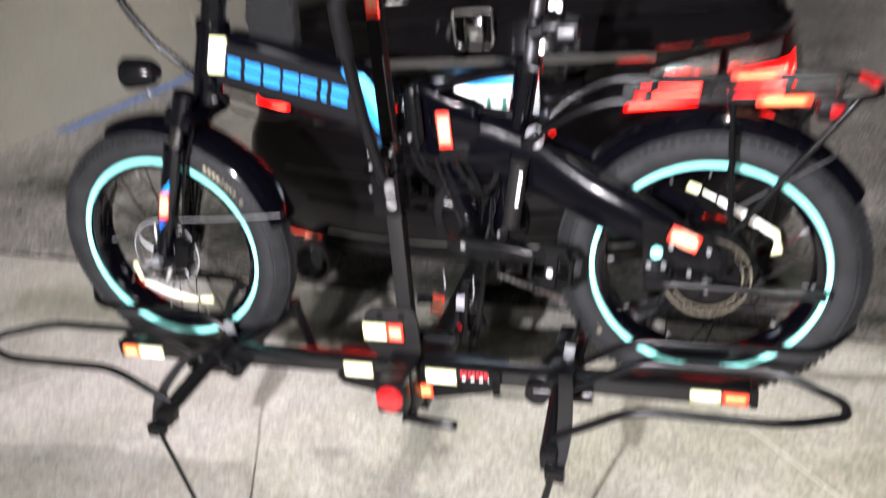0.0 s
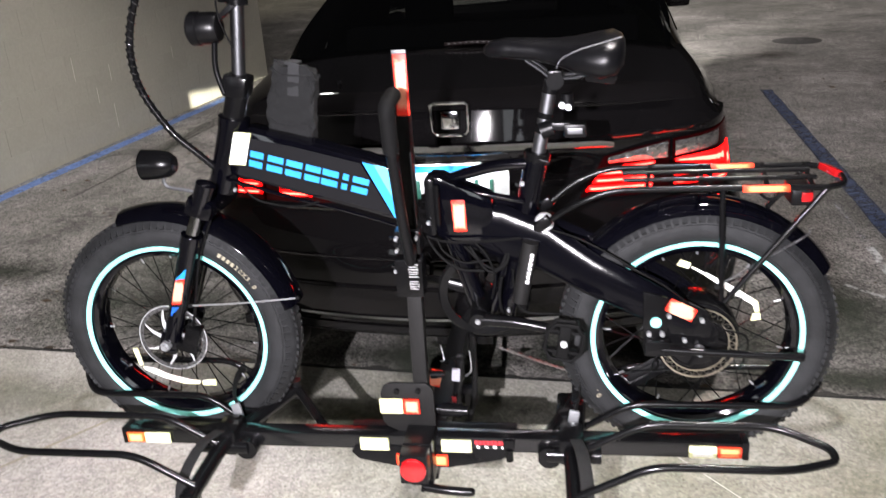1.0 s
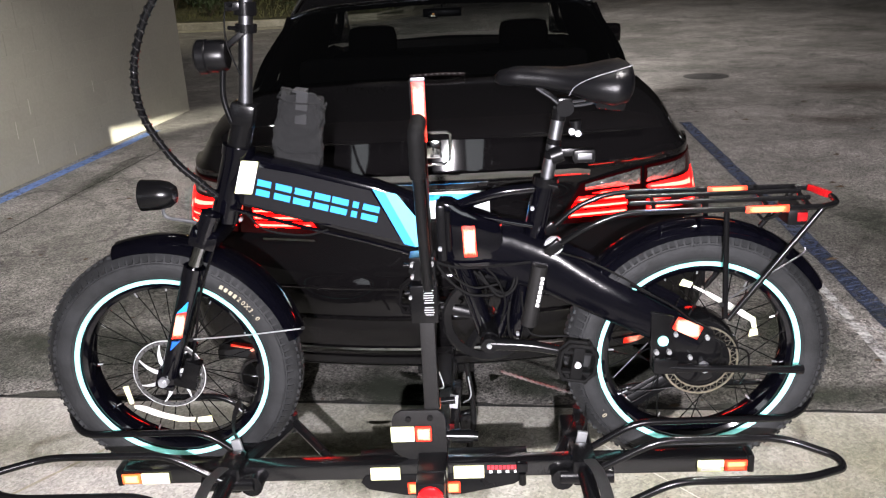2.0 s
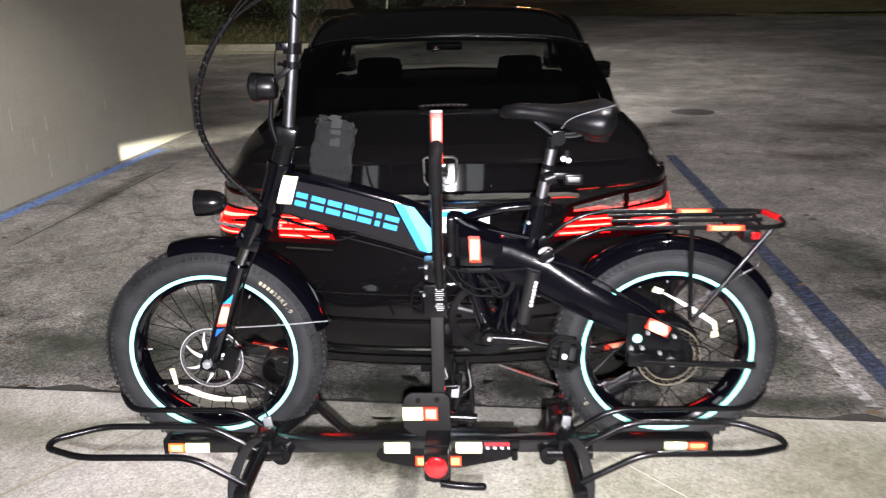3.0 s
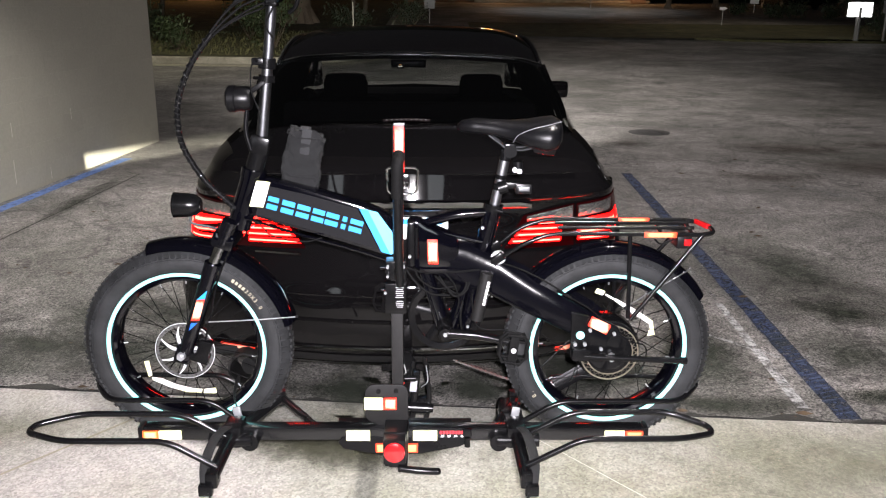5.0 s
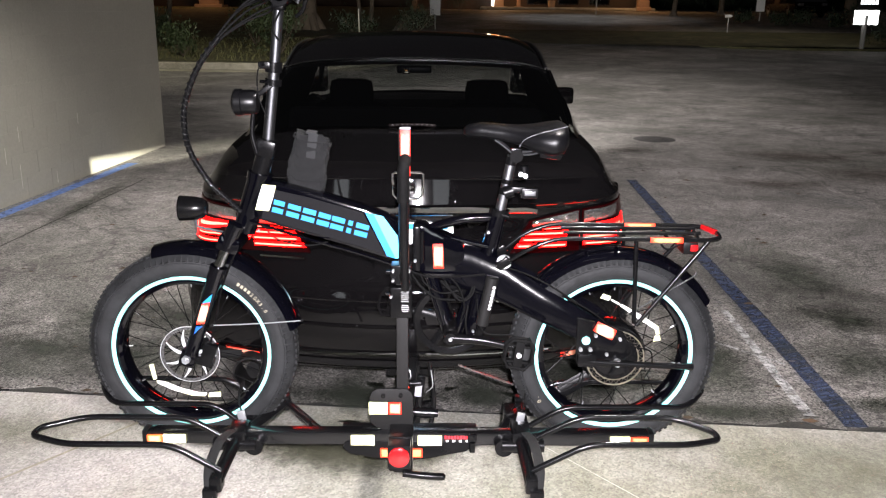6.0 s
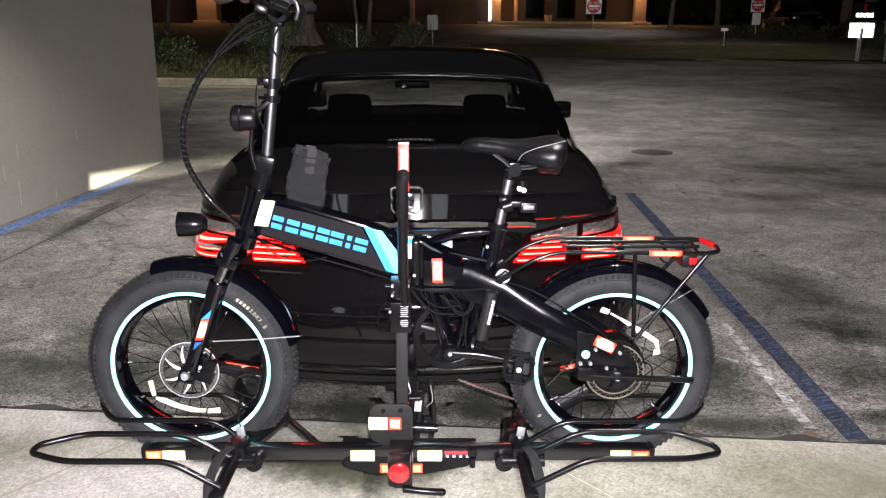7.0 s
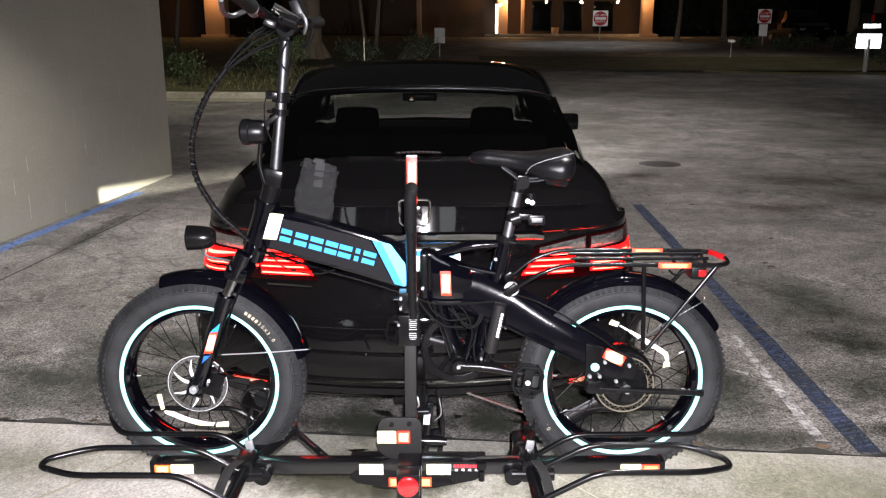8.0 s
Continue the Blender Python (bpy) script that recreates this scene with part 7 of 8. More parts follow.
rod(bm, (0.29, -0.03, 1.193), (0.29, 0.03, 1.193), 0.017)
box(bm, (0.29, 0, 1.205), (0.03, 0.05, 0.014), bevel=0.004)
box(bm, (0.375, 0.0, 1.203), (0.06, 0.10, 0.03), (0, 8, 0), 0.01)
part("saddle_clamp", bm, satin_black, seat)
# small lamp and camera-like mount on the seat post
bm = B()
rod(bm, (0.262, -0.02, 1.095), (0.285, -0.02, 1.103), 0.017)
box(bm, (0.30, -0.02, 1.105), (0.04, 0.02, 0.016), bevel=0.004)
box(bm, (0.327, -0.025, 1.098), (0.042, 0.03, 0.026), bevel=0.004)
rear_lamp = part("seat_post_lamp", bm, trim_black, bike, "small black lamp clamped to the seat post")
bm = B()
box(bm, (0.327, -0.042, 1.099), (0.028, 0.003, 0.012), bevel=0.001)
part("lens", bm, alu, rear_lamp)
bm = B()
rod(bm, (0.312, -0.01, 1.165), (0.314, -0.01, 1.135), 0.012)
part("small_spring", bm, trim_black, post)
for x, z in ((0.303, 1.146), (0.315, 1.142)):
    bm = B()
    rod(bm, (x, -0.03, z), (x, -0.018, z), 0.006)
    part("bright_bolt", bm, bright_steel, post)

# bag on the frame behind the post
bag = thing("frame_bag", (-0.261, 0.03, 1.084), "dark grey canvas bottle bag strapped behind the steering post", "bag")
bm = B()
ring_b = []
bag_t, bag_w, bag_d = (0.0, 0.04, 0.3, 0.6, 0.82, 0.86, 0.97, 1.0), (0.046, 0.053, 0.056, 0.052, 0.050, 0.046, 0.047, 0.044), (0.040, 0.047, 0.05, 0.048, 0.046, 0.043, 0.043, 0.040)
for t in sorted({0.04 * k for k in range(26)} | {0.02, 0.83, 0.85, 0.87, 0.98}):
    w, d = 0.87 * float(np.interp(t, bag_t, bag_w)), 0.42 * float(np.interp(t, bag_t, bag_d))
    c = Vector((-0.261, 0.03, 1.084)).lerp(Vector((-0.233, 0.03, 1.236)), t)
    ring = []
    for k in range(56):
        a = 2 * math.pi * k / 56
        fold = 0.0022 * math.sin(9 * t + 3 * a) + 0.0016 * math.sin(23 * t - 5 * a + 1.0) + 0.0012 * math.sin(37 * t + 9 * a)
        ca, sa = math.cos(a), math.sin(a)
        ring.append((c.x + (w + fold) * math.copysign(abs(ca) ** 0.32, ca), c.y + (d + fold) * math.copysign(abs(sa) ** 0.32, sa), c.z - 0.014 * ca + 0.004 * math.sin(4 * a) * t))
    ring_b.append(ring)
loft(bm, ring_b, closed=True, caps=True)
part("bag_body", bm, fabric, bag, angle=60)
bm = B()
box(bm, (-0.235, 0.010, 1.209), (0.024, 0.005, 0.066), (0, 9, 0), 0.002)
box(bm, (-0.237, 0.028, 1.2415), (0.026, 0.040, 0.006), (0, 9, 0), 0.002)
for z0 in (1.120, 1.221):
    seam = B()
    c = Vector((-0.261, 0.03, z0)).lerp(Vector((-0.233, 0.03, z0)), (z0 - 1.084) / 0.152)
    tube(seam, [Vector((c.x + 0.0465 * math.copysign(abs(math.cos(a)) ** 0.32, math.cos(a)), c.y + 0.0215 * math.copysign(abs(math.sin(a)) ** 0.32, math.sin(a)), c.z - 0.014 * math.cos(a) + 0.003 * math.sin(5 * a))) for a in [2 * math.pi * j / 40 for j in range(42)]], 0.0022, n=6)
    part("bag_seam", seam, fabric, bag)
part("bag_strap", bm, pale_web, bag, "wide webbing strap over the bag")

# ---- far side of the lot ----
leaf_rng = random.Random(11)


def clump(bm, c, r, count, size, squash=0.8):
    """Many small leaves round c."""
    for _ in range(count):
        d = Vector((leaf_rng.gauss(0, 1), leaf_rng.gauss(0, 1), leaf_rng.gauss(0, 1) * squash))
        p = Vector(c) + d.normalized() * r * (leaf_rng.random() ** 0.45)
        m = Matrix.Translation(p) @ Euler([leaf_rng.uniform(0, 6.3) for _ in range(3)]).to_matrix().to_4x4()
        s = size * leaf_rng.uniform(0.6, 1.3)
        vs = [bm.verts.new(m @ Vector(v)) for v in ((-s, 0, 0), (0, -s * 0.4, s * 0.1), (s, 0, 0), (0, s * 0.4, s * 0.1))]
        bm.faces.new(vs)


def strip(name, pts, width, height, material, label, kind="structure", category="kerb"):
    bm = B()
    path = [Vector((x, y, ground_z(y))) for x, y in pts]
    rows_k = []
    for i, p in enumerate(path):
        d = (path[min(i + 1, len(path) - 1)] - path[max(0, i - 1)]).normalized()
        s = Vector((-d.y, d.x, 0)).normalized() * width / 2
        rows_k.append([p - s - Vector((0, 0, 0.1)), p - s + Vector((0, 0, height - 0.02)), p - s * 0.8 + Vector((0, 0, height)), p + s + Vector((0, 0, height)), p + s - Vector((0, 0, 0.1))])
    loft(bm, rows_k, caps=True)
    return solo(name, bm, material, label, category, kind=kind)


# planted island on the west, behind the wall
strip("gutter", [(-30, 18.3), (-14, 18.1), (-8, 18.0), (-4, 17.8), (-2.0, 18.4), (-1.2, 20), (-1.2, 40)], 0.5, 0.012, kerb_stone, "pale concrete gutter along the island", category="gutter")
strip("kerb", [(-30, 18.8), (-14, 18.6), (-8, 18.5), (-4, 18.3), (-2.2, 18.8), (-1.5, 20), (-1.5, 40)], 0.18, 0.15, kerb_stone, "pale concrete kerb of the planted island")
bm = B()
loft(bm, [[(x, y, ground_z(y) + 0.12 + (0.05 if -28 < x < -4 else 0)) for x in (-60, -28, -16, -8, -4, -1.55)] for y in (18.7, 20, 23, 26, 30, 36, 44, 55)])
solo("ground", bm, grass_soil, "dry grass and soil of the planted island", "ground", kind="structure")
bm = B()
for _ in range(5200):
    x, y = leaf_rng.uniform(-20, -1.8), leaf_rng.uniform(18.9, 27)
    z = ground_z(y) + 0.14
    h, a = leaf_rng.uniform(0.05, 0.16), leaf_rng.uniform(0, 6.3)
    s = Vector((math.cos(a), math.sin(a), 0)) * 0.018
    tip = Vector((x, y, z + h)) + Vector((leaf_rng.gauss(0, 0.05), leaf_rng.gauss(0, 0.05), 0))
    bm.faces.new([bm.verts.new(Vector((x, y, z)) - s), bm.verts.new(Vector((x, y, z)) + s), bm.verts.new(tip)])
solo("grass", bm, grass_blade, "dry uneven grass on the island", "grass", kind="stuff")


def shrub(x, y, r, h, n, material, label):
    z = ground_z(y) + 0.12
    s = thing("shrub", (x, y, z), label, "shrub", group="island shrubs")
    bm = B()
    for k in range(7):
        a = 6.28 * k / 7
        rod(bm, (x, y, z), (x + 0.5 * r * math.cos(a), y + 0.5 * r * math.sin(a), z + h * 0.75), 0.012, 0.005, n=6)
    part("stem", bm, bark, s)
    bm = B()
    for _ in range(9):
        c = (x + leaf_rng.gauss(0, r * 0.4), y + leaf_rng.gauss(0, r * 0.4), z + h * leaf_rng.uniform(0.3, 0.95))
        clump(bm, c, r * 0.5, n // 9, 0.05)
    part("crown", bm, material, s)


shrub(-6.5, 20.2, 0.7, 0.75, 900, leaf_green, "low green shrub at the kerb")
shrub(-4.2, 21.5, 0.9, 1.25, 1300, leaf_green, "leafy green shrub on the island")
shrub(-5.4, 24.0, 1.0, 1.2, 1100, leaf_dark, "dark leafy shrub on the island")
shrub(-8.2, 22.5, 0.9, 1.3, 1100, leaf_dark, "dark leafy shrub on the island")
shrub(-2.6, 27.0, 1.0, 0.9, 900, leaf_dark, "low dark shrub on the island")
shrub(-0.6, 30.5, 1.0, 0.8, 900, leaf_dark, "low dark shrub by the far drive")
shrub(1.2, 46.0, 1.2, 1.2, 900, leaf_dark, "dark shrub in front of the building")


def tree(x, y, r, h, limbs, crown_r, leaves, label, lean=0.0):
    z = ground_z(y)
    t = thing("tree", (x, y, z), label, "tree")
    bm = B()
    rng = random.Random(int(x * 10 + y))
    path = smooth_path([(x, y, z - 0.1), (x + lean * 0.3, y, z + h * 0.3), (x + lean * 0.6, y + 0.1, z + h * 0.65), (x + lean, y, z + h)], 5)
    tube(bm, path, r, n=14, r_end=r * 0.45)
    for k in range(5):
        a = 6.28 * k / 5 + 0.4
        tube(bm, [Vector((x + r * 1.5 * math.cos(a), y + r * 1.5 * math.sin(a), z - 0.05)), Vector((x + r * 0.3 * math.cos(a), y + r * 0.3 * math.sin(a), z + r * 2.2))], r * 0.45, n=8, r_end=r * 0.3)
    part("trunk", bm, bark, t)
    tips = []
    for k in range(limbs):
        a = 6.28 * k / limbs + rng.uniform(-0.3, 0.3)
        p0 = path[int(len(path) * rng.uniform(0.55, 0.95))]
        p2 = p0 + Vector((math.cos(a), math.sin(a), rng.uniform(0.5, 0.9))) * crown_r * rng.uniform(0.6, 1.0)
        bm = B()
        tube(bm, smooth_path([p0, p0.lerp(p2, 0.5) + Vector((0, 0, 0.15 * crown_r)), p2], 4), r * 0.35, n=8, r_end=r * 0.08)
        part("limb", bm, bark, t)
        tips += [p2, p0.lerp(p2, 0.6)]
    bm = B()
    for p in tips:
        clump(bm, p, crown_r * 0.45, leaves // len(tips), 0.11)
    part("crown", bm, leaf_dark, t)


tree(-4.9, 31.0, 0.42, 5.5, 6, 3.0, 2600, "large tree with a pale grey trunk on the island")
tree(-2.9, 36.0, 0.11, 4.0, 5, 1.6, 900, "slim tree on the island", 0.4)
tree(-3.3, 36.2, 0.09, 4.0, 4, 1.5, 800, "slim tree on the island", -0.5)
tree(-9.0, 27.0, 0.10, 4.0, 5, 1.8, 1000, "slim tree on the island", 0.5)
tree(-9.5, 27.2, 0.09, 3.8, 4, 1.6, 900, "slim tree on the island", -0.4)
tree(12.5, 44.0, 0.14, 4.0, 6, 2.2, 1500, "leafy tree beside the far drive", 0.3)
tree(19.0, 38.0, 0.28, 6.0, 5, 2.6, 1500, "dark tree on the east verge")
tree(21.0, 40.0, 0.32, 6.0, 5, 2.6, 1500, "dark tree on the east verge", 0.4)
tree(16.0, 47.0, 0.16, 5.0, 5, 2.4, 1200, "dark tree on the east verge", -0.2)
shrub(15.6, 27.6, 0.9, 1.0, 1300, leaf_dark, "trimmed dark hedge plant beside the lit sign")
shrub(17.0, 28.0, 0.9, 0.8, 1000, leaf_dark, "trimmed dark hedge plant beside the lit sign")

# grass verge across the east side of the lot
strip("kerb", [(9.0, 27.2), (10, 26.5), (12, 26.2), (20, 26.0), (60, 26.0)], 0.14, 0.07, grass_soil, "low pale kerb along the east verge")
bm = B()
loft(bm, [[(x, y + (1.4 if x < 7 else 0.3), ground_z(y) + 0.09) for x in (1.5, 8, 12, 20, 60)] for y in (26.4, 28, 30, 32)])
solo("ground", bm, grass_soil, "dry grass verge across the lot", "ground", kind="structure")

# far building with a lit porch
by, bz = 60.0, ground_z(60)
house_b = thing("building", (6.0, by, bz), "dark brown building with a warm lit porch and bulbs", "building")
bm = B()
box(bm, (8.0, by + 3.0, bz + 2.8), (15.0, 0.3, 5.6))
part("porch_wall", bm, stucco_dark, house_b)
bm = B()
box(bm, (-3.8, by + 1.2, bz + 2.8), (15.0, 3.0, 5.6))
part("wall", bm, stucco_dark, house_b)
bm = B()
box(bm, (3.0, by + 1.0, bz + 5.9), (32.0, 7.0, 0.4), bevel=0.05)
part("roof", bm, stucco_dark, house_b)
for x, w, y0 in ((14.2, 0.75, by - 1.6), (4.25, 0.75, by - 0.5), (5.7, 0.2, by - 0.5), (-1.6, 0.35, by - 0.4)):
    bm = B()
    box(bm, (x, y0, bz + 2.8), (w, 0.75, 5.6), bevel=0.03)
    box(bm, (x, y0, bz + 0.12), (w + 0.25, 1.0, 0.24), bevel=0.03)
    part("column", bm, stucco, house_b, "tan porch column")
bm = B()
box(bm, (9.0, by - 0.6, bz + 0.1), (12.0, 2.6, 0.2), bevel=0.03)
part("porch_step", bm, kerb_stone, house_b)
bm = B()
box(bm, (4.98, by + 0.2, bz + 2.75), (1.1, 0.12, 0.2), bevel=0.01)
part("door_lintel", bm, stucco, house_b)
for x in (7.4, 9.7, 12.0):
    bm = B()
    box(bm, (x, by + 2.82, bz + 1.5), (1.5, 0.08, 2.2), bevel=0.02)
    win = part("window", bm, trim_black, house_b)
    bm = B()
    box(bm, (x, by + 2.77, bz + 1.5), (1.3, 0.03, 2.0))
    part("pane", bm, tint_glass, win)
for x, y0, z in ((7.2, by - 1.9, 2.35), (9.6, by - 1.9, 2.33), (12.1, by - 1.9, 2.33), (7.8, by - 1.5, 2.8), (10.6, by - 1.5, 2.8), (13.7, by - 1.9, 2.75), (13.4, by - 1.9, 2.7), (4.1, by - 1.0, 2.2)):
    bulb = thing("porch_bulb", (x, y0, bz + z), "small glowing warm globe bulb hung at the porch", "light bulb", group="porch bulbs")
    bm = B()
    bmesh.ops.create_icosphere(bm, subdivisions=2, radius=0.085, matrix=Matrix.Translation((x, y0, bz + z)))
    part("globe", bm, lamp_warm, bulb)
    bm = B()
    rod(bm, (x, y0, bz + z + 0.07), (x, y0, bz + 5.6), 0.012, n=6)
    part("cord", bm, trim_black, bulb)
bm = B()
box(bm, (3.85, by - 0.92, bz + 1.1), (0.16, 0.05, 2.2), bevel=0.02)
solo("wall_lamp", bm, lamp_white, "tall glowing warm strip lamp on the porch column", "wall lamp")
bm = B()
lathe(bm, [(0.0, 0.0), (0.22, 0.0), (0.28, 0.45), (0.24, 0.45), (0.2, 0.4), (0.0, 0.4)], (7.9, by - 1.4, bz + 0.2), n=20, axis="Z", closed=False)
solo("planter", bm, stucco, "plain tan planter pot on the porch", "planter")
# second lit building west
west = thing("building", (-18.0, 47.0, ground_z(47)), "dark low building with a lit orange column", "building")
bm = B()
box(bm, (-22.0, 49.0, ground_z(47) + 2.5), (22.0, 0.4, 5.0))
part("wall", bm, stucco_dark, west)
bm = B()
box(bm, (-12.5, 46.5, ground_z(47) + 2.5), (1.1, 1.1, 5.0), bevel=0.04)
box(bm, (-12.5, 46.5, ground_z(47) + 0.15), (1.5, 1.5, 0.3), bevel=0.04)
part("column", bm, stucco, west, "tan column lit orange")
bm = B()
box(bm, (-18.0, 47.5, ground_z(47) + 5.2), (20.0, 4.5, 0.4))
part("roof", bm, stucco_dark, west)


def no_entry(x, y, size, top, extra):
    z = ground_z(y)
    s = thing("road_sign", (x, y, z), "square white no-entry sign with red disc on a post", "road sign", group="entry signs")
    bm = B()
    rod(bm, (x, y + 0.03, z), (x, y + 0.03, z + top), 0.03, n=10)
    part("post", bm, post_metal, s)
    c = z + top - size / 2
    bm = B()
    box(bm, (x, y, c), (size, 0.012, size), bevel=0.004)
    board = part("board", bm, sign_white, s)
    bm = B()
    lathe(bm, [(0.0, -0.012), (size * 0.46, -0.012), (size * 0.46, -0.006), (0.0, -0.006)], (x, y, c), n=40, closed=False)
    part("red_disc", bm, sign_red, board)
    bm = B()
    box(bm, (x, y - 0.016, c), (size * 0.72, 0.006, size * 0.15))
    part("white_bar", bm, sign_white, board)
    for word, dz in (("DO NOT", 0.2), ("ENTER", -0.2)):
        for k, mark in enumerate(word):
            if mark != " ":
                bm = B()
                letters(bm, mark, size * 0.2, pose(x + (k - (len(word) - 1) / 2) * size * 0.135, y - 0.016, c + dz * size, 90, 0, 0), 0.003)
                part("letter", bm, sign_white, board)
    if extra:
        bm = B()
        box(bm, (x - 0.02, y, c - size * 0.5 - 0.32), (size * 0.62, 0.012, 0.56), bevel=0.004)
        part("lower_plate", bm, sign_white, s, "blank white plate below")


no_entry(8.05, 42.0, 0.76, 1.57, False)
no_entry(15.62, 40.0, 0.66, 1.69, True)
# lit property sign
sz = ground_z(26.4)
lit = thing("property_sign", (14.1, 26.4, sz), "property sign with dark upper board and lit white panel", "sign")
bm = B()
rod(bm, (14.06, 26.42, sz), (14.06, 26.42, sz + 1.9), 0.05, n=12)
rod(bm, (14.06, 26.28, sz), (14.06, 26.28, sz + 1.12), 0.045, n=12)
part("post", bm, post_metal, lit)
bm = B()
box(bm, (14.16, 26.36, sz + 1.62), (0.80, 0.04, 0.64), bevel=0.008)
upper = part("upper_board", bm, grey_plate, lit)
bm = B()
box(bm, (14.12, 26.335, sz + 1.78), (0.10, 0.006, 0.22))
part("red_mark", bm, sign_red, upper)
for k in range(5):
    bm = B()
    box(bm, (13.88 + 0.12 * k, 26.335, sz + 1.53), (0.085, 0.006, 0.13))
    part("white_mark", bm, sign_lit, upper)
bm = B()
box(bm, (14.08, 26.35, sz + 1.05), (0.80, 0.05, 0.46), bevel=0.008)
part("lit_panel", bm, sign_lit, lit, "glowing white panel")
bm = B()
rod(bm, (15.1, 26.6, sz), (15.1, 26.6, sz + 1.2), 0.04, n=10)
box(bm, (15.1, 26.56, sz + 1.15), (0.3, 0.02, 0.4))
solo("bollard_sign", bm, post_metal, "small dark sign on a slim post", "sign")
bm = B()
rod(bm, (-2.17, 22.6, ground_z(22.6)), (-2.17, 22.6, ground_z(22.6) + 1.3), 0.016, n=10)
solo("marker_post", bm, yellow_post, "thin pale marker post at the kerb", "post")
bm = B()
rod(bm, (-0.05, 33.0, ground_z(33)), (-0.05, 33.0, ground_z(33) + 1.0), 0.03, n=10)
box(bm, (-0.05, 32.96, ground_z(33) + 0.85), (0.42, 0.02, 0.6))
solo("small_sign", bm, sign_back, "grey back of a small sign on a post", "sign")
# small arrow sign on the far island
gz = ground_z(32)
arrow = thing("direction_sign", (11.45, 32.0, gz), "small white arrow sign on a thin dark post", "sign")
bm = B()
rod(bm, (11.45, 32.0, gz), (11.45, 32.0, 1.37), 0.02, n=8)
part("post", bm, post_metal, arrow)
bm = B()
prism(bm, [(11.30, 31.97, 1.35), (11.30, 31.97, 1.46), (11.53, 31.97, 1.46), (11.61, 31.97, 1.405), (11.53, 31.97, 1.35)], 0.012)
part("board", bm, sign_white, arrow)
# dark shrubs along the far verge
for x, y, r in ((15.2, 36.5, 0.55), (16.4, 37.2, 0.7), (17.9, 36.6, 0.6), (19.2, 37.5, 0.75), (14.3, 38.6, 0.5), (20.6, 36.8, 0.7)):
    bm = B()
    for _ in range(9):
        c = (x + leaf_rng.uniform(-0.6, 0.6) * r, y + leaf_rng.uniform(-0.5, 0.5) * r, ground_z(y) + r * leaf_rng.uniform(0.25, 0.95))
        clump(bm, c, 0.5 * r, 46, 0.07)
    solo("shrub", bm, leaf_dark, "low dark evergreen shrub on the verge", "shrub", group="shrubs along the verge", base=(x, y, ground_z(y)))
# dark van parked nose out under the far trees
vx, vy = 19.6, 43.5
gz = ground_z(vy)
van = thing("parked_van", (vx, vy, gz), "dark van parked under the trees, unlit", "van")
bm = B()
hull = ((0.0, 0.78, 0.30, 0.62), (0.10, 0.90, 0.24, 0.80), (0.55, 0.95, 0.22, 0.95), (1.25, 0.97, 0.22, 1.04), (3.9, 0.97, 0.22, 1.06), (4.5, 0.92, 0.26, 1.02))
loft(bm, [[(vx + sx * w * cut, vy + y, gz + z) for sx, cut, z in ((-1, 0.94, lo), (-1, 1.0, lo + 0.3 * (hi - lo)), (-1, 0.98, hi - 0.08), (-1, 0.90, hi), (1, 0.90, hi), (1, 0.98, hi - 0.08), (1, 1.0, lo + 0.3 * (hi - lo)), (1, 0.94, lo))] for y, w, lo, hi in hull], closed=True, caps=True)
part("body", bm, car_paint, van)
bm = B()
top = ((1.15, 0.88, 1.02), (1.95, 0.78, 1.58), (2.4, 0.76, 1.66), (3.9, 0.76, 1.64), (4.4, 0.82, 1.04))
loft(bm, [[(vx - w, vy + y, gz + z), (vx - w * 0.7, vy + y, gz + z + 0.04), (vx + w * 0.7, vy + y, gz + z + 0.04), (vx + w, vy + y, gz + z)] for y, w, z in top])
for sx in (-1, 1):
    loft(bm, [[(vx + sx * w, vy + y, gz + z), (vx + sx * 0.93, vy + y, gz + 1.0)] for y, w, z in top])
part("cabin", bm, car_paint, van)
bm = B()
loft(bm, [[(vx - 0.74, vy + 1.22, gz + 1.10), (vx + 0.74, vy + 1.22, gz + 1.10)], [(vx - 0.66, vy + 1.86, gz + 1.555), (vx + 0.66, vy + 1.86, gz + 1.555)]])
part("windscreen", bm, dark_glass, van)
for sx in (-1, 1):
    bm = B()
    box(bm, (vx + sx * 0.62, vy + 0.03, gz + 0.66), (0.32, 0.10, 0.15), (0, 0, 14 * sx), 0.03)
    part("headlight", bm, lens_clear, van)
    bm = B()
    box(bm, (vx + sx * 1.02, vy + 1.35, gz + 1.08), (0.16, 0.08, 0.13), bevel=0.03)
    part("wing_mirror", bm, trim_black, van)
    for wy in (0.85, 3.55):
        bm = B()
        lathe(bm, [(0.19, -0.1), (0.29, -0.1), (0.32, -0.07), (0.32, 0.07), (0.29, 0.1), (0.19, 0.1)], (vx + sx * 0.87, vy + wy, gz + 0.32), n=28, axis="X")
        wheel_ob = part("wheel", bm, rubber, van)
        bm = B()
        lathe(bm, [(0.0, 0.07 * sx), (0.19, 0.09 * sx), (0.19, 0.02 * sx), (0.0, 0.02 * sx)], (vx + sx * 0.87, vy + wy, gz + 0.32), n=24, axis="X", closed=False)
        part("rim", bm, alu, wheel_ob)
bm = B()
box(bm, (vx, vy - 0.005, gz + 0.50), (0.9, 0.05, 0.16), bevel=0.02)
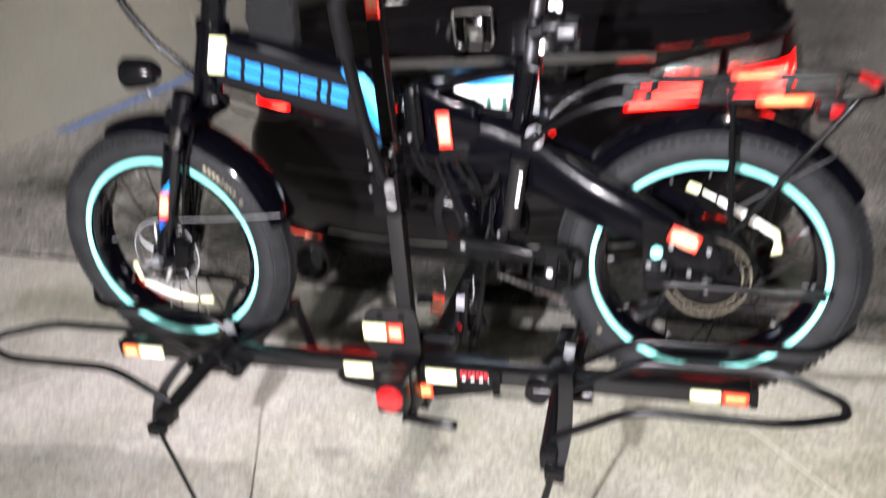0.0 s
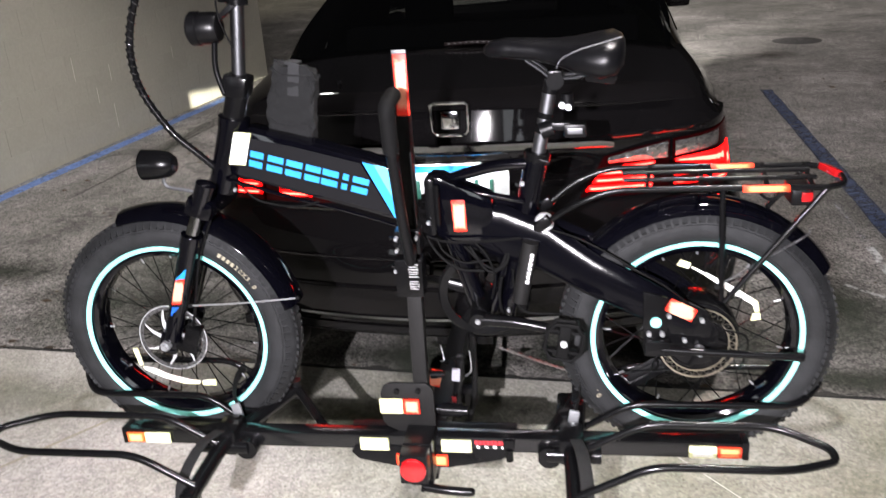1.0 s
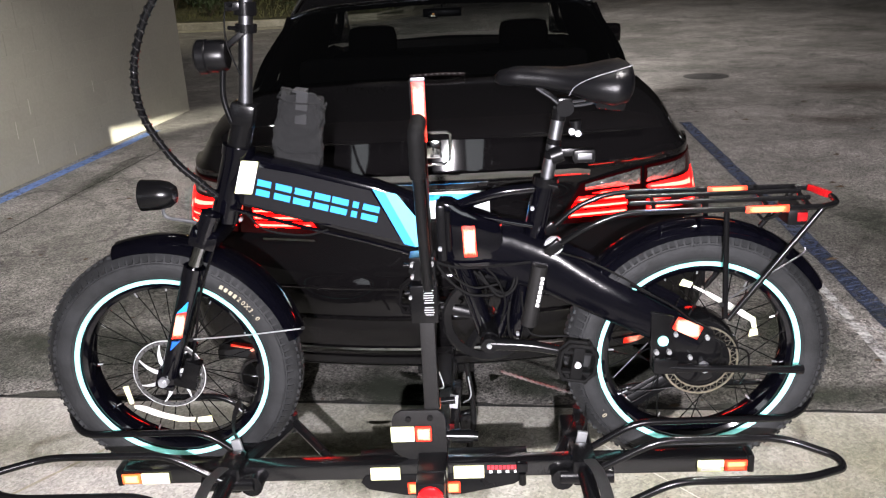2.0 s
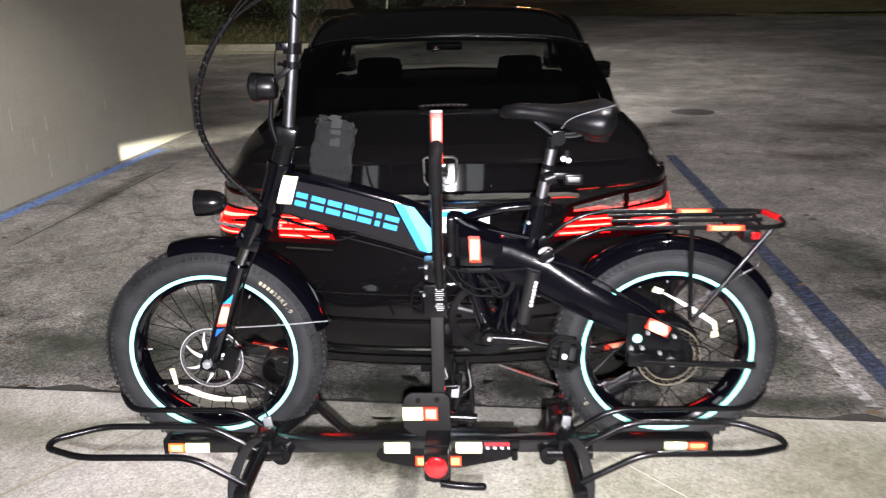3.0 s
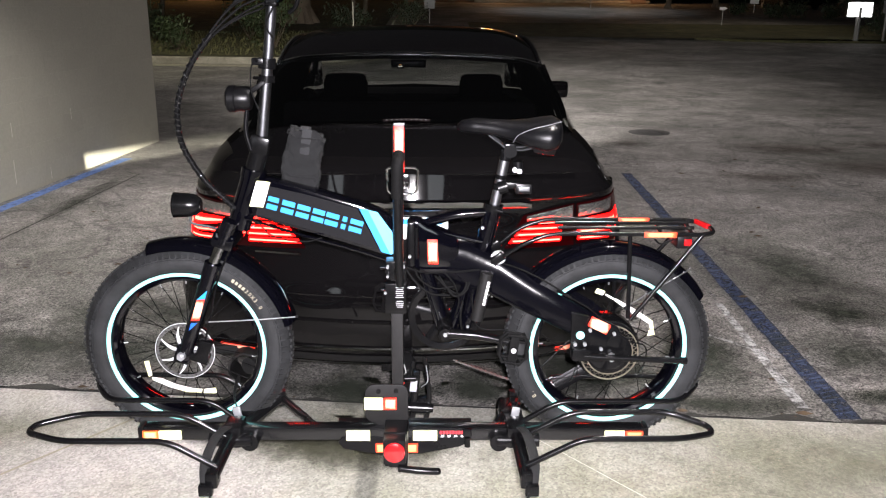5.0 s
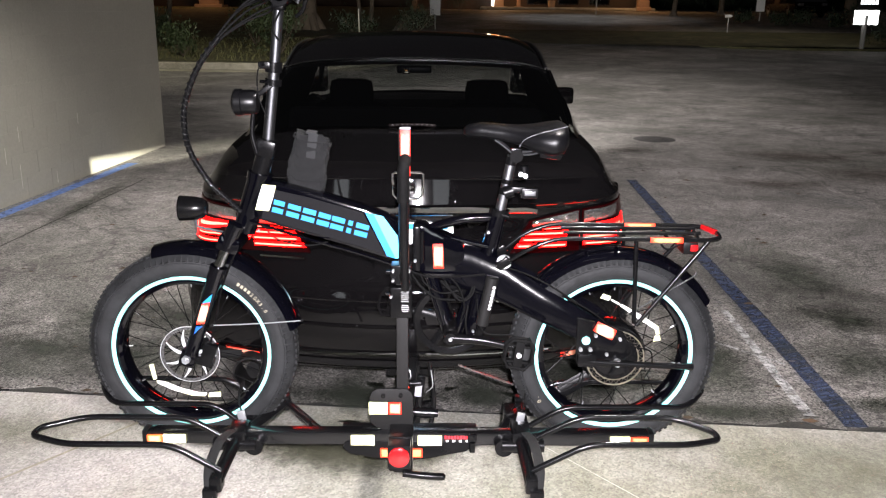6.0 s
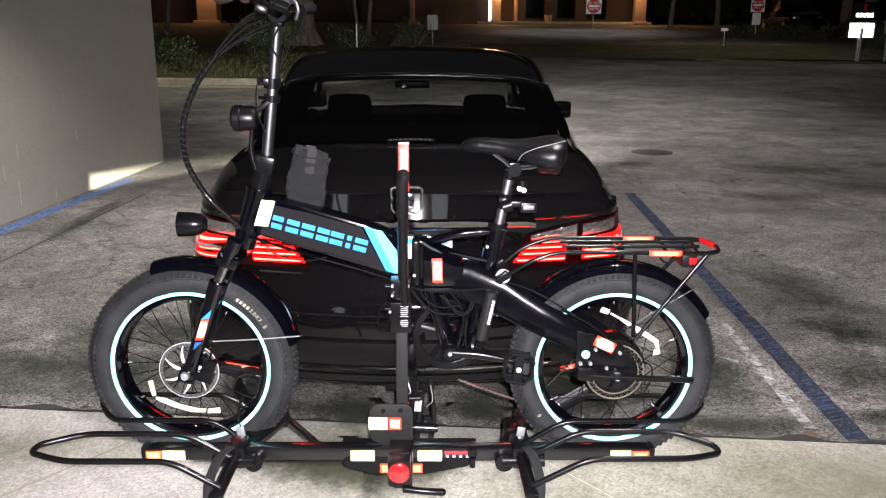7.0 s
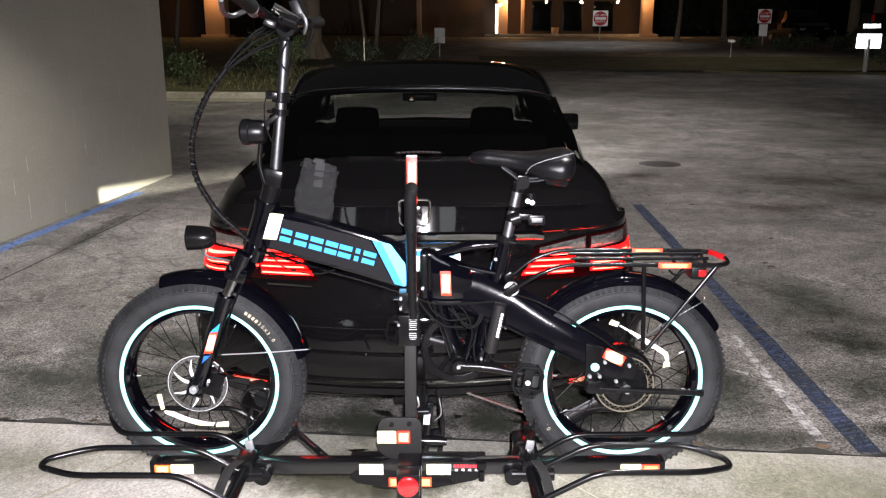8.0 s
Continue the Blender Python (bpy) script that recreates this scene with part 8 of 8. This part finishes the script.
part("grille", bm, trim_black, van)
# dark woods behind everything
for x0, x1, y0 in ((-70, 90, 78),):
    bm = B()
    for _ in range(3600):
        c = (leaf_rng.uniform(x0, x1), y0 + leaf_rng.uniform(-5, 10), 1.7 + leaf_rng.random() ** 0.7 * 9)
        clump(bm, c, 1.4, 10, 0.24)
    solo("woods", bm, leaf_dark, "dark far woods behind the lot", "woods", kind="stuff")

bm = B()
loft(bm, [[(-160 + 40 * k, 96 + 4 * math.sin(k), z) for k in range(10)] for z in (0, 9, 20)])
solo("backdrop", bm, leaf_dark, "dark mass of distant trees", "backdrop", kind="structure")

# ---- blocks of the west wall, on the stretch that the camera passes ----
block_l, block_h, gap = 0.375, 0.187, 0.0012


def block_mesh(length):
    bm = B()
    bmesh.ops.create_cube(bm, size=1.0, matrix=Matrix.Diagonal((length - gap, 0.02, block_h - gap, 1)))
    bmesh.ops.bevel(bm, geom=[e for e in bm.edges], offset=0.0006, segments=1, affect="EDGES")
    return to_mesh("block", bm, block_paint, angle=15)


whole, half = block_mesh(block_l), block_mesh(block_l / 2)
face_turn = math.atan2(wall_dir.y, wall_dir.x)
jit = random.Random(3)
for course in range(13):
    z = block_h * (course + 0.5)
    d = 0.0 if course % 2 else -block_l / 2
    while d < 5.4:
        a, b = max(d, 0.0), d + block_l
        me = whole if b - a > 0.3 else half
        p = W0 + wall_dir * ((a + b) / 2) - wall_out * (0.0120 + jit.uniform(-0.0003, 0.0003))
        ob = new("block", me)
        ob.parent = wall_west
        ob.matrix_local = Matrix.Translation((p.x, p.y, z)) @ Matrix.Rotation(face_turn, 4, "Z")
        d += block_l
bm = B()
loft(bm, [[W0 + wall_dir * d + wall_out * 0.003 + Vector((0, 0, z)) for z in (0.0, 2.43)] for d in (5.44, 14.0)])
loft(bm, [[W0 + wall_dir * d + wall_out * 0.003 + Vector((0, 0, z)) for z in (2.434, 3.4)] for d in (0.0, 14.0)])
ob = new("plaster_coat", to_mesh("plaster_coat", bm, block_paint))
ob.parent = wall_west
